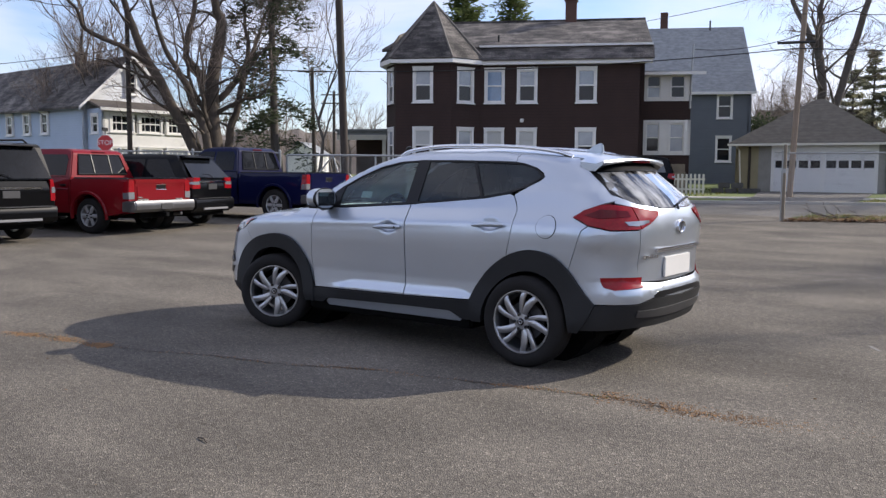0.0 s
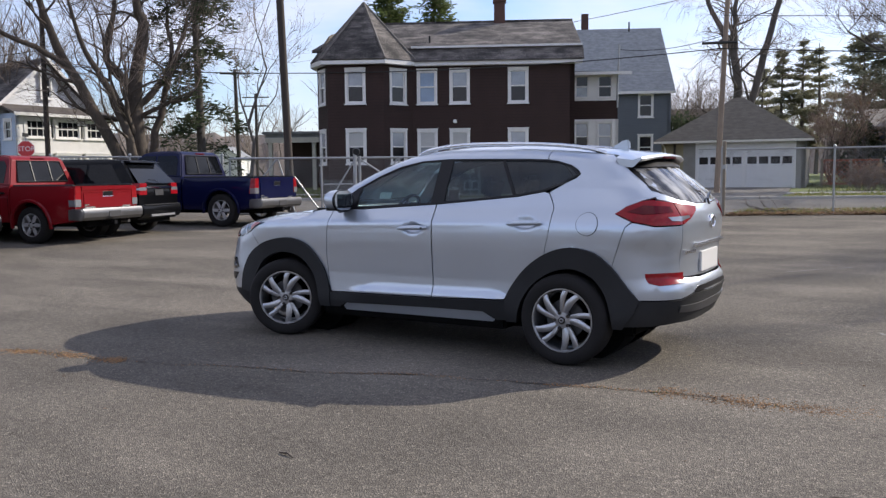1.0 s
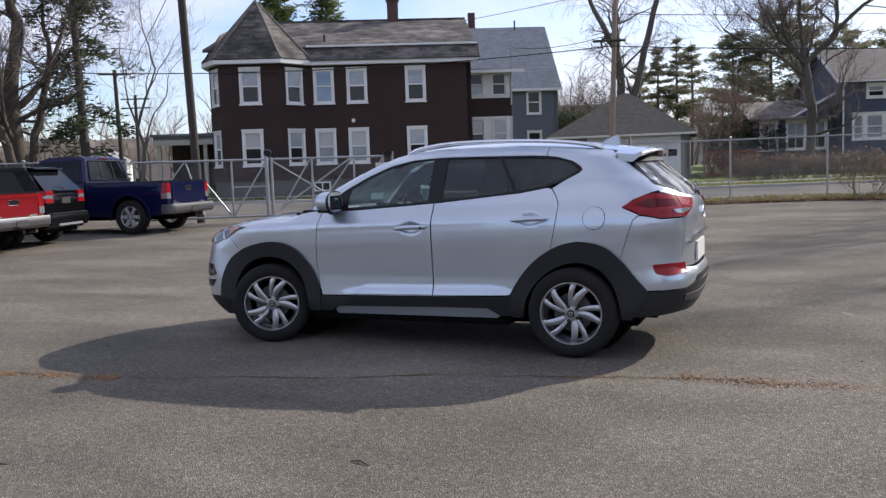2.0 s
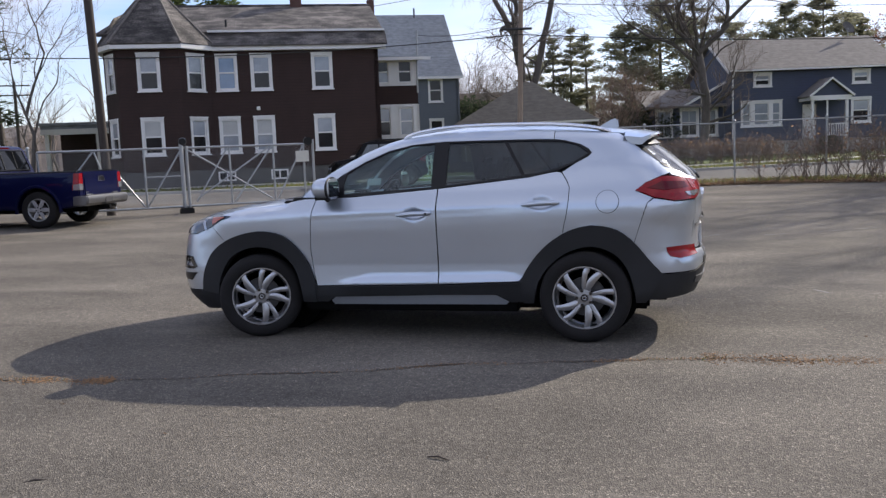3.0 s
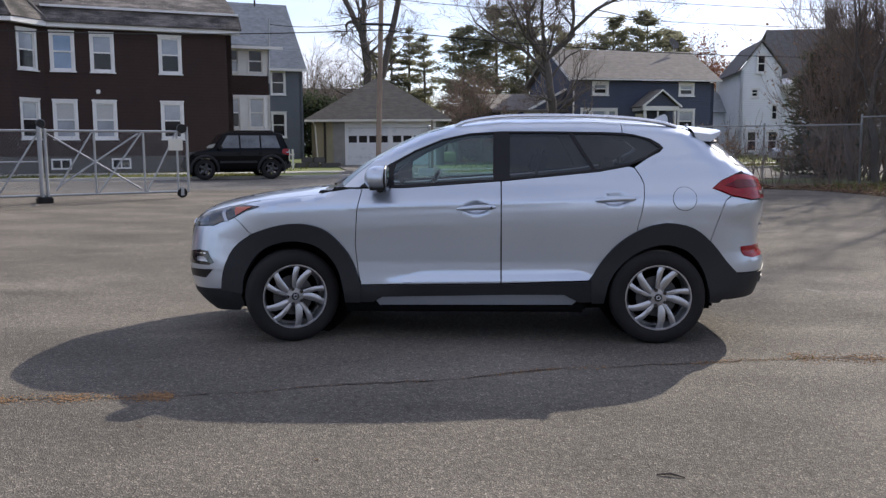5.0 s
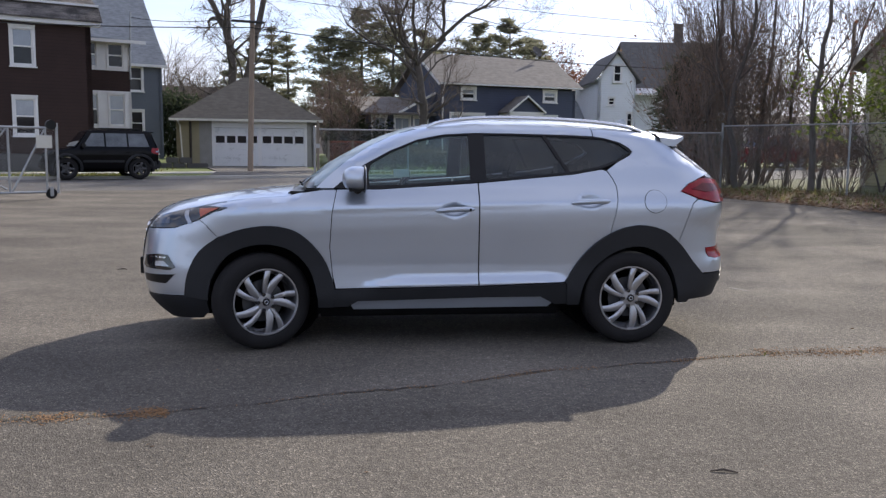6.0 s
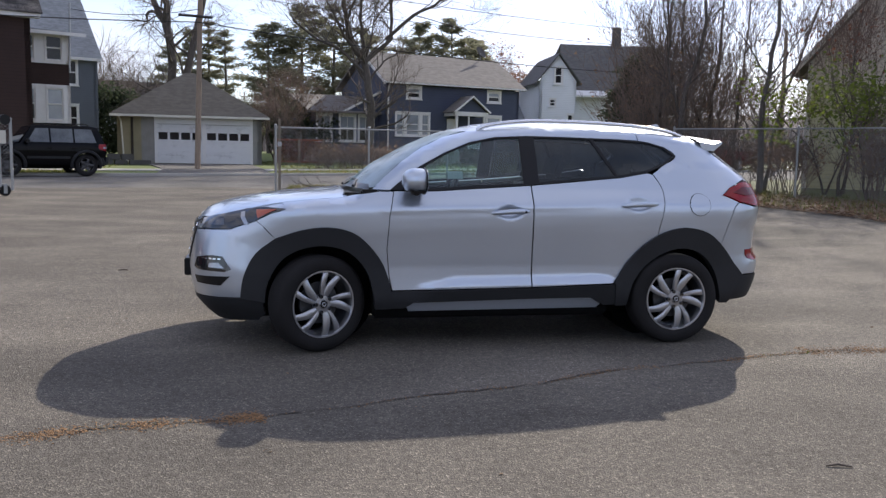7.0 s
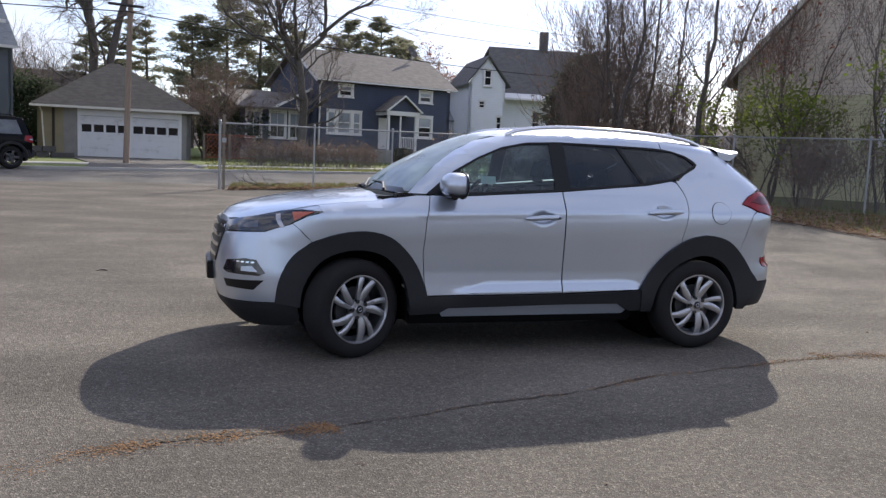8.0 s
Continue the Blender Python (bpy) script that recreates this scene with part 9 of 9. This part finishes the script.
# behind the garage
limbed_tree(-8.65, 50.5, 12.5, [
    ([(0.75, 0, 0), (0.8, 0, 2.5), (0.8, 0, 5.1), (0.45, 0.1, 8.3)], 0.31, 0.25),
    ([(0.45, 0.1, 8.2), (-0.4, 0.2, 9.9), (-1.1, 0.4, 11.4), (-2.0, 0.6, 15.0)], 0.22, 0.10),
    ([(0.47, 0.1, 8.2), (0.5, -0.1, 9.8), (0.5, -0.3, 11.4), (0.6, -0.6, 15.0)], 0.19, 0.10),
    ([(1.2, 0.2, 0), (1.35, 0.2, 2.5), (1.5, 0.2, 5.0), (2.3, 0.5, 8.2), (3.1, 0.8, 11.4), (3.9, 1.0, 14.5)], 0.30, 0.15)],
    "bare tree with leaning trunks behind the garage", 31, M_BARK_GREY, M_TWIG, 4, 6, 2.0, -0.04)
for i, (x, y, h, r) in enumerate(((-8.9, 73.0, 10.6, 2.0), (-7.4, 74.0, 11.8, 2.2), (-6.0, 72.5, 11.0, 2.0), (-11.0, 76.0, 10.0, 2.2))):
    conifer(x, y, h, r, 2.5, "tall white pine with layered branches", 41 + i, M_NEEDLE, 0.60, -0.02, 0.14, 130, gap=1.7)
for i, (x, y, h, r) in enumerate(((-2.2, 68.0, 10.8, 2.6), (0.6, 70.0, 13.2, 3.2), (3.4, 69.0, 12.6, 3.0), (6.2, 70.0, 11.0, 2.8), (9.8, 64.0, 10.8, 2.8), (12.4, 63.5, 11.4, 2.9), (14.8, 65.0, 9.8, 2.4))):
    conifer(x, y, h, r, 1.8, "broad pine behind the houses", 51 + i, M_NEEDLE, 0.75, -0.05, 0.15, 150, top_round=True, gap=1.5)
# before the blue house
limbed_tree(3.05, 41.0, -5.5, [
    ([(0.1, 0, 0), (0.4, 0, 2.0), (0.3, 0, 4.0), (0.03, 0, 5.9)], 0.25, 0.19),
    ([(0.03, 0, 5.8), (-0.7, 0.3, 6.7), (-1.15, 0.5, 8.9), (-1.3, 0.7, 11.0)], 0.13, 0.05),
    ([(0.03, 0, 5.8), (-0.1, -0.3, 7.0), (-0.2, -0.5, 9.0), (0.0, -0.7, 11.5)], 0.12, 0.05),
    ([(0.05, 0, 5.7), (1.35, 0.2, 7.0), (1.5, 0.5, 8.9), (1.9, 0.8, 11.0)], 0.13, 0.05),
    ([(1.2, 0.2, 6.9), (2.7, -0.3, 8.2), (3.7, -0.5, 8.7), (5.0, -0.8, 9.6)], 0.11, 0.04),
    ([(0.1, 0, 5.0), (-1.2, -0.5, 6.2), (-2.4, -0.8, 6.7), (-3.6, -1.0, 7.6)], 0.10, 0.04)],
    "bare budding maple before the blue house", 61, M_BARK_GREY, M_TWIG, 4, 13, 1.9)
for i, (x, y, h) in enumerate(((-1.6, 43.5, 5.4), (-0.2, 44.0, 5.6))):
    bare_tree(x, y, [(-0.3, 0.0, 1.0, 0.07, h * 0.36), (0.2, 0.1, 1.0, 0.08, h * 0.38), (0.0, -0.2, 1.0, 0.06, h * 0.36)], "small bare tree with reddish buds", 71 + i, M_BARK, M_TWIG_RED, 5, 3, M_DEADLEAF, 220, 0.05)
for i, (x, y, h, r) in enumerate(((-0.6, 46.5, 3.4, 1.5), (1.0, 47.5, 3.2, 1.6), (10.2, 46.0, 1.0, 0.7))):
    evergreen_bush(x, y, h, r, "rounded dark evergreen bush", 81 + i)
for i, (x, y, h) in enumerate(((-12.9, 54.8, 4.7), (-11.6, 55.4, 4.5))):
    evergreen_bush(x, y, h, 1.9, "tall dark evergreen bush behind the garage", 87 + i, 4200)
for i, (x, y) in enumerate(((-16.2, 68.0), (-14.6, 70.0), (-13.2, 68.6), (-18.0, 73.0))):
    bare_tree(x, y, [(0.1, 0, 1, 0.15, 3.4), (-0.2, 0.1, 1, 0.12, 3.0)], "hazy bare tree behind the garage", 88 + i, M_BARK_GREY, M_TWIG, 5, 3)
# red-budded trees far right of the blue house
for i, (x, y, h) in enumerate(((18.0, 72.0, 13.0), (20.5, 74.0, 12.5), (15.0, 76.0, 11.5))):
    bare_tree(x, y, [(0.1, 0, 1, 0.16, h * 0.34), (-0.15, 0.1, 1, 0.14, h * 0.32)], "bare tree hazed with red buds", 91 + i, M_BARK, M_TWIG_RED, 5, 4, M_RUSTLEAF, 2600, 0.10)
# trees along the lot's right edge
right = [(12.3, 21.6, 0.125, 9.5, 0.1), (13.35, 18.7, 0.115, 10.0, 0.1), (13.9, 23.4, 0.10, 9.0, 0.4), (12.0, 22.9, 0.085, 8.5, -0.2), (13.1, 25.5, 0.11, 9.5, 0.3), (14.7, 20.6, 0.075, 7.5, 1.8), (12.9, 23.4, 0.07, 8.0, -0.1), (14.6, 22.6, 0.07, 8.0, 0.5), (16.4, 18.8, 0.06, 7.0, 0.4), (16.2, 14.0, 0.045, 5.0, -0.3)]
for i, (x, y, r, H, lean) in enumerate(right):
    k = [((i * 37 % 11) - 5) * 0.05, ((i * 53 % 13) - 6) * 0.05]
    limbs = [([(0, 0, 0), (k[0], k[1], H * 0.3), (lean * 0.5 - k[1], k[0], H * 0.6), (lean, k[1], H)], r, 0.02)]
    if i % 2 == 0:
        limbs.append(([(0, 0, H * 0.22), (k[1] - 0.35, 0.2, H * 0.4), (k[1] - 0.7, 0.4, H * 0.7)], r * 0.5, 0.015))
    limbed_tree(x, y, -20, limbs, "slender bare tree on the verge", 101 + i, M_BARK_GREY, M_TWIG, 3, 15, 1.5, 0.22, 0.6)
bare_tree(15.4, 17.6, [(-0.15, 0, 1, 0.06, 2.6), (0.2, 0.05, 1, 0.05, 2.4)], "small tree with a few rust-red leaves", 121, M_BARK, M_TWIG_RED, 5, 3, M_RUSTLEAF, 260, 0.07, min_leaf_z=3.6)
for i, (x, y) in enumerate(((14.9, 15.6), (16.3, 13.6), (15.6, 18.6))):
    bare_tree(x, y, [(-0.1, 0, 1, 0.04, 1.9), (0.2, 0.1, 1, 0.04, 1.7)], "young tree in fresh green leaf", 131 + i, M_BARK, M_TWIG, 4, 3, M_LEAF, 1100, 0.07, min_leaf_z=1.4)
for i, (x, y, h, r) in enumerate(((11.9, 23.6, 4.6, 1.0), (12.5, 22.6, 4.4, 1.2), (13.4, 23.4, 4.8, 1.4), (12.9, 25.0, 5.4, 1.5), (13.9, 21.2, 1.8, 1.0), (14.3, 24.4, 5.0, 1.5), (14.9, 19.4, 1.5, 0.9), (15.6, 21.2, 1.8, 1.1), (15.7, 16.4, 2.2, 1.0), (16.4, 12.4, 2.2, 1.1), (14.8, 15.2, 1.8, 0.8), (17.0, 15.4, 2.6, 1.2))):
    shrub(x, y, h, r, "dense thicket of brown bare stems", 141 + i, M_TWIG if i % 3 else M_TWIG_RED, 19, M_DEADLEAF, 420, 0.05, 3)
for i, (x, y, h, r) in enumerate(((4.7, 20.6, 1.3, 0.6), (5.6, 20.8, 1.5, 0.7), (6.8, 20.7, 1.6, 0.8), (7.6, 20.0, 1.4, 0.7), (8.6, 20.2, 1.8, 0.9), (7.6, 21.6, 1.8, 1.0), (6.2, 22.2, 1.8, 0.9), (9.6, 19.6, 1.5, 0.8), (10.6, 20.6, 1.8, 0.9))):
    shrub(x, y, h, r, "thin tangle of bare stems by the fence", 161 + i, M_TWIG, 14, M_DEADLEAF, 120, 0.04, 2)
conifer(12.2, 26.4, 5.0, 1.1, 0.3, "dark evergreen among the bare trees", 181, M_SPRUCE, 1.0, 0.1, 0.13, 60)
conifer(13.6, 27.5, 5.6, 1.4, 0.3, "dark evergreen among the bare trees", 182, M_SPRUCE, 1.0, 0.1, 0.13, 60)
# brown hedge before the blue house's lawn, seen over the fence
for i in range(6):
    x, y = along(0.6, 35.2, 17, i * 1.15)
    shrub(x, y, 1.15, 0.75, "low clipped brown hedge, leafless", 191 + i, M_TWIG, 40, M_DEADLEAF, 500, 0.05, 2)
# fallen branches on the verge by the fence
acc, fin = Acc(), Acc()
rnd = random.Random(6)
for i in range(9):
    p = Vector((rnd.uniform(-0.6, 1.2), 19.0 + rnd.uniform(-0.2, 0.5), 0.30))
    branch(acc, fin, p, Vector((rnd.uniform(-1, 1), rnd.uniform(-0.4, 0.4), 0.12)), 0.022, 0.7, 2, rnd, -0.02, 0.6, 2, None, 1)
t = thing("branch_pile", Matrix(), "fallen bare branches on the verge", "branches")
acc.mesh("branch", M_BARK, t)
fin.mesh("brushwood", M_TWIG, t)


# far woods: bare trees ahead; bare and evergreen ones added unseen behind the camera
def far_woods():
    rnd = random.Random(77)
    big, fine, nd = Acc(), Acc(), Acc()
    for i in range(360):
        # From 250 on: out of view, added to darken what the cars reflect.
        a = radians(rnd.uniform(48, 172) if i < 250 else rnd.uniform(175, 400))
        d = rnd.uniform(80, 128) if i < 250 else rnd.uniform(75, 125)
        p = Vector((d * math.cos(a), d * math.sin(a), 1.0))
        h = rnd.uniform(7, 12)
        if rnd.random() < (0.0 if i < 250 else 0.2):
            for k in range(260):
                f = rnd.random()
                b = rnd.uniform(0, 6.28)
                s = (1 - f) * 2.4 * rnd.random() ** 0.5
                nd.leaf(p + Vector((math.cos(b) * s, math.sin(b) * s, 1 + f * h)), rnd.uniform(0.3, 0.7), rnd, 0.5)
            continue
        branch(big, fine, p, Vector((rnd.gauss(0, 0.1), rnd.gauss(0, 0.1), 1)), 0.18, h * 0.40, 4 if i < 110 else 3, rnd, 0.1, 0.7, 3, None, 3, 0.15)
    for acc, name, mt, lb in ((big, "far_trunks", M_BARK_GREY, "trunks of the far bare woods, partly added out of view"), (fine, "far_twigs", M_TWIG, "grey-brown haze of far bare twigs, partly added out of view"), (nd, "far_evergreens", M_NEEDLE, "unseen evergreens added behind the camera to darken reflections")):
        tagged(acc.mesh(name, mt), lb, "woods", kind="stuff")


far_woods()


# low wooded rise along the whole horizon
bm = bmesh.new()
rows = []
for r, k in ((118, 0.0), (128, 0.75), (140, 1.0), (170, 0.9)):
    row = []
    for i in range(720):
        a = 2 * math.pi * i / 720
        top = 7.0 + 1.8 * noise.noise(Vector((math.cos(a) * 5, math.sin(a) * 5, 0))) + 1.4 * noise.noise(Vector((math.cos(a) * 60, math.sin(a) * 60, r)))
        row.append(bm.verts.new((r * math.cos(a), r * math.sin(a), 0.9 + top * k)))
    rows.append(row)
for a, b in zip(rows, rows[1:]):
    for i in range(720):
        bm.faces.new((a[i], a[(i + 1) % 720], b[(i + 1) % 720], b[i]))
tagged(part("far_hill", bm, mat("far_bare_woods", (0.085, 0.070, 0.060), rough=1.0, scale=0.25, fine=1.2, col2=(0.15, 0.125, 0.108), bump=1.0, bump_scale=1.0)), "low rise of brown leafless woods on the horizon", "hill", kind="structure")
